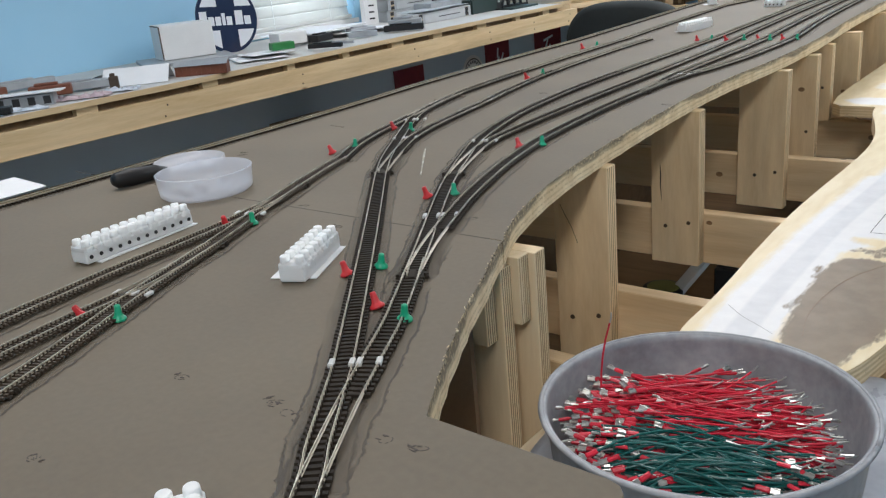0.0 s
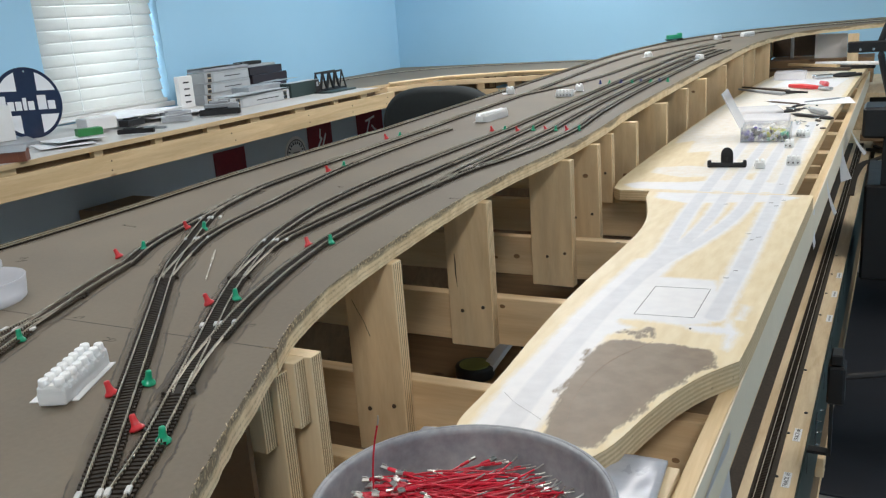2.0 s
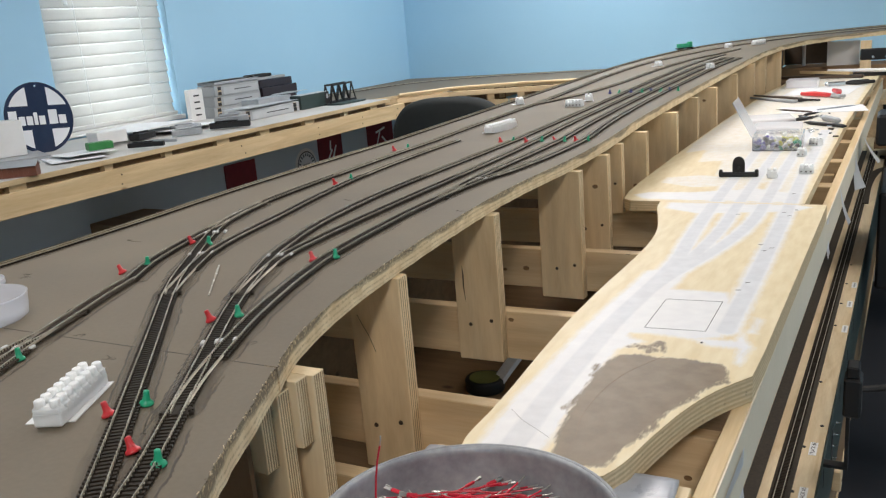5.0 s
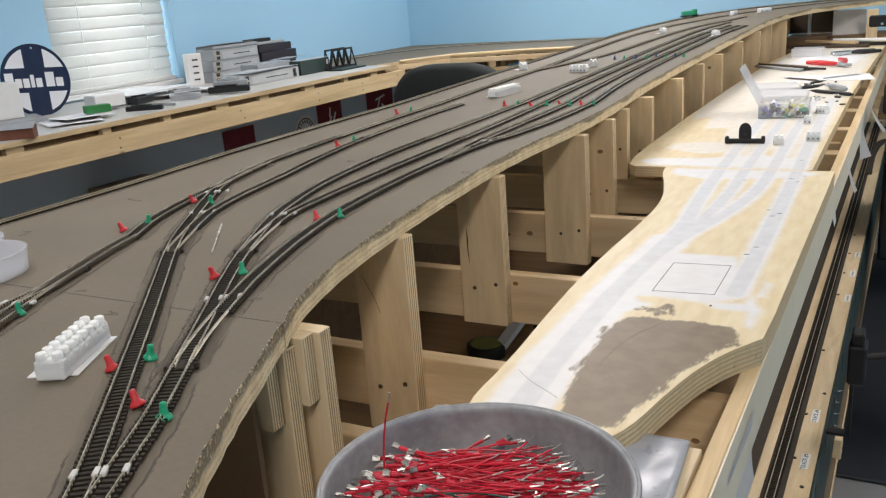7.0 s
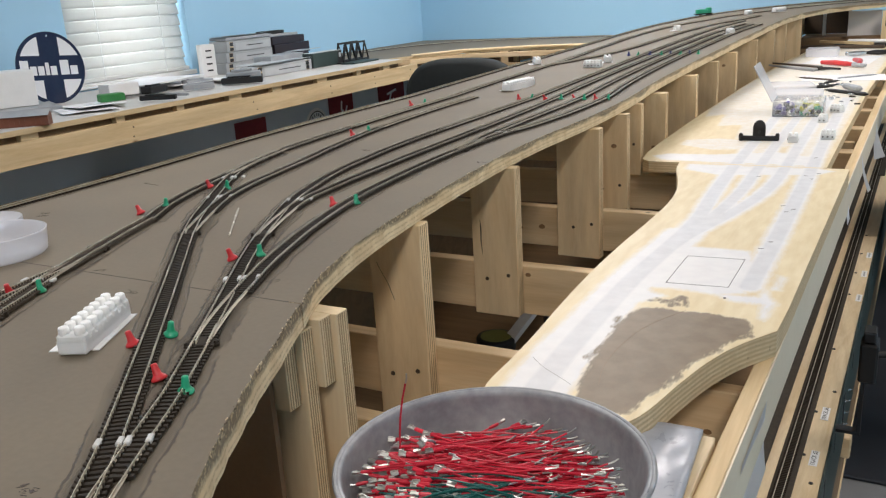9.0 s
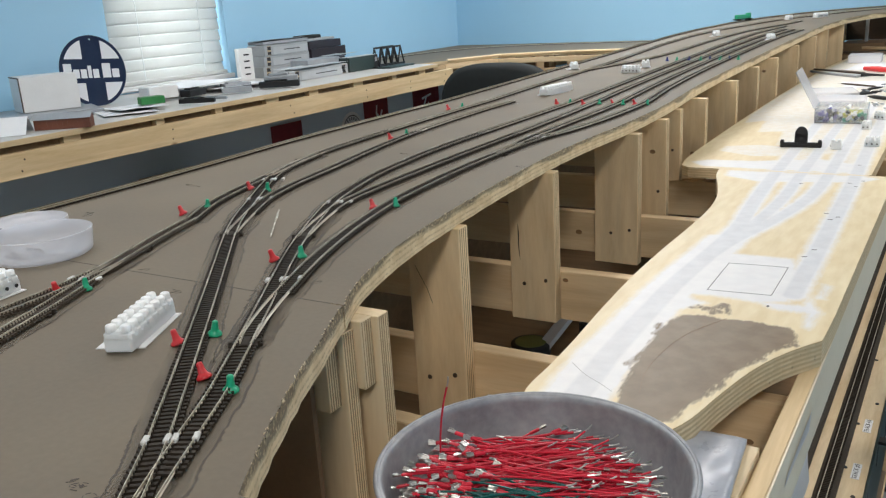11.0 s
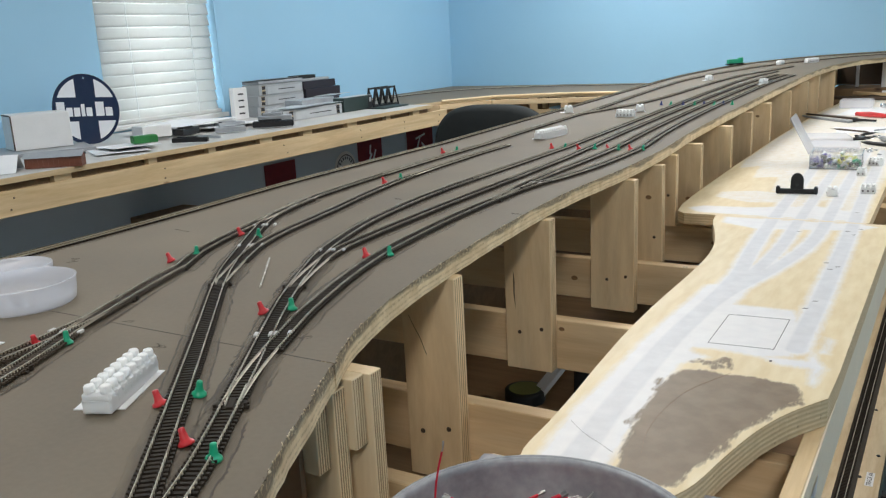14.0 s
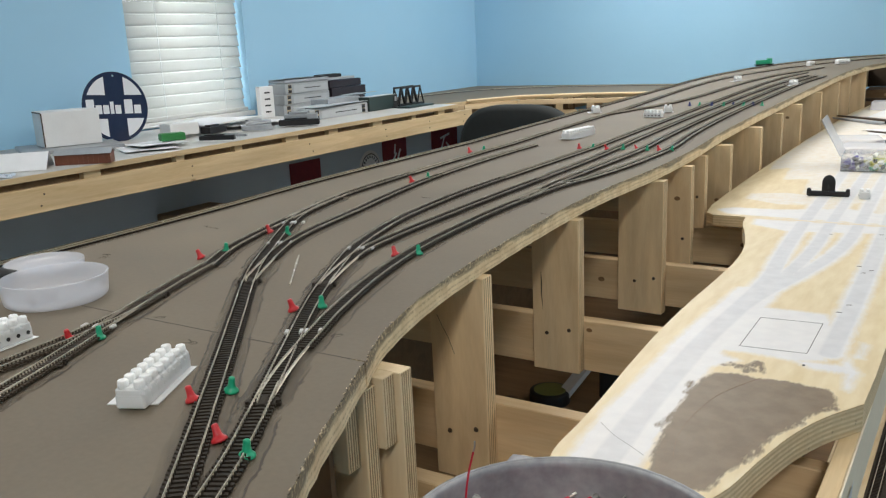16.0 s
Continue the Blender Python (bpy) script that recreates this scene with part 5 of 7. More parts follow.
M["red_wire"] = mat("red_wire_insulation", (0.49, 0.014, 0.036), (0.60, 0.024, 0.050), 0.38, scale=60, fine=500, bump=0.03, per=0.15)
M["green_wire"] = mat("green_wire_insulation", (0.008, 0.085, 0.080), (0.012, 0.115, 0.108), 0.38, scale=60, fine=500, bump=0.03, per=0.15)


def wire_set(material, sleeve, seed, n):
    """A few differently bent wires: insulation, a spade terminal with its flat sleeve, and a bare tinned tip."""
    r = random.Random(seed)
    out = []
    for k in range(n):
        L = r.uniform(0.064, 0.084)
        bend, sag = r.uniform(-0.020, 0.020), r.uniform(-0.002, 0.004)
        pts = [(L * (u - 0.5), bend * (4 * (u - 0.5) ** 2 - 1) * -0.5, sag * math.sin(math.pi * u)) for u in [i / 6 for i in range(7)]]
        a, b = Vector(pts[0]), Vector(pts[-1])
        da, db = (a - Vector(pts[1])).normalized(), (b - Vector(pts[-2])).normalized()
        meshes = [("insulation", mesh_of("insulation", tube(pts, 0.00066, 6), material))]
        meshes.append(("bare_tip", mesh_of("bare_tip", tube([b, b + db * 0.0035, b + db * 0.0070 + Vector((0, 0.0008, 0))], 0.00055, 5), M["tin"])))
        q = Matrix.Translation(a) @ da.to_track_quat("X", "Z").to_matrix().to_4x4()
        meshes.append(("sleeve", mesh_of("sleeve", box(-0.002, 0.0055, -0.0015, 0.0015, -0.0010, 0.0010, 0.0008, None, q), sleeve)))
        bm = box(0.0055, 0.0105, -0.0016, 0.0016, -0.0005, 0.0005, 0.0003, None, q)
        box(0.0070, 0.0105, -0.0019, -0.0009, -0.0005, 0.0011, 0.0003, bm, q)
        box(0.0070, 0.0105, 0.0009, 0.0019, -0.0005, 0.0011, 0.0003, bm, q)
        meshes.append(("spade_terminal", mesh_of("spade_terminal", bm, M["tin"])))
        out.append(meshes)
    return out


M["tin"] = mat("tinned_steel", (0.48, 0.48, 0.46), (0.66, 0.66, 0.63), 0.34, metal=1.0, scale=90, fine=900, bump=0.05)
REDS, GREENS = wire_set(M["red_wire"], M["red_wire"], 31, 8), wire_set(M["green_wire"], M["red_wire"], 32, 7)
rs = random.Random(77)


def lay(kind, meshes, m):
    ob = part("wire", meshes[0][1], None)
    ob.matrix_basis = m
    tagged(ob, "%s hook-up wire with a crimped spade terminal and bare tip" % kind, "wire", "%s wires in the pan" % kind)
    for name, me in meshes[1:]:
        part(name, me, None, ob)


HIDDEN = []
for k in range(700):
    red = k % 13 < 8
    while True:
        if red:
            x, y, a = rs.uniform(-0.075, 0.070), rs.gauss(0.026, 0.027), rs.gauss(22, 19)
        else:
            x, y, a = rs.uniform(-0.045, 0.070), rs.gauss(-0.040, 0.018), rs.gauss(24, 16)
        e = Vector((0.044 * math.cos(radians(a)), 0.044 * math.sin(radians(a)), 0))
        if (Vector((x, y, 0)) + e).length < 0.0795 and (Vector((x, y, 0)) - e).length < 0.0805 and not (red and y < -0.030 + 0.12 * x):
            break
    pile = max(0.0, 1 - (math.hypot(x + (0.016 if red else -0.010), y - (0.012 if red else -0.036)) / 0.085) ** 2)
    if red and rs.random() < 0.12 or not red and rs.random() < 0.2:
        a += 180
    lift = 0.0035 + (0.35 + 0.65 * pile) * 0.026 * (k / 700) ** 0.8
    m = pose(PX + x, PY + y, PZ - 0.002 + lift, 0, 0, a) @ pose(0, 0, 0, rs.uniform(-50, 50), rs.gauss(0, 4 * pile + 1), 0)
    pick = rs.choice(REDS) if red else rs.choice(GREENS)
    if k < 400:
        HIDDEN.append((red, pick, m))
    else:
        lay("red" if red else "dark green", pick, m)
# the wires at the bottom of the pile
for kind, want in (("red", True), ("dark_green", False)):
    for slot, material in ((0, M["red_wire"] if want else M["green_wire"]), (2, M["red_wire"]), (3, M["tin"])):
        verts, faces = [], []
        for red, pick, m in HIDDEN:
            if red == want:
                me, n0 = pick[slot][1], len(verts)
                verts.extend([tuple(m @ v.co) for v in me.vertices])
                faces.extend([tuple(n0 + i for i in p.vertices) for p in me.polygons])
        ob = part("wire_pile", from_arrays("wire_pile", verts, faces, material), None)
        tagged(ob, "bottom layer of short hook-up wires heaped in the pan", "wires", "", "stuff")
lay("upright red", REDS[2], pose(-0.1665, 0.471, 1.029, 0, 0, 80) @ pose(0, 0, 0, 0, -83, 0))

# ---- paint on the lower table ----
from mathutils.geometry import delaunay_2d_cdt


def inside_depth(P, outline):
    """Signed distance of points to an outline, positive inside."""
    O = np.array(outline, float)
    A, B = O, np.roll(O, -1, axis=0)
    best, cross = np.full(len(P), 9.0), np.zeros(len(P), int)
    for (x0, y0), (x1, y1) in zip(A, B):
        d = np.array([x1 - x0, y1 - y0])
        u = np.clip(((P[:, 0] - x0) * d[0] + (P[:, 1] - y0) * d[1]) / max(d @ d, 1e-12), 0, 1)
        best = np.minimum(best, np.hypot(P[:, 0] - x0 - u * d[0], P[:, 1] - y0 - u * d[1]))
        hit = (y0 > P[:, 1]) != (y1 > P[:, 1])
        xi = x0 + (P[:, 1] - y0) / (y1 - y0 if y1 != y0 else 1e-12) * (x1 - x0)
        cross += (hit & (P[:, 0] < xi)).astype(int)
    return np.where(cross % 2 == 1, best, -best)


def line_depth(P, line, half):
    best = np.full(len(P), 9.0)
    for (x0, y0), (x1, y1) in zip(line, line[1:]):
        dx, dy = x1 - x0, y1 - y0
        u = np.clip(((P[:, 0] - x0) * dx + (P[:, 1] - y0) * dy) / max(dx * dx + dy * dy, 1e-12), 0, 1)
        best = np.minimum(best, np.hypot(P[:, 0] - x0 - u * dx, P[:, 1] - y0 - u * dy))
    return half - best


AREAS = {"white": [], "grey": [], "brown": []}
MAIN = [(-0.138, 0.585), (-0.140, 0.641), (-0.143, 0.70), (-0.144, 0.80), (-0.143, 0.90), (-0.137, 1.0), (-0.133, 1.07)]
BR1 = [(-0.137, 1.0), (-0.134, 1.08), (-0.133, 1.15), (-0.140, 1.26), (-0.146, 1.40), (-0.150, 1.55), (-0.155, 1.9), (-0.160, 2.3)]
BR2 = [(-0.137, 1.0), (-0.126, 1.10), (-0.113, 1.20), (-0.108, 1.32), (-0.110, 1.45), (-0.112, 1.65), (-0.115, 2.2)]
BR3 = [(-0.141, 0.95), (-0.126, 1.06), (-0.100, 1.17), (-0.080, 1.28), (-0.072, 1.38), (-0.072, 1.52), (-0.075, 1.75), (-0.078, 2.3)]
SPUR = [(-0.031, 0.90), (-0.030, 1.05), (-0.031, 1.24), (-0.033, 1.45), (-0.038, 1.75), (-0.042, 2.3)]
AREAS["white"].append(lambda P, L=spline(MAIN, 0.02): line_depth(P, L, 0.026))
AREAS["white"].append(lambda P, L=spline(BR1, 0.02): line_depth(P, L, 0.014))
AREAS["white"].append(lambda P, L=spline(BR2, 0.02): line_depth(P, L, 0.013))
AREAS["white"].append(lambda P, L=spline(BR3, 0.02): line_depth(P, L, 0.014))
AREAS["white"].append(lambda P, L=spline(SPUR, 0.02): line_depth(P, L, 0.014))
AREAS["white"].append(lambda P: inside_depth(P, [(-0.165, 0.60), (-0.172, 0.70), (-0.168, 0.80), (-0.158, 0.86), (-0.125, 0.865), (-0.10, 0.85), (-0.12, 0.82), (-0.125, 0.74), (-0.118, 0.66), (-0.112, 0.59)]))
AREAS["white"].append(lambda P: inside_depth(P, [(-0.155, 0.86), (-0.150, 0.96), (-0.118, 1.02), (-0.048, 1.02), (-0.040, 0.99), (-0.030, 0.88), (-0.055, 0.868), (-0.10, 0.873)]))
AREAS["white"].append(lambda P: inside_depth(P, [(-0.060, 0.872), (-0.018, 0.876), (-0.016, 0.90), (0.000, 0.86), (-0.004, 0.815), (-0.009, 0.82), (-0.012, 0.855), (-0.04, 0.855)]))
AREAS["white"].append(lambda P: inside_depth(P, [(-0.010, 0.90), (-0.003, 0.90), (-0.001, 0.94), (-0.008, 0.945)]))
AREAS["white"].append(lambda P: inside_depth(P, [(-0.216, 1.43), (-0.16, 1.40), (-0.02, 1.43), (0.000, 1.462), (-0.02, 1.474), (-0.222, 1.474)]))
AREAS["white"].append(lambda P: inside_depth(P, [(-0.295, 1.53), (-0.27, 1.497), (-0.19, 1.495), (-0.028, 1.495), (-0.03, 1.56), (-0.10, 1.60), (-0.20, 1.56), (-0.275, 1.555)]))
AREAS["white"].append(lambda P: inside_depth(P, [(-0.272, 1.64), (-0.21, 1.605), (-0.12, 1.625), (-0.145, 1.70), (-0.22, 1.715), (-0.275, 1.69)]).clip(max=0.0012))
AREAS["white"].append(lambda P: inside_depth(P, [(-0.314, 2.12), (-0.30, 1.98), (-0.265, 2.02), (-0.25, 1.86), (-0.205, 1.88), (-0.19, 1.72), (-0.15, 1.74), (-0.13, 1.58), (-0.09, 1.66), (-0.06, 1.56), (-0.022, 1.58), (-0.014, 2.4), (0.012, 3.5), (-0.04, 3.74), (-0.25, 3.70), (-0.29, 3.1), (-0.31, 2.6)]).clip(max=0.0012))
AREAS["grey"].append(lambda P, L=spline(MAIN, 0.02): line_depth(P, L, 0.0105))
AREAS["grey"].append(lambda P, L=spline(BR1, 0.02): line_depth(P, L, 0.0090))
AREAS["grey"].append(lambda P, L=spline(BR2, 0.02): line_depth(P, L, 0.0078))
AREAS["grey"].append(lambda P, L=spline(BR3, 0.02): line_depth(P, L, 0.0082))
AREAS["grey"].append(lambda P, L=spline(SPUR, 0.02): line_depth(P, L, 0.0088))
# brown filler, brushed out at its edge
AREAS["brown"].append(lambda P: inside_depth(P, [(-0.106, 0.612), (-0.116, 0.657), (-0.1205, 0.727), (-0.1195, 0.790), (-0.113, 0.810), (-0.095, 0.819), (-0.076, 0.814), (-0.054, 0.818), (-0.020, 0.814), (-0.012, 0.800), (-0.010, 0.784), (-0.0245, 0.753), (-0.038, 0.716), (-0.047, 0.684), (-0.057, 0.640), (-0.065, 0.606), (-0.085, 0.598)]))
for x, y, a in ((-0.098, 0.838, 20), (-0.090, 0.842, 50), (-0.094, 0.836, -20), (-0.080, 0.842, 110), (-0.086, 0.838, 75), (-0.121, 0.70, 80), (-0.123, 0.77, 100), (-0.034, 0.728, 60), (-0.049, 0.668, 75), (-0.018, 0.768, 45)):
    AREAS["brown"].append(lambda P, q=[(x - 0.013 * math.cos(radians(a)), y - 0.013 * math.sin(radians(a))), (x + 0.013 * math.cos(radians(a)), y + 0.013 * math.sin(radians(a)))]: line_depth(P, q, 0.0024))


def painted_top(outline, step, label):
    """The panel's top face as a fine net, with the depth inside each painted area stored on it."""
    O = [(float(x), float(y)) for x, y in outline]
    xs, ys = [p[0] for p in O], [p[1] for p in O]
    gx, gy = np.meshgrid(np.arange(min(xs), max(xs), step), np.arange(min(ys), max(ys), step))
    G = np.stack([gx.ravel(), gy.ravel()], 1)
    G = G[inside_depth(G, O) > step * 0.4]
    pts = [Vector(p) for p in O] + [Vector(p) for p in G.tolist()]
    n = len(O)
    vs, _, fs_, *_rest = delaunay_2d_cdt(pts, [], [list(range(n))], 1, 1e-6)
    P = np.array([(v[0], v[1]) for v in vs])
    me = from_arrays("painted_top", [(x, y, TZ) for x, y in P.tolist()], [tuple(f) for f in fs_], M["table_paint"])
    cols = np.ones((len(P), 4), np.float32)
    for k, key in enumerate(("white", "grey", "brown")):
        d = np.max([f(P) for f in AREAS[key]], axis=0)
        cols[:, k] = np.clip(0.5 + d / (0.016 if k != 1 else 0.012), 0, 1)
    att = me.attributes.new("paint", "FLOAT_COLOR", "POINT")
    att.data.foreach_set("color", cols.ravel())
    me.update()
    if me.polygons[0].normal.z < 0:
        me.flip_normals()
    return part("painted_top", me, None, tb, label)


painted_top(near_out, 0.0030, "brushed white, grey and brown paint on pale plywood")
painted_top(far_out, 0.0060, "white paint over pale plywood, with grey routes")


def ink(name, outline, material, label):
    bm = slab(outline, TZ + 0.0001, TZ + 0.00025)
    part(name, bm, material, tb, label)


sq = [(-0.109, 0.982), (-0.049, 0.987), (-0.049, 0.893), (-0.109, 0.888)]
for k in range(4):
    (x0, y0), (x1, y1) = sq[k], sq[(k + 1) % 4]
    nx, ny = (y1 - y0), -(x1 - x0)
    d = math.hypot(nx, ny)
    nx, ny = nx / d * 0.0003, ny / d * 0.0003
    ink("ink_line", [(x0 + nx, y0 + ny), (x1 + nx, y1 + ny), (x1 - nx, y1 - ny), (x0 - nx, y0 - ny)], M["ink"], "thin black outline")


def pencil_line(points, half, material, label):
    L = spline(points, 0.006)
    t = np.gradient(L, axis=0)
    t /= np.linalg.norm(t, axis=1, keepdims=True)
    n = np.stack([-t[:, 1], t[:, 0]], 1) * half
    ink("ink_line", [tuple(q) for q in L + n] + [tuple(q) for q in (L - n)[::-1]], material, label)


pencil_line([(-0.165, 0.672), (-0.148, 0.6557), (-0.131, 0.6443), (-0.1174, 0.6345)], 0.00011, M["pencil"], "pencil line")
pencil_line([(-0.0979, 0.6414), (-0.1046, 0.6758), (-0.1045, 0.7174), (-0.0963, 0.7671), (-0.0728, 0.8188)], 0.00012, M["hardboard"], "dark scribed curve across the brown filler")
ink("ink_dot", [(-0.0465 + 0.0013 * math.cos(t), 0.862 + 0.0022 * math.sin(t)) for t in [i * 0.785 for i in range(8)]], M["ink"], "black dot")
rs = random.Random(9)
for x, y in ((-0.035, 1.20), (-0.028, 1.215), (-0.043, 1.23), (-0.040, 1.03), (-0.034, 1.06), (-0.026, 1.40), (-0.036, 1.42), (-0.02, 1.44), (-0.036, 1.56), (-0.10, 1.40), (-0.2, 1.15)):
    ink("ink_tick", [(x - 0.003, y), (x + 0.002, y + 0.0010), (x + 0.003, y + 0.003), (x - 0.002, y + 0.002)], M["scuff"], "faint pencil tick")
ZT = TZ + 0.0003

# ---- things on the table ----
cl = thing("bulldog_clip", "black spring clip lying on the white table", "clip", at=(-0.147, 1.705, ZT), turn=5)
cl.scale = (0.87, 0.87, 1.08)
part("jaw", box(-0.036, 0.036, -0.004, 0.004, 0.0, 0.008, 0.0015), M["black"], cl)
for sx in (-1, 1):
    part("jaw_end", box(sx * 0.0362 - 0.004, sx * 0.0362 + 0.004, -0.007, 0.004, 0.0, 0.0125, 0.002), M["black"], cl)
bm = cyl(0.0125, 0.0125, -0.003, 0.003, 24, None, pose(0, 0.001, 0.022, 90, 0, 0))
box(-0.0125, 0.0125, -0.002, 0.004, 0.006, 0.022, 0.0, bm)
part("handle", bm, M["black"], cl)
part("rivet", cyl(0.003, 0.003, 0, 0.001, 12), M["ink"], cl).matrix_basis = pose(0, -0.0022, 0.015, 90, 0, 0)

pb = thing("parts_box", "open clear plastic box of small coloured parts", "parts box", at=(-0.118, 2.05, ZT), turn=3)
w, d, hgt = 0.050, 0.055, 0.030
bm = box(-w, w, -d, d, 0, 0.0014)
for x0, x1, y0, y1 in ((-w, w, -d, -d + 0.0014), (-w, w, d - 0.0014, d), (-w, -w + 0.0014, -d + 0.0014, d - 0.0014), (w - 0.0014, w, -d + 0.0014, d - 0.0014)):
    box(x0, x1, y0, y1, 0.0014, hgt, bm=bm)
part("case", bm, M["glassy"], pb)
part("lid", box(-0.0012, 0.0012, -d, d, 0, 0.085, 0.0004), M["smoky"], pb, "hinged clear lid standing open").matrix_basis = pose(-w - 0.001, 0, hgt, 0, -28, 0)
rs = random.Random(6)
M["yellow_plastic"] = mat("yellow_green_plastic", (0.55, 0.56, 0.05), (0.68, 0.66, 0.12), 0.4, scale=60, fine=500, bump=0.03)
M["violet_plastic"] = mat("violet_plastic", (0.10, 0.09, 0.35), (0.15, 0.13, 0.45), 0.4, scale=60, fine=500, bump=0.03)
pc = lathe([(0.002, 0), (0.0042, 0.001), (0.0042, 0.006), (0.0030, 0.008), (0.0030, 0.012), (0.0015, 0.0125)], 10)
pieces = {c: None for c in ("yellow_plastic", "violet_plastic", "white_plastic", "green_plastic", "black")}
for c in pieces:
    pieces[c] = mesh_of("plastic_connector", pc.copy(), M[c])
pc.free()
for k in range(70):
    left = rs.random() < 0.35
    c = rs.choice(("violet_plastic", "white_plastic", "violet_plastic", "black") if left else ("yellow_plastic", "yellow_plastic", "green_plastic", "white_plastic", "black"))
    x = rs.uniform(-0.042, -0.012) if left else rs.uniform(-0.005, 0.042)
    ob = part("plastic_connector", pieces[c], None)
    ob.matrix_basis = pb.matrix_basis @ pose(x, rs.uniform(-0.046, 0.046), 0.004 + rs.random() * 0.016, rs.uniform(0, 180), rs.uniform(0, 180), rs.uniform(0, 360))
    tagged(ob, "small %s connector in the parts box" % c.replace("_", " "), "connector", "connectors in the parts box")

tp = thing("parts_tray", "clear plastic tray with small grey bits", "tray", at=(-0.150, 2.30, ZT), turn=2)
part("tray", box(-0.055, 0.055, -0.05, 0.05, 0, 0.016, 0.003), M["smoky"], tp)
copy_thing(tp, pose(-0.186, 2.458, ZT, 0, 0, 14))
terminal_strip(3, -0.034, 1.742, 90, False, True, "milky white terminal block on the table", ZT)
terminal_strip(2, -0.060, 1.93, 80, False, True, "milky white terminal block on the table", ZT)
terminal_strip(2, -0.088, 1.70, 10, False, True, "milky white terminal block on the table", ZT)
terminal_strip(3, -0.045, 2.07, 60, False, True, "milky white terminal block on the table", ZT)

pl = thing("side_cutters", "wire cutters with red handles", "pliers", at=(-0.071, 3.008, ZT))
part("handle", tube([(0.002, 0.002, 0.008), (-0.022, 0.014, 0.009), (-0.060, 0.044, 0.010), (-0.100, 0.074, 0.009)], [0.004, 0.0075, 0.0085, 0.0065], 10), M["red_plastic"], pl, "red plastic grip")
part("handle", tube([(0.002, 0.004, 0.008), (0.010, 0.040, 0.009), (0.010, 0.090, 0.010), (-0.010, 0.150, 0.009)], [0.004, 0.0075, 0.0085, 0.0065], 10), M["red_plastic"], pl, "red plastic grip")
for s in (-1, 1):
    part("jaw", box(-0.001, 0.010, -0.040, 0.004, 0.003, 0.012, 0.002), M["box_grey"], pl).matrix_basis = pose(0, 0, 0, 0, 0, 42 + s * 5) @ Matrix.Diagonal((s, 1, 1, 1))
part("pivot", cyl(0.007, 0.007, 0.002, 0.014, 14), M["box_grey"], pl)


def rod(name, label, x, y, turn, length, r, material, cat="hand tool", parent=None):
    t = thing(name, label, cat, at=(x, y, ZT + r), turn=turn)
    part("shaft", tube([(0, -length / 2, 0), (0, -length / 2 + 0.01, 0), (0, length / 2 - 0.02, 0), (0, length / 2, 0)], [r * 0.5, r, r, r * 0.25], 10), material, t)
    part("tip", tube([(0, length / 2 - 0.001, 0), (0, length / 2 + 0.012, 0)], r * 0.22, 6), M["steel"], t)
    return t


def stick(name, label, p, q, r, material, cat="hand tool"):
    """A rod whose point lies at q."""
    d = math.hypot(q[0] - p[0], q[1] - p[1])
    return rod(name, label, (p[0] + q[0]) / 2, (p[1] + q[1]) / 2, math.degrees(math.atan2(-(q[0] - p[0]), q[1] - p[1])), d, r, material, cat)


sn = thing("tin_snips", "dark steel snips with long tapered blades", "hand tool", at=(0, 0, ZT + 0.0006))
part("blade", slab([(-0.328, 3.063), (-0.238, 2.949), (-0.175, 2.883), (-0.163, 2.915), (-0.228, 2.975)], 0, 0.006), M["box_grey"], sn, "dull steel blade")
part("blade", slab([(-0.318, 3.071), (-0.228, 2.981), (-0.163, 2.919), (-0.155, 2.941), (-0.219, 3.003)], 0.0062, 0.0112), M["dark_wood"], sn, "dark steel blade")
part("shank", tube([(-0.165, 2.914, 0.006), (-0.134, 2.913, 0.006), (-0.102, 2.916, 0.004)], [0.006, 0.004, 0.003], 8), M["black"], sn)
stick("scriber", "slim dark scriber lying on the table", (-0.101, 2.64), (-0.196, 2.713), 0.0028, M["dark_wood"])
stick("marker_pen", "black marker pen lying on the table", (0.001, 2.329), (-0.102, 2.418), 0.0045, M["black"], "pen")
stick("tweezers", "thin dark tweezers lying on a paper sheet", (-0.093, 2.689), (-0, 2.778), 0.0024, M["box_grey"])
stick("knife", "grey-handled hobby knife on the table", (-0.018, 2.405), (-0.067, 2.485), 0.0075, M["box_grey"])
for p, q, r in (((-0.139, 2.467), (-0.087, 2.5), 0.0030), ((-0.134, 2.496), (-0.076, 2.543), 0.0026), ((-0.125, 2.533), (-0.095, 2.486), 0.0032), ((-0.116, 2.58), (-0.083, 2.632), 0.0030), ((-0.13, 2.571), (-0.097, 2.533), 0.0024)):
    stick("connector_lead", "short black lead in a small heap on the table", p, q, r, M["black"], "lead")
solo("paper_sheet", box(-0.11, 0.11, -0.075, 0.075, 0, 0.0006), M["paper"], "white sheet of paper on the table", "paper", m=pose(-0.08, 2.72, ZT + 0.0001, 0, 0, 8))
solo("paper_sheet", box(-0.10, 0.10, -0.14, 0.14, 0, 0.0006), M["paper"], "white sheet of paper on the table", "paper", m=pose(-0.12, 3.25, ZT + 0.0001, 0, 0, -6))
solo("plastic_case", box(-0.052, 0.052, -0.04, 0.04, 0, 0.029, 0.003), M["smoky"], "clear plastic case on the table", "case", m=pose(-0.197, 3.389, ZT + 0.0008))
ct = thing("crimp_tool", "dark crimping pliers lying on the table", "pliers", at=(-0.064, 3.389, ZT + 0.0008), turn=-58)
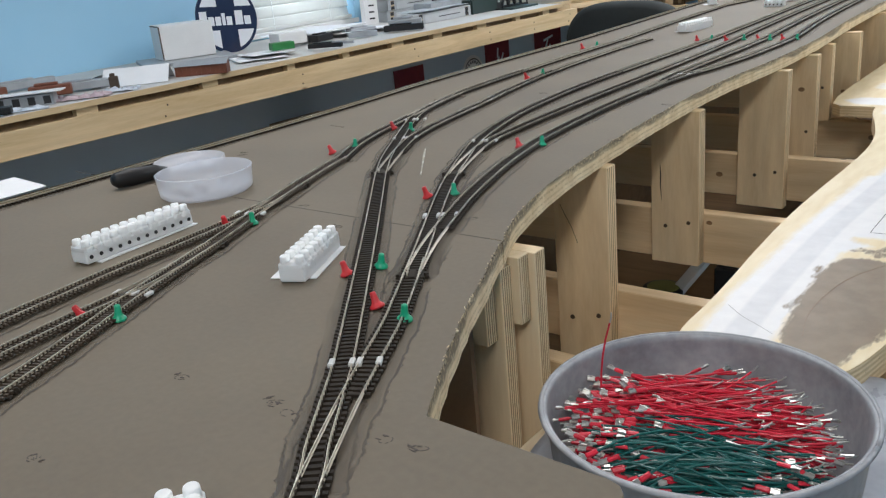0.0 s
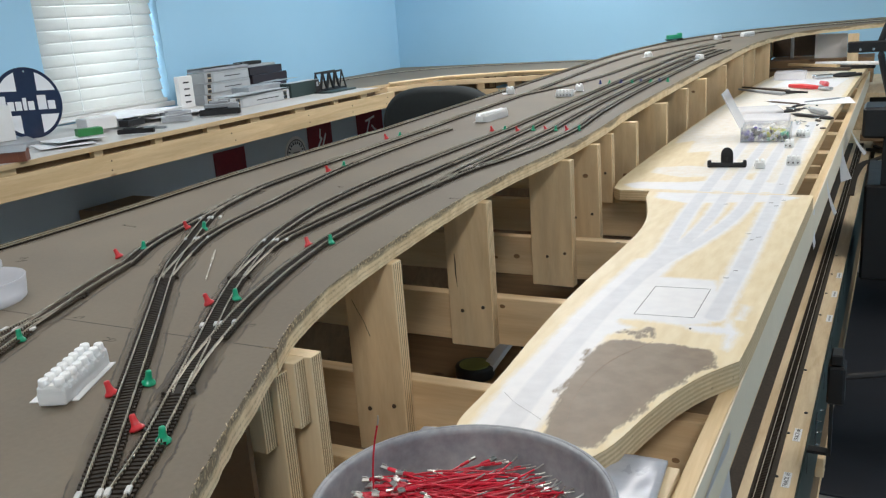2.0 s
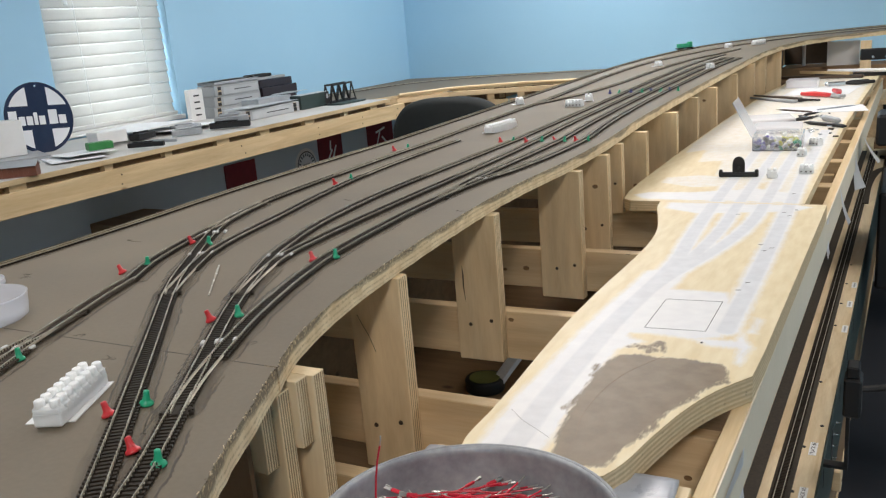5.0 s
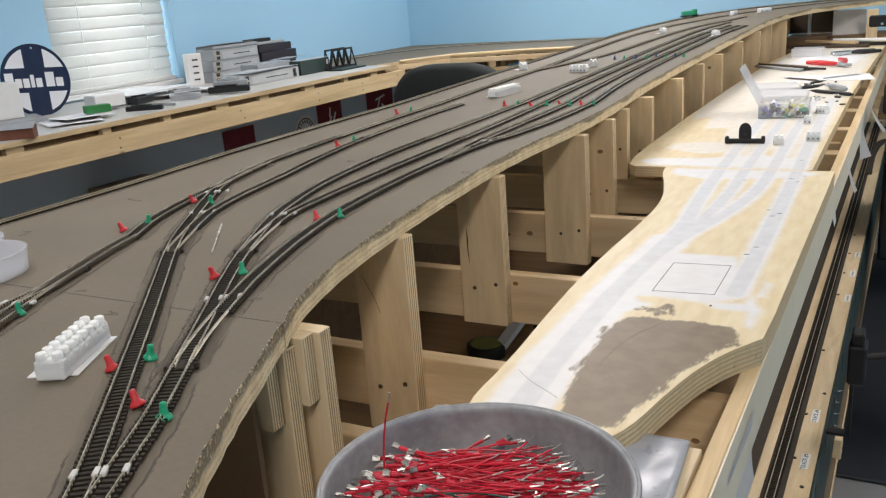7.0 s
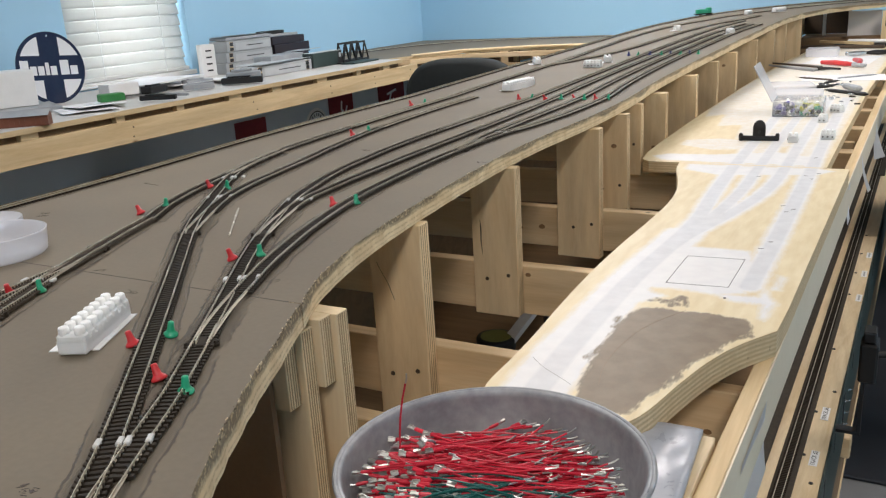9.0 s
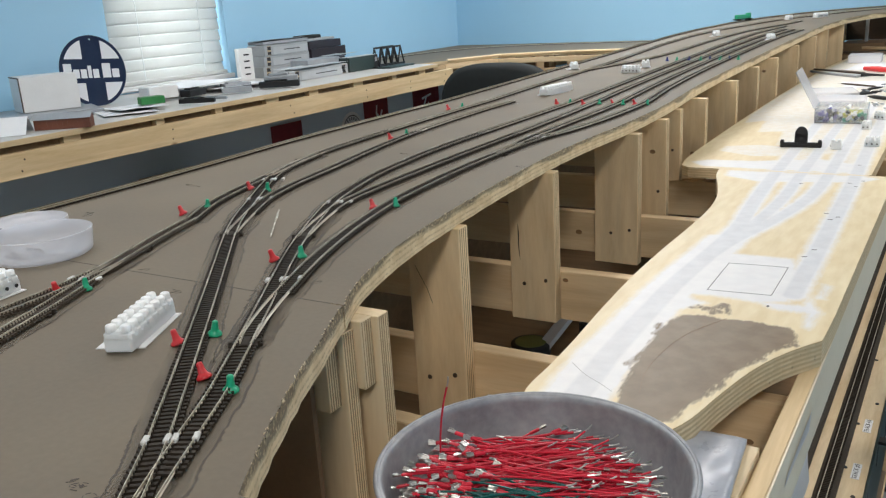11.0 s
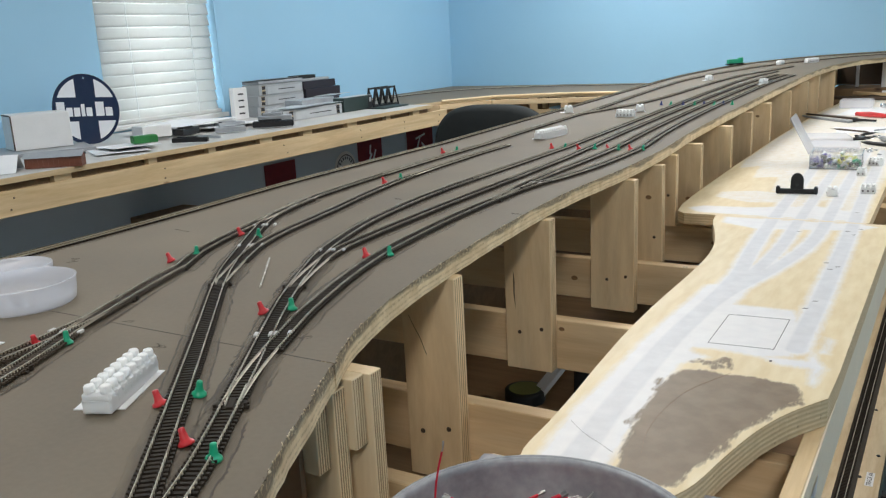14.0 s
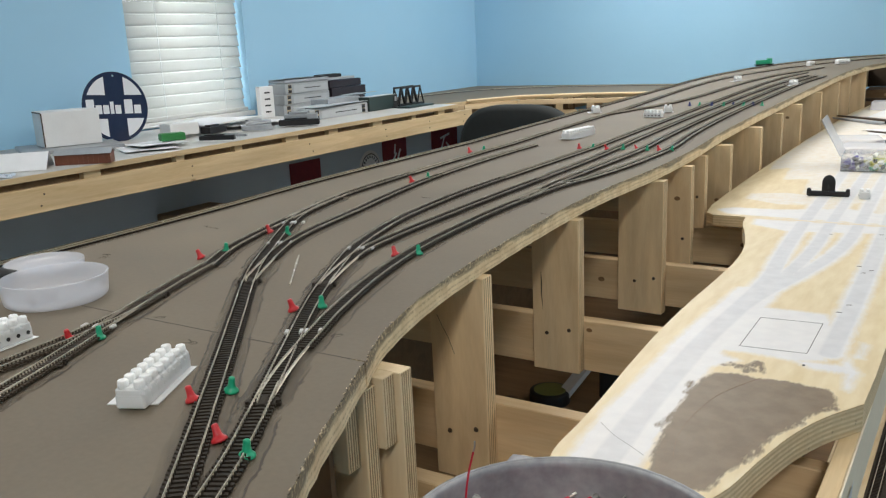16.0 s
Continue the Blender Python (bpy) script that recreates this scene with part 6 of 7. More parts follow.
for s in (-1, 1):
    part("handle", tube([(s * 0.004, 0.0, 0.008), (s * 0.02, 0.04, 0.008), (s * 0.018, 0.10, 0.008)], [0.004, 0.007, 0.006], 8), M["black"], ct)
part("head", box(-0.010, 0.010, -0.065, 0.004, 0.002, 0.016, 0.003), M["steel"], ct, "bright steel jaws")
for k, (x, y, a, L, mt) in enumerate(((-0.16, 3.71, 78, 0.30, "dark_wood"), (-0.06, 3.76, 84, 0.26, "black"))):
    solo("lath", box(-0.011, 0.011, -L / 2, L / 2, 0, 0.012, 0.002), M[mt], "dark wooden lath at the end of the table", "lath", "laths", m=pose(x, y, ZT + 0.0008, 0, 0, a))
solo("offcut", box(-0.010, 0.010, -0.12, 0.12, 0, 0.010, 0.001), M["pine_y"], "pine offcut leaning on the laths", "offcut", m=pose(-0.15, 3.76, ZT + 0.0132, 0, 0, 52))
solo("paper_roll", tube([(0, -0.12, 0.008), (0, 0.12, 0.008)], 0.0075, 14), M["paper"], "rolled white paper at the end of the table", "paper", m=pose(-0.03, 3.76, ZT + 0.0132, 0, 0, 72))
for k in range(20):
    x, y = rs.gauss(-0.050, 0.028) - 0.03 * (k % 2), rs.gauss(2.28, 0.04) + 0.26 * (k % 2)
    s = rs.uniform(0.003, 0.009)
    solo("offcut_bit", box(-s, s, -s * 0.5, s * 0.5, 0, s * 0.5, s * 0.12), M[rs.choice(("black", "box_grey", "dark_wood", "steel"))], "small dark offcut among the tools", "offcut", "bits among the tools", m=pose(x, y, ZT + 0.0008, 0, 0, rs.uniform(0, 180)))

# ---- spacers between table and rail, papers hung on the rail ----
for y in (1.742, 2.003, 2.262, 2.479, 2.682, 2.95, 3.25):
    solo("cross_block", box(-0.110, -0.0067, y, y + 0.040, 0.884, 0.9732, 0.0010), M["pine_x"], "pine block bridging table and rail", "block", "cross blocks", m=SKEW)


def paper_tag(a, b, c, d):
    """A limp slip of paper with the given corners, sagging a little between them."""
    a, b, c, d = (Vector(p) for p in (a, b, c, d))
    bm, n = bmesh.new(), 7
    out = ((b - a).cross(d - a)).normalized()
    grid = []
    for i in range(n):
        u = i / (n - 1)
        grid.append([bm.verts.new(a.lerp(b, v).lerp(d.lerp(c, v), u) + out * 0.003 * math.sin(math.pi * u) * (1 - 0.3 * v)) for v in (0.0, 0.5, 1.0)])
    for g0, g1 in zip(grid, grid[1:]):
        for k in (0, 1):
            bm.faces.new((g0[k], g0[k + 1], g1[k + 1], g1[k]))
    bmesh.ops.solidify(bm, geom=bm.faces[:], thickness=0.0004)
    return solo("paper_tag", bm, M["paper"], "white paper tag taped to the rail", "paper", "paper tags")


paper_tag((0.0325, 2.550, 0.945), (0.0325, 2.585, 0.938), (0.074, 2.620, 0.868), (0.068, 2.590, 0.866))
paper_tag((0.0285, 2.205, 0.962), (0.0285, 2.245, 0.940), (0.051, 2.265, 0.868), (0.0300, 2.200, 0.872))
paper_tag((0.0237, 1.745, 0.968), (0.0237, 1.757, 0.966), (0.041, 1.808, 0.893), (0.037, 1.795, 0.890))
paper_tag((0.0203, 1.490, 0.972), (0.0206, 1.520, 0.970), (0.0225, 1.540, 0.905), (0.0215, 1.515, 0.900))
paper_tag((0.0098, 0.640, 0.955), (0.0112, 0.745, 0.957), (0.0125, 0.750, 0.890), (0.0110, 0.645, 0.885))

# ---- lower staging deck ----
LZ = 0.650
ld_ = thing("staging_deck", "lower plywood staging deck with a dark green fascia", "layout deck")
ld_.matrix_basis = SKEW
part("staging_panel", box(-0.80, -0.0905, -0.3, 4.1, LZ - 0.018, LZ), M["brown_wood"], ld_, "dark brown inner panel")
part("staging_panel", box(-0.090, 0.0268, 0.25, 4.1, LZ - 0.018, LZ), M["ply_face"], ld_, "pale plywood outer strip")
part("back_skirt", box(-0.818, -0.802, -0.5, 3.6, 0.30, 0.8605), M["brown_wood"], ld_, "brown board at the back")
part("staging_fascia", box(0.0272, 0.0305, 0.25, 3.445, 0.510, LZ + 0.002, 0.0006), M["dark_green"], ld_, "dark green fascia board")
part("staging_fascia", box(0.0272, 0.90, 3.4455, 3.449, 0.510, LZ + 0.002, 0.0006), M["dark_green"], ld_, "dark green fascia return")
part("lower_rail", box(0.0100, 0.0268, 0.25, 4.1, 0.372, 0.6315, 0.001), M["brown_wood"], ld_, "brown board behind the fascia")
part("rail_edge", box(0.0100, 0.0290, 0.25, 4.1, 0.360, 0.3715, 0.001), M["pine_y"], ld_, "pale lower edge")
part("bracket", box(0.0272, 0.0420, 1.545, 1.585, 0.470, 0.5095, 0.002), M["pine_x"], ld_, "small pine block")
for y in (1.553, 1.577):
    part("screw_head", cyl(0.0030, 0.0026, 0, 0.001, 10), M["ink"], ld_).matrix_basis = pose(0.0425, y, 0.49, 0, 90, 0)
for y in (1.173, 1.309, 1.62, 1.80, 1.98, 2.16, 2.34):
    part("slot", box(0.0305, 0.0309, y - 0.004, y + 0.004, 0.610, 0.640), M["ink"], ld_, "narrow dark slot in the fascia")
part("switch_plate", box(0.0305, 0.0315, 1.452, 1.474, 0.575, 0.632, 0.0004), M["ink"], ld_, "black switch plate")
for cx, hwid in ((-0.0160, 0.0135), (-0.0535, 0.0100)):
    part("cork_bed", box(cx - hwid, cx + hwid, 0.25, 4.1, LZ, LZ + 0.003, 0.001), M["cork"], ld_, "dark cork track bed")
deck_fn = lambda y: LZ + 0.003
for cx in (-0.0170,):
    stg, _ = track("staging_track", [(cx, 0.3), (cx, 1.5), (cx, 2.6), (cx, 4.05)], "straight track on dark cork on the lower deck", near=False, group="tracks on the lower deck", bed=False)
    stg.matrix_basis = SKEW
deck_fn = deck_z


def text_mesh(body, size):
    cu = bpy.data.curves.new("lettering", "FONT")
    cu.body, cu.size, cu.extrude, cu.align_x, cu.align_y = body, size, 0.00005, "CENTER", "CENTER"
    ob = bpy.data.objects.new("lettering", cu)
    scene.collection.objects.link(ob)
    me = bpy.data.meshes.new_from_object(ob.evaluated_get(bpy.context.evaluated_depsgraph_get()))
    bpy.data.objects.remove(ob)
    me.materials.clear()
    me.materials.append(M["ink"])
    return me


for body, y, x in (("TRACK #6", 1.346, 0.0125), ("TRACK #5", 1.207, 0.0125), ("", 1.882, 0.0195), ("", 2.042, 0.0185), ("", 2.184, 0.0195)):
    lb = thing("track_label", "white paper label lettered in black on the lower deck", "label", "track labels", at=(x, y, LZ + 0.0003), turn=0)
    lb.matrix_basis = SKEW @ lb.matrix_basis
    part("slip", box(-0.0055, 0.0055, -0.021, 0.021, 0, 0.0004), M["paper"], lb)
    if body:
        part("lettering", text_mesh(body, 0.0088), None, lb, "black lettering").matrix_basis = pose(0, 0, 0.0006, 0, 0, 90)
    else:
        part("print_bar", box(-0.0018, 0.0018, -0.015, 0.015, 0.0004, 0.0006), M["box_grey"], lb, "grey bar of small print")
for x, y in ((-0.0015, 1.212), (-0.001, 1.348), (0.0173, 1.427), (0.016, 1.141), (0.0, 1.60), (0.0005, 1.898), (0.0015, 2.043), (0.0025, 2.191), (0.0025, 2.351)):
    solo("screw_head", cyl(0.0030, 0.0026, 0, 0.0012, 10), M["ink"], "dark screw head in the lower deck", "screw", "screws in the lower deck", m=SKEW @ pose(x, y, LZ + 0.0001))
sb = thing("control_box", "black plastic control box on the lower fascia with a cable", "control box", at=(0.0535, 1.30, 0.767))
sb.matrix_basis = SKEW @ sb.matrix_basis
part("housing", box(0, 0.023, -0.02, 0.02, -0.028, 0.030, 0.003), M["black"], sb)
part("cap", box(0.003, 0.019, -0.016, 0.016, 0.0305, 0.047, 0.002), M["black"], sb)
part("bracket", box(0.004, 0.009, -0.008, 0.008, -0.110, -0.0285), M["black"], sb)
part("foot", box(-0.0225, 0.009, -0.008, 0.008, -0.115, -0.1105), M["black"], sb)
part("cable", tube([(0.022, 0, 0.010), (0.06, 0.01, 0.014), (0.14, 0.03, 0.03), (0.30, 0.05, 0.02)], 0.005, 8), M["black"], sb, "black cable")
for y, z in ((1.459, 0.602), (1.466, 0.619), (1.524, 0.612), (1.460, 0.580)):
    t = thing("toggle_switch", "small chrome toggle switch on the green fascia", "switch", "toggle switches", at=(0.0316, y, z))
    t.matrix_basis = SKEW @ t.matrix_basis
    part("bushing", cyl(0.0024, 0.0024, 0, 0.002, 12), M["steel"], t).matrix_basis = pose(0, 0, 0, 0, 90, 0)
    part("lever", tube([(0.002, 0, 0), (0.007, 0.001, 0.002)], [0.0008, 0.0012], 8), M["steel"], t)
tr = thing("tape_roll", "dark tape roll with an olive-green core on the lower deck", "tape roll", at=(-0.548, 1.393, LZ + 0.001))
part("roll", lathe([(0.024, 0.0), (0.036, 0.0005), (0.037, 0.003), (0.037, 0.020), (0.036, 0.0225), (0.024, 0.023)], 32), M["black"], tr, smooth=True)
part("core", lathe([(0.017, 0.0), (0.0238, 0.0), (0.0238, 0.021), (0.017, 0.021)], 32), M["olive"], tr, "olive-green core")
part("disc", cyl(0.029, 0.029, 0.0231, 0.0242, 28), M["olive"], tr, "olive label disc")
solo("black_block", box(-0.045, 0.045, -0.022, 0.022, 0, 0.055, 0.004), M["black"], "black plastic block on the lower deck", "block", m=pose(-0.432, 1.47, LZ + 0.0005, 0, 0, 8))
ch_a, ch_b = Vector((-0.529, 1.392, LZ + 0.012)), Vector((-0.484, 1.462, LZ + 0.085))
bm = box(-0.012, 0.012, -0.0015, 0.0015, 0, (ch_b - ch_a).length)
for sx in (-1, 1):
    box(sx * 0.0120 - 0.0012, sx * 0.0120 + 0.0012, -0.0075, 0.0015, 0, (ch_b - ch_a).length, bm=bm)
solo("steel_channel", bm, M["grey_paint"], "bright steel channel leaning inside the benchwork", "metal channel", m=Matrix.Translation(ch_a) @ (ch_b - ch_a).to_track_quat("Z", "Y").to_matrix().to_4x4())

# dark block added to cover the lit wall, so this gap stays dark
solo("low_cupboard", box(0.06, 1.00, 4.20, 4.55, 0.0125, 0.625, 0.004), M["dark_wood"], "dark block added under the far end of the lower deck to darken the view", "cupboard")

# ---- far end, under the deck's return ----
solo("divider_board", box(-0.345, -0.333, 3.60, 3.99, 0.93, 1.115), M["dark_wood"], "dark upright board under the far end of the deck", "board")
fc = thing("end_cabinet", "dark open cabinet under the far end of the deck", "cabinet", at=(0, 4.0, 0))
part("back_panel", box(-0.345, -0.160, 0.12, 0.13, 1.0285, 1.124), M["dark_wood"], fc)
part("side_panel", box(-0.350, -0.340, 0.0, 0.13, 1.0285, 1.124), M["pine_z"], fc)
part("post", box(-0.258, -0.246, 0.0, 0.016, 1.0285, 1.124, 0.001), M["white_paint"], fc, "white post")
part("white_panel", box(-0.160, -0.040, -0.045, -0.039, 1.0285, 1.124), M["white_paint"], fc, "white panel")
part("end_post", box(-0.036, 0.004, -0.112, -0.094, 0.93, 1.124, 0.001), M["pine_z"], fc, "pine post")
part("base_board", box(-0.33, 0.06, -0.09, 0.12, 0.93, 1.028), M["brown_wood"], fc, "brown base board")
# widened end of the lower deck, and the shelf behind it
part("staging_panel", box(0.0455, 0.90, 3.45, 4.50, LZ - 0.018, LZ - 0.0005), M["ply_face"], ld_, "wide plywood end of the lower deck")
part("staging_panel", box(-0.0895, 0.0450, 4.1005, 4.50, LZ - 0.018, LZ - 0.0005), M["ply_face"], ld_, "plywood end strip")
part("end_board", box(-0.80, 0.90, 4.505, 4.52, LZ - 0.018, 0.8815), M["ply_face"], ld_, "pale plywood end board")
part("edge_batten", box(0.03, 0.95, 4.12, 4.14, LZ, LZ + 0.022, 0.001), M["pine_x"], ld_, "pine batten")
solo("side_shelf", box(0.045, 0.95, 3.80, 4.585, 0.882, 0.900, 0.001), M["ply_face"], "pale plywood side shelf in the far corner", "shelf")
for px in (0.06, 0.90):
    solo("shelf_post", box(px - 0.015, px + 0.015, 4.30, 4.33, LZ - 0.0003, 0.8818, 0.001), M["pine_z"], "pine post under the side shelf", "post", "shelf posts")
cb = spline([(0.026, 3.05), (0.028, 3.36), (0.050, 3.61), (0.092, 3.71), (0.145, 3.83), (0.24, 3.95)], 0.02)
solo("cork_branch", slab([tuple(p) for p in side(cb, 0.013)] + [tuple(p) for p in side(cb, -0.013)[::-1]], LZ + 0.0035, LZ + 0.0062), M["cork"], "dark cork track bed curving off on the lower deck", "track bed")
solo("brown_shelf", box(0.030, 0.90, 3.80, 4.28, 0.710, 0.736, 0.001), M["brown_wood"], "brown wooden shelf in the far corner", "shelf")
# black block added for the shade in the cavity under the side shelf
solo("black_cabinet", box(0.055, 0.90, 3.86, 4.27, 0.7365, 0.8815, 0.003), M["black"], "black block that draws the shaded cavity between two shelves", "cabinet")
for x, y, a, L in ((0.10, 3.95, 20, 0.05), (0.13, 3.50, 70, 0.06), (0.085, 3.90, 50, 0.04)):
    solo("wood_scrap", box(-0.008, 0.008, -L, L, 0, 0.012, 0.002), M["dark_wood"], "dark wood scrap on the lower deck", "scrap", "wood scraps", m=pose(x, y, LZ + 0.0002, 0, 0, a))
st = thing("equipment_stand", "black steel stand with a curved arm and a hung case", "stand", at=(0, 2.3, 0))
part("curved_arm", tube([(0.20, 0.02, 1.262), (0.16, 0.02, 1.262), (0.129, 0.02, 1.245), (0.106, 0.02, 1.217), (0.094, 0.02, 1.180), (0.096, 0.02, 1.150), (0.104, 0.02, 1.115), (0.124, 0.02, 1.035), (0.150, 0.02, 0.93)], 0.008, 10), M["black"], st, "curved black tube arm")
part("cross_bar", box(0.025, 0.34, 0.005, 0.011, 1.158, 1.184, 0.003), M["black"], st)
for bx in (0.052, 0.080):
    part("bolt", cyl(0.003, 0.003, 0, 0.002, 10), M["steel"], st).matrix_basis = pose(bx, 0.005, 1.165, 90, 0, 0)
part("hung_case", box(0.066, 0.30, 0.0, 0.12, 0.958, 1.031, 0.006), M["black"], st, "black case")
part("post", box(0.112, 0.128, 0.022, 0.038, 0.842, 0.9575, 0.002), M["black"], st)
part("cabinet", box(0.078, 0.46, 0.02, 0.36, 0.60, 0.842, 0.006), M["black"], st, "black lower case")
part("leg", box(0.38, 0.42, 0.15, 0.19, 0.04, 0.5995, 0.003), M["black"], st)
part("base", box(0.25, 0.55, 0.0, 0.40, 0.0, 0.0395, 0.006), M["black"], st)

# ---- things on the workbench ----
M["plum"] = mat("black_plum_card", (0.016, 0.011, 0.016), (0.030, 0.021, 0.028), 0.35, scale=20, fine=300, bump=0.04)
M["tan_print"] = mat("tan_printed_card", (0.42, 0.33, 0.20), (0.50, 0.40, 0.26), 0.5, scale=60, fine=300, bump=0.03)
M["pale_print"] = mat("pale_printed_card", (0.40, 0.42, 0.43), (0.50, 0.52, 0.53), 0.35, scale=30, fine=300, bump=0.04)


def carton(name, x0, x1, y0, y1, z0, z1, material, label, group="", turn=0.0, bands=(), category="box", writing=False, lidm=None, marks=0):
    """A cardboard carton seen from the aisle: body, lid flap, printed squares, a paler panel and a bar for its small print."""
    cx, cy = (x0 + x1) / 2, (y0 + y1) / 2
    t = thing(name, label, category, group, at=(cx, cy, z0), turn=turn)
    a, b, c = (x1 - x0) / 2, (y1 - y0) / 2, z1 - z0
    part("body", box(-a, a, -b, b, 0, c, 0.0015), material, t)
    part("flap", box(-a + 0.002, a - 0.002, -b + 0.002, b - 0.002, c, c + 0.0012), lidm or material, t)
    for u in bands:
        yy = -b + u * 2 * b
        part("printed_strip", box(a, a + 0.0004, yy - 0.011, yy + 0.011, c * 0.06, c * 0.94), M["tan_print"], t, "tan printed strip")
        for za, zb in ((0.56, 0.90), (0.10, 0.40)):
            part("printed_square", box(a + 0.0004, a + 0.0009, yy - 0.010, yy + 0.010, c * za, c * zb), M["ink"], t, "black printed square")
    if writing:
        part("pale_panel", box(a, a + 0.0004, -b * 0.62, b * 0.94, c * 0.10, c * 0.80), M["pale_print"], t, "paler printed panel")
        part("print_bar", box(a + 0.0004, a + 0.0008, -b * 0.15, b * 0.60, c * 0.44, c * 0.52), M["ink"], t, "thin printed line")
    for k in range(marks):
        part("print_bar", box(a, a + 0.0005, -b * 0.35, b * 0.45, c * (0.16 + 0.62 * k / max(1, marks - 1)), c * (0.21 + 0.62 * k / max(1, marks - 1))), M["ink"], t, "short printed bar")
    return t


# round enamel sign, leaning on the wall
sg = thing("round_sign", "round navy and white enamel sign leaning behind a carton", "sign", at=(-2.290, 1.8725, BT + 0.0005))
SM = pose(0, 0, 0.109, 90, 0, 90) @ pose(0, 0, 0, 0, -9, 0) @ pose(0, 0, 0, -6, 0, -4) @ Matrix.Scale(1.105, 4)


def sign_piece(name, bm, material, label=""):
    part(name, bm, material, sg, label).matrix_basis = SM


RS = 0.101
sign_piece("plate", lathe([(0.001, -0.002), (RS - 0.001, -0.002), (RS, -0.0012), (RS, 0.0012), (RS - 0.001, 0.002), (0.001, 0.002)], 56), M["navy"])


def quadrant(sx, sy, r, gx, gy, z0, z1):
    a0, a1 = math.asin(gy / r), math.acos(gx / r)
    pts = [(gx, gy)] + [(r * math.cos(a0 + (a1 - a0) * k / 12), r * math.sin(a0 + (a1 - a0) * k / 12)) for k in range(13)]
    pts = [(sx * x, sy * y) for x, y in pts]
    return slab(pts if sx * sy > 0 else pts[::-1], z0, z1)


for sx in (-1, 1):
    for sy in (-1, 1):
        sign_piece("white_quarter", quadrant(sx, sy, RS - 0.010, 0.030, 0.034, 0.0021, 0.0026), M["enamel_white"], "white quarter field")
for x0, x1, h1 in ((-0.090, -0.066, 0.024), (-0.062, -0.044, 0.008), (-0.040, -0.022, 0.008), (-0.018, -0.007, 0.018), (-0.003, 0.015, 0.008), (0.026, 0.052, 0.024), (0.056, 0.078, 0.008)):
    sign_piece("white_bar", box(x0, x1, -0.020, h1 - 0.003, 0.0021, 0.0026, 0.0002), M["enamel_white"], "white bar of the emblem")
sign_piece("nail_hole", cyl(0.003, 0.003, 0.0021, 0.0025, 12, None, pose(0, RS - 0.012, 0)), M["steel"])

wbx = carton("white_carton", -0.055, 0.055, -0.083, 0.083, 0, 0.103, M["box_white"], "plain white cardboard carton on the workbench", category="carton")
wbx.matrix_basis = pose(-2.296, 1.694, BT + 0.012, 0, 0, -21)
part("tape_edge", box(0.0546, 0.0560, -0.0836, -0.0800, 0.002, 0.102), M["dark_wood"], wbx, "dark seam at the corner")
part("tape_edge", box(-0.054, 0.0545, -0.0838, -0.0826, 0.0995, 0.1032), M["dark_wood"], wbx, "dark seam along the lid")
solo("flat_folder", box(-0.12, 0.12, -0.14, 0.14, 0, 0.0105, 0.001), M["box_grey"], "grey folder under the white carton", "folder", m=pose(-2.28, 1.68, BT + 0.0003, 0, 0, -27))

hs = thing("model_house", "long brown-red model building with a grey roof", "model building", at=(-1.900, 1.462, BT + 0.0003), turn=-52)
part("wall_shell", box(-0.020, 0.020, -0.070, 0.070, 0, 0.026, 0.0006), M["house_red"], hs)
bm = bmesh.new()
for y in (-0.073, 0.073):
    for x, z in ((-0.024, 0.0262), (0.0, 0.040), (0.024, 0.0262), (0.0, 0.0363)):
        bm.verts.new((x, y, z))
bm.verts.ensure_lookup_table()
v = bm.verts
for q in ((0, 1, 5, 4), (1, 2, 6, 5), (2, 3, 7, 6), (3, 0, 4, 7), (0, 3, 2, 1), (4, 5, 6, 7)):
    bm.faces.new([v[i] for i in q])
bmesh.ops.recalc_face_normals(bm, faces=bm.faces[:])
part("roof", bm, M["box_grey"], hs, "grey pitched roof")
for y in (-0.0706, 0.0700):
    gb = bmesh.new()
    gv = [gb.verts.new((x, y + dy, z)) for dy in (0, 0.0006) for x, z in ((-0.0195, 0.0258), (0.0195, 0.0258), (0.0, 0.0358))]
    for q in ((0, 1, 2), (5, 4, 3), (0, 3, 4, 1), (1, 4, 5, 2), (2, 5, 3, 0)):
        gb.faces.new([gv[i] for i in q])
    bmesh.ops.recalc_face_normals(gb, faces=gb.faces[:])
    part("gable", gb, M["house_red"], hs)
for k in range(11):
    part("wall_rib", box(0.0200, 0.0207, -0.0635 + 0.0127 * k - 0.0012, -0.0635 + 0.0127 * k + 0.0012, 0.001, 0.0255), M["house_red"], hs)


def paper_curl(x, y, turn, w, L, lift, label, material=None, z=0.0):
    bm = bmesh.new()
    bmesh.ops.create_grid(bm, x_segments=8, y_segments=10, size=0.5, matrix=Matrix.Diagonal((w, L, 1, 1)))
    for vv in bm.verts:
        vv.co.z = 0.001 + lift * max(0.0, vv.co.x / w + 0.5) ** 2 + 0.002 * noise.noise(vv.co * 18 + Vector((x, y, 0)))
        vv.co.z = max(vv.co.z, 0.0008)
    ext = bmesh.ops.extrude_face_region(bm, geom=bm.faces[:])
    for g in ext["geom"]:
        if isinstance(g, bmesh.types.BMVert):
            g.co.z -= 0.0006
    bmesh.ops.recalc_face_normals(bm, faces=bm.faces[:])
    return solo("paper_sheet", bm, material or M["paper"], label, "paper", "papers on the workbench", m=pose(x, y, BT + 0.0006 + z, 0, 0, turn))


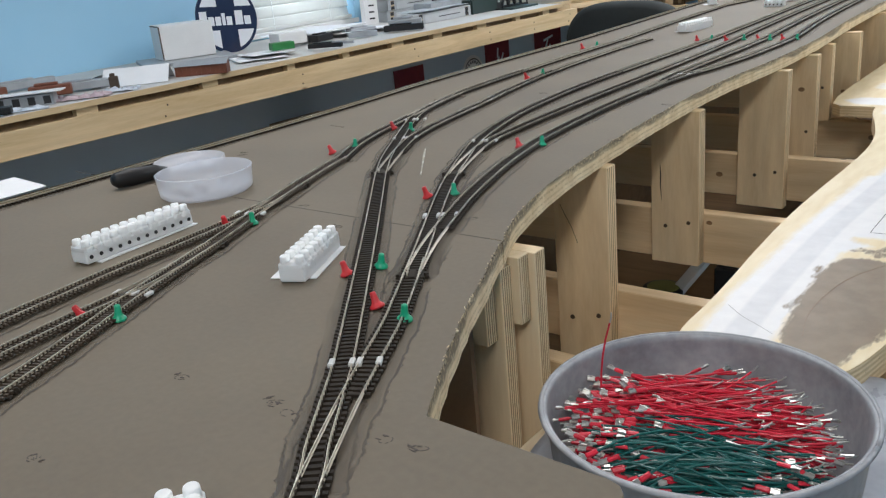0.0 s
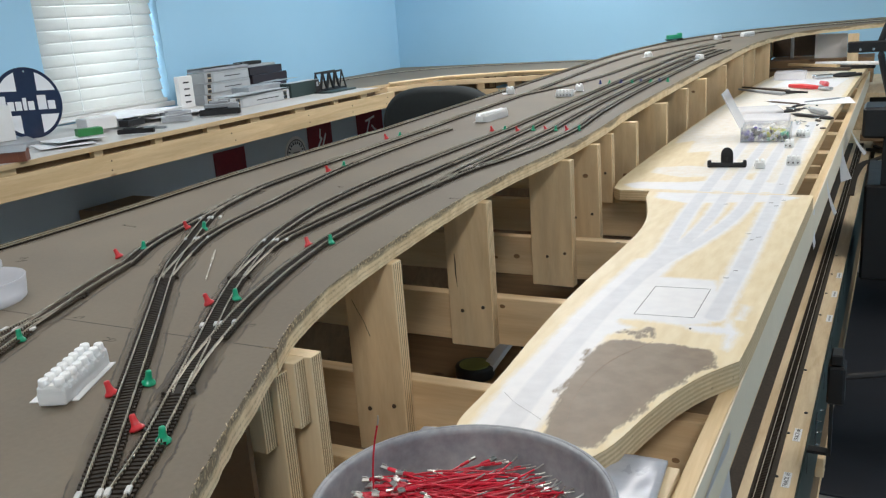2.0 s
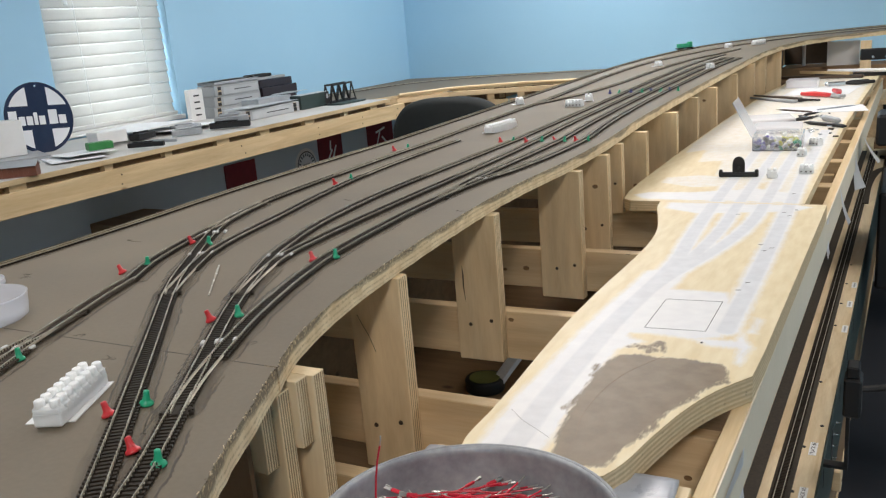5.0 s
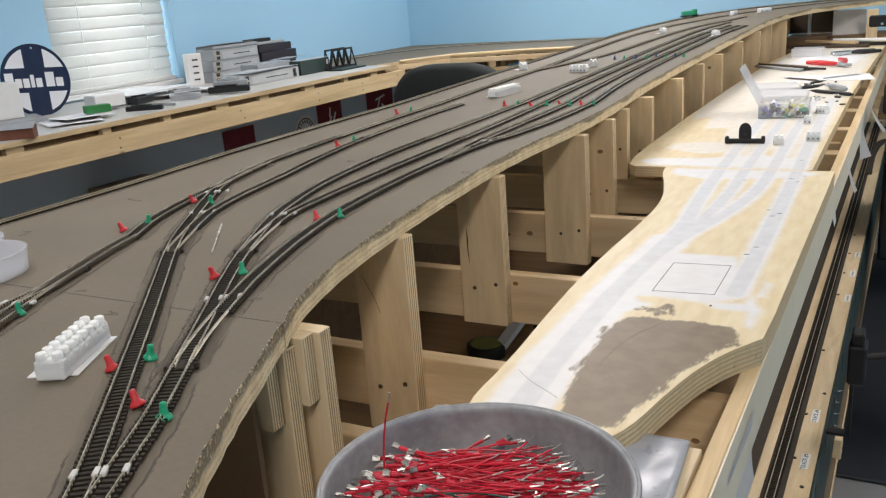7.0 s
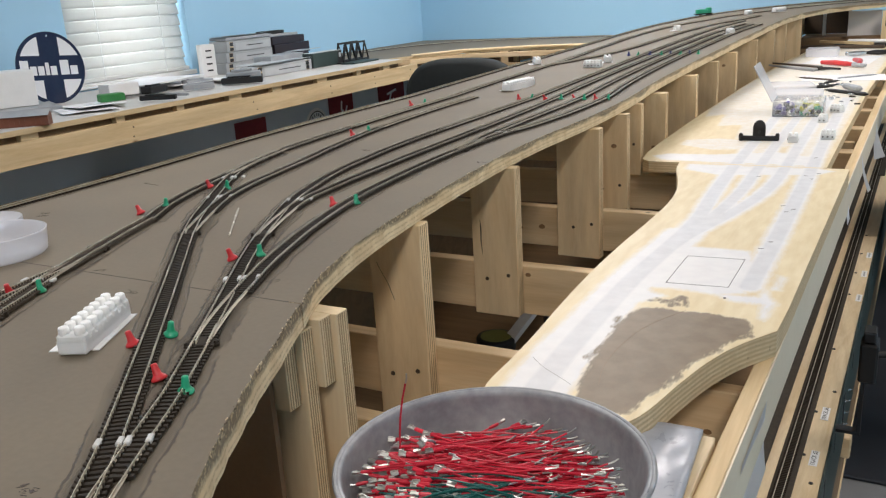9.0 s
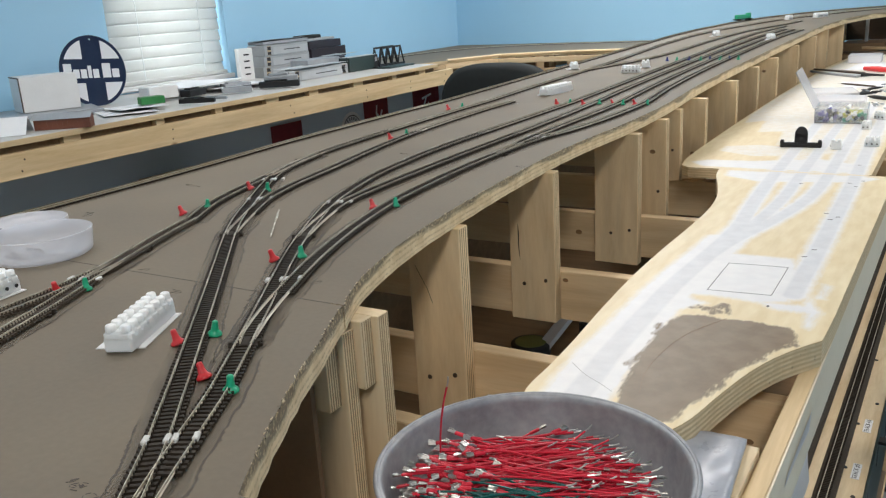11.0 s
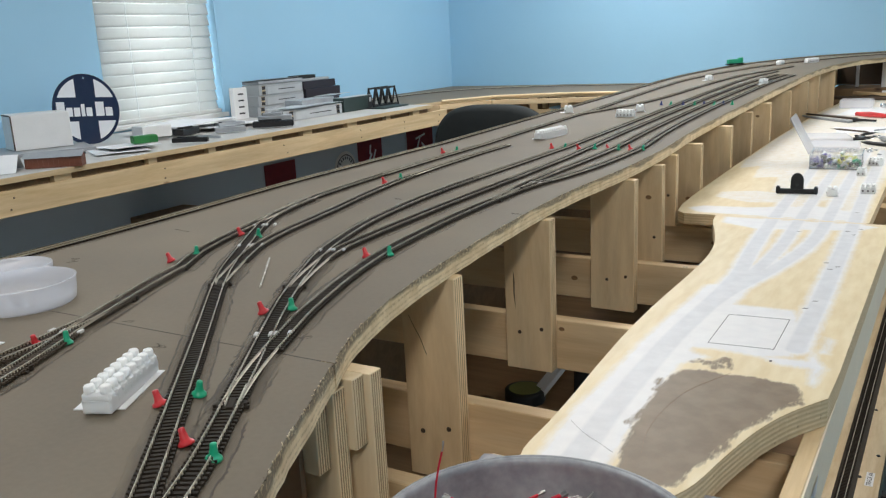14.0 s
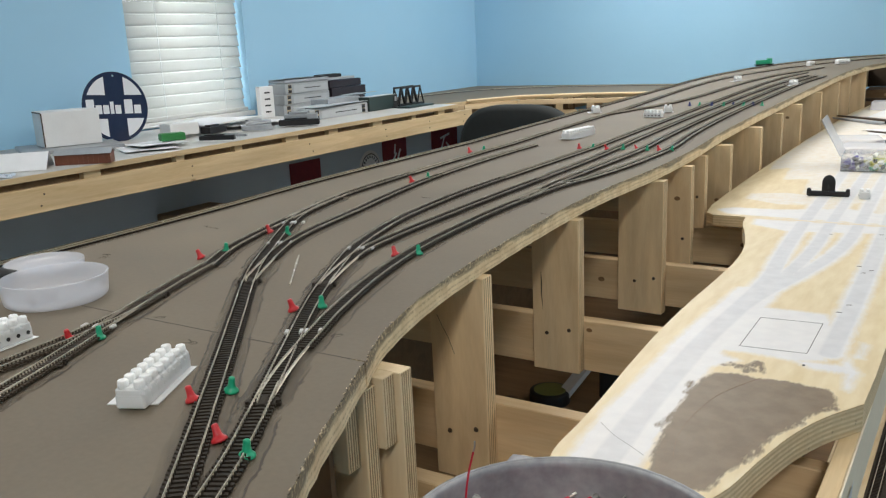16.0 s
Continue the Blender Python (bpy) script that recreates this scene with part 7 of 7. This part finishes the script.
paper_curl(-2.00, 1.74, -30, 0.20, 0.15, 0.004, "white printed sheet lying on the workbench")
paper_curl(-2.02, 1.79, -20, 0.18, 0.14, 0.006, "white printed sheet lying on the workbench", z=0.006)
tent = bmesh.new()
for py in (-0.085, 0.085):
    for px, pz in ((0.060, 0.0003), (0.0, 0.040), (-0.05, 0.0003), (-0.049, 0.0009), (0.0, 0.0408), (0.0608, 0.0009)):
        tent.verts.new((px, py, pz))
tent.verts.ensure_lookup_table()
for q in range(6):
    tent.faces.new([tent.verts[i] for i in (q, (q + 1) % 6, 6 + (q + 1) % 6, 6 + q)])
tent.faces.new([tent.verts[i] for i in range(6)])
tent.faces.new([tent.verts[i] for i in range(11, 5, -1)])
bmesh.ops.recalc_face_normals(tent, faces=tent.faces[:])
solo("folded_card", tent, M["paper"], "folded white sheet standing like a tent on the workbench", "paper", m=pose(-1.995, 1.325, BT + 0.0006, 0, 0, -44))
paper_curl(-2.15, 1.28, 5, 0.22, 0.10, 0.03, "creased white sheet on the workbench")
paper_curl(-2.25, 2.22, 10, 0.26, 0.34, 0.006, "large white sheet below the window", z=0.026)
paper_curl(-2.18, 2.35, -8, 0.22, 0.28, 0.008, "grey-white sheet below the window", z=0.007)
carton("green_carton", -2.030, -1.990, 1.810, 1.882, BT + 0.012, BT + 0.033, M["box_green"], "small green carton on the papers", turn=-25)
carton("small_carton", -2.165, -2.09, 1.93, 2.03, BT + 0.012, BT + 0.048, M["box_white"], "small white carton on the workbench", turn=-15)
for k, (x, y, a, L, w, hh_, mt, lbl, cat_) in enumerate((
        (-1.905, 1.93, -62, 0.11, 0.018, 0.014, "black", "dark grey hand tool on the workbench", "hand tool"), (-1.93, 2.02, -75, 0.10, 0.008, 0.008, "box_grey", "grey tool shaft on the workbench", "hand tool"),
        (-2.00, 2.20, -40, 0.10, 0.03, 0.016, "box_grey", "grey plastic part on the workbench", "part"), (-2.10, 2.10, 10, 0.09, 0.04, 0.022, "black", "dark plastic part on the workbench", "part"),
        (-1.95, 2.36, -55, 0.14, 0.035, 0.02, "black", "dark toy coach on the workbench", "toy coach"), (-1.985, 2.41, -50, 0.12, 0.03, 0.034, "box_grey", "grey toy car on the workbench", "toy coach"),
        (-2.12, 2.32, -20, 0.10, 0.045, 0.018, "box_grey", "grey plastic part on the workbench", "part"), (-2.20, 2.08, 0, 0.12, 0.05, 0.016, "box_grey", "grey folded card on the workbench", "card"),
        (-1.895, 0.885, -35, 0.09, 0.03, 0.014, "black", "dark small box on the workbench", "box"), (-2.03, 1.10, -32, 0.10, 0.03, 0.026, "house_red", "brown-red kit part on the workbench", "kit part"),
        (-2.04, 1.19, -28, 0.13, 0.04, 0.020, "box_grey", "grey kit part on the workbench", "kit part"), (-1.93, 1.215, -40, 0.022, 0.016, 0.030, "dark_wood", "small brown kit figure base on the workbench", "kit part"),
        (-2.30, 1.15, 0, 0.20, 0.03, 0.020, "box_grey", "grey kit part by the wall", "kit part"), (-2.15, 0.95, 0, 0.18, 0.05, 0.030, "house_red", "brown-red kit box by the wall", "kit part"),
        (-2.25, 0.70, 0, 0.22, 0.12, 0.02, "paper", "stack of white paper on the workbench", "paper"))):
    t = thing("bench_" + cat_.replace(" ", "_"), lbl, cat_, at=(x, y, BT + 0.0010 + (0.004 if cat_ != "paper" else 0)), turn=a)
    part("body", box(-w / 2, w / 2, -L / 2, L / 2, 0, hh_, min(hh_, w) * 0.10), M[mt], t)
    part("top_piece", box(-w * 0.3, w * 0.3, -L * 0.35, L * 0.2, hh_, hh_ * 1.25, hh_ * 0.05), M[mt], t)
M["pink"] = mat("pink_packing", (0.42, 0.32, 0.34), (0.52, 0.41, 0.43), 0.6)


def crumpled(x, y, turn, w, L, high, material, label, seed):
    """A crushed wrapper: a sheet folded up and down, thick enough to have two sides."""
    bm = bmesh.new()
    bmesh.ops.create_grid(bm, x_segments=14, y_segments=18, size=0.5, matrix=Matrix.Diagonal((w, L, 1, 1)))
    for vv in bm.verts:
        q = Vector((vv.co.x * 34, vv.co.y * 34, seed))
        edge_in = min(1.0, 6 * min(0.5 - abs(vv.co.x) / w, 0.5 - abs(vv.co.y) / L) + 0.25)
        vv.co += Vector((noise.noise(q + Vector((9, 0, 0))) * 0.006, noise.noise(q + Vector((0, 9, 0))) * 0.006, 0))
        vv.co.z = 0.0012 + high * edge_in * abs(noise.noise(q) + 0.4 * noise.noise(q * 2.3)) * 1.4
    ext = bmesh.ops.extrude_face_region(bm, geom=bm.faces[:])
    for g in ext["geom"]:
        if isinstance(g, bmesh.types.BMVert):
            g.co.z -= 0.0006
    bmesh.ops.recalc_face_normals(bm, faces=bm.faces[:])
    solo("wrapper", bm, material, label, "wrapper", m=pose(x, y, BT + 0.0006, 0, 0, turn))


M["film"] = mat("pale_film", (0.50, 0.54, 0.60), (0.62, 0.66, 0.72), 0.2, scale=20, fine=200, bump=0.1)
crumpled(-1.915, 1.105, -35, 0.07, 0.15, 0.013, M["pink"], "crumpled pinkish wrapper on the workbench", 2)
crumpled(-1.905, 1.215, -38, 0.06, 0.09, 0.014, M["film"], "crumpled clear wrapper on the workbench", 5)
crumpled(-1.900, 0.955, -30, 0.05, 0.12, 0.009, M["film"], "crumpled clear film on the workbench", 8)
kb = thing("model_building", "grey model building shell with a loose white roof", "model building", at=(-1.965, 1.000, BT + 0.0003), turn=-36)
part("wall_shell", box(-0.032, 0.032, -0.068, 0.068, 0, 0.026, 0.0006), M["box_grey"], kb)
for k in range(4):
    part("window", box(0.032, 0.0326, -0.056 + 0.034 * k, -0.040 + 0.034 * k, 0.004, 0.022), M["ink"], kb)
part("roof", box(-0.046, 0.046, -0.088, 0.088, 0, 0.003, 0.0006), M["box_white"], kb, "loose white roof sheet").matrix_basis = pose(0, 0, 0.0275, 0, -3, 0)

# cartons by the window
carton("tall_carton", -2.385, -2.355, 2.608, 2.672, BT + 0.0003, 1.148, M["box_white"], "narrow white carton standing on end", "cartons on the bench", turn=-14, marks=4)
for k in range(3):
    carton("silver_carton", -2.41, -2.32, 2.695 + 0.004 * k, 2.985, BT + 0.0003 + 0.0425 * k, BT + 0.0410 + 0.0425 * k, M["box_silver"], "silver-grey carton in a stack", "cartons on the bench", turn=1.5 * (k - 1), bands=(0.10,), writing=True)
paper_curl(-2.375, 2.845, 2, 0.09, 0.27, 0.004, "creased silver-grey sheet on top of the cartons", M["box_silver"], z=0.142)
carton("flat_carton", -2.42, -2.33, 2.72, 3.00, BT + 0.129, BT + 0.140, M["box_grey"], "flat grey carton on top of the stack", "cartons on the bench")
for k, (y0, y1, c0, c1) in enumerate(((3.00, 3.25, 0.0003, 0.044), (3.01, 3.26, 0.046, 0.090), (2.995, 3.23, 0.092, 0.122))):
    carton("black_carton", -2.42, -2.33, y0, y1, BT + c0, BT + c1, M["plum"], "black carton in a stack", "cartons on the bench", turn=k, lidm=M["navy"], marks=1 if k == 2 else 0)
carton("grey_carton", -2.415, -2.34, 2.99, 3.20, BT + 0.1235, BT + 0.133, M["box_silver"], "flat grey carton on the black ones", "cartons on the bench", turn=3)
carton("black_carton", -2.41, -2.36, 2.99, 3.13, BT + 0.1345, BT + 0.147, M["dark"], "flat dark carton on top of the stack", "cartons on the bench", turn=4)
paper_curl(-2.20, 3.03, 12, 0.10, 0.17, 0.004, "crumpled grey-white sheet by the cartons", M["box_silver"], z=0.063)
carton("long_carton", -2.10, -2.04, 2.52, 2.88, BT + 0.0003, BT + 0.040, M["box_silver"], "long white carton with black squares at its ends", "cartons on the bench", bands=(0.12, 0.92), writing=True)
carton("clear_carton", -2.22, -2.13, 2.74, 2.95, BT + 0.0003, BT + 0.062, M["box_grey"], "grey carton behind the long white one", "cartons on the bench")
paper_curl(-2.10, 2.72, 3, 0.13, 0.33, 0.003, "pale sheet lying across the long carton", M["pale_print"], z=0.043)
gbc = carton("green_black_carton", -2.10, -2.045, 2.90, 3.10, BT + 0.0003, BT + 0.058, M["dark_green"], "long dark green carton on the workbench", "cartons on the bench", lidm=M["pale_print"])
part("end_band", box(0.0275, 0.0281, 0.070, 0.0985, 0.002, 0.056), M["ink"], gbc, "black end panel")
part("printed_square", box(0.0281, 0.0286, 0.078, 0.092, 0.030, 0.048), M["pale_print"], gbc, "pale printed square")
br = thing("truss_bridge", "small black truss bridge model on the workbench", "model bridge", at=(-2.04, 3.17, BT + 0.0003), turn=4)
br.scale = (1.15, 1.10, 1.55)
for sx in (-0.016, 0.016):
    part("bottom_chord", box(sx - 0.002, sx + 0.002, -0.10, 0.10, 0.002, 0.008), M["black"], br)
    part("top_chord", box(sx - 0.002, sx + 0.002, -0.075, 0.075, 0.050, 0.055), M["black"], br)
    for k in range(8):
        y0 = -0.096 + 0.024 * k
        up = k % 2 == 0
        part("brace", tube([(sx, y0, 0.006 if up else 0.052), (sx, y0 + 0.024, 0.052 if up else 0.006)], 0.0030, 5), M["black"], br)
part("bridge_floor", box(-0.014, 0.014, -0.10, 0.10, 0.0, 0.004), M["black"], br)
carton("green_sheet", -2.02, -1.95, 3.05, 3.24, BT + 0.0003, BT + 0.006, M["dark_green"], "flat dark green card on the workbench")

# ---- banners on the wall under the bench ----
def banner(y0, y1, z0, z1, label, bars):
    t = thing("wall_banner", label, "banner", "banners under the bench", at=(WX + 0.001, (y0 + y1) / 2, z0))
    part("cloth", box(0, 0.004, -(y1 - y0) / 2, (y1 - y0) / 2, 0, z1 - z0, 0.0008), M["maroon"], t)
    for cy, cz, L, a in bars:
        part("pale_bar", box(0.0042, 0.0048, -L / 2, L / 2, -0.006, 0.006), M["box_white"], t, "pale printed bar").matrix_basis = pose(0, cy, cz, a, 0, 0)


banner(2.886, 3.094, 0.585, 0.795, "maroon cloth banner with a pale bar", ((0.0, 0.05, 0.09, 20),))
banner(3.586, 3.800, 0.600, 0.812, "maroon cloth banner with pale bars", ((-0.02, 0.10, 0.10, 50), (0.03, 0.12, 0.08, 60), (0.0, 0.16, 0.05, 80)))
banner(4.05, 4.325, 0.600, 0.815, "maroon cloth banner with pale bars", ((-0.03, 0.12, 0.12, 60), (0.05, 0.10, 0.10, -40), (0.0, 0.17, 0.1, 10)))
rd = thing("round_wall_sign", "round pale sign on the wall under the bench", "sign", at=(WX + 0.001, 3.475, 0.690))
part("disc", lathe([(0.001, 0), (0.088, 0), (0.09, 0.002), (0.088, 0.004), (0.001, 0.004)], 36), M["box_white"], rd).matrix_basis = pose(0, 0, 0, 0, 90, 0)
part("ring", tube([(0.0045, 0.072 * math.cos(k * math.pi / 18), 0.072 * math.sin(k * math.pi / 18)) for k in range(37)], 0.0028, 5), M["navy"], rd, "dark ring")
for k in range(9):
    part("letter_bar", box(0.0042, 0.0049, -0.004, 0.004, 0.050, 0.064), M["navy"], rd, "dark bar of lettering").matrix_basis = pose(0, 0, 0, -72 + 18 * k, 0, 0)
part("dark_bar", box(0.0042, 0.0050, -0.03, 0.03, -0.012, 0.012), M["ink"], rd)
carton("dark_case", -2.49, -2.32, 2.14, 2.40, 0.55, 0.715, M["brown_wood"], "brown case on a low stand under the bench", category="case")
solo("low_stand", box(-2.49, -2.31, 2.12, 2.42, 0.0, 0.549, 0.002), M["dark_wood"], "low dark wooden stand under the bench", "stand")

# ---- chair ----
ch = thing("office_chair", "black fabric office chair with a rounded back", "chair", at=(-1.405, 2.95, 0), turn=4)
prof = []
for k in range(33):
    t = math.pi * k / 32
    c, sn = math.cos(t), math.sin(t)
    prof.append((0.235 * math.copysign(abs(c) ** 0.62, c), 0.86 + 0.192 * sn ** 0.72))
prof += [(-0.21, 0.62), (-0.15, 0.58), (0.15, 0.58), (0.21, 0.62)]
bm = bmesh.new()
rings = []
for yy, kk in ((-0.050, 0.90), (-0.040, 0.97), (-0.015, 1.0), (0.020, 1.0), (0.042, 0.97), (0.050, 0.90)):
    rings.append([bm.verts.new((x * kk, yy + 0.35 * x * x, 0.84 + (z - 0.84) * kk)) for x, z in prof])
for r0_, r1_ in zip(rings, rings[1:]):
    for i in range(len(prof)):
        bm.faces.new((r0_[i], r0_[(i + 1) % len(prof)], r1_[(i + 1) % len(prof)], r1_[i]))
bm.faces.new(rings[0][::-1])
bm.faces.new(rings[-1])
bmesh.ops.recalc_face_normals(bm, faces=bm.faces[:])
part("backrest", bm, M["dark"], ch, "rounded dark fabric backrest", smooth=True)
part("seat", box(-0.23, 0.23, -0.48, -0.03, 0.44, 0.52, 0.03), M["dark"], ch)
part("back_bar", box(-0.03, 0.03, 0.046, 0.058, 0.40, 0.85, 0.004), M["black"], ch)
part("gas_post", cyl(0.028, 0.022, 0.09, 0.44, 16), M["black"], ch).matrix_basis = pose(0, -0.25, 0)
for k in range(5):
    foot = part("foot", box(-0.018, 0.018, 0.0, 0.29, 0.055, 0.095, 0.006), M["black"], ch)
    foot.matrix_basis = pose(0, -0.25, 0, 0, 0, 72 * k)
    part("castor", cyl(0.026, 0.026, -0.02, 0.02, 14), M["black"], foot).matrix_basis = pose(0, 0.27, 0.027, 0, 90, 0)
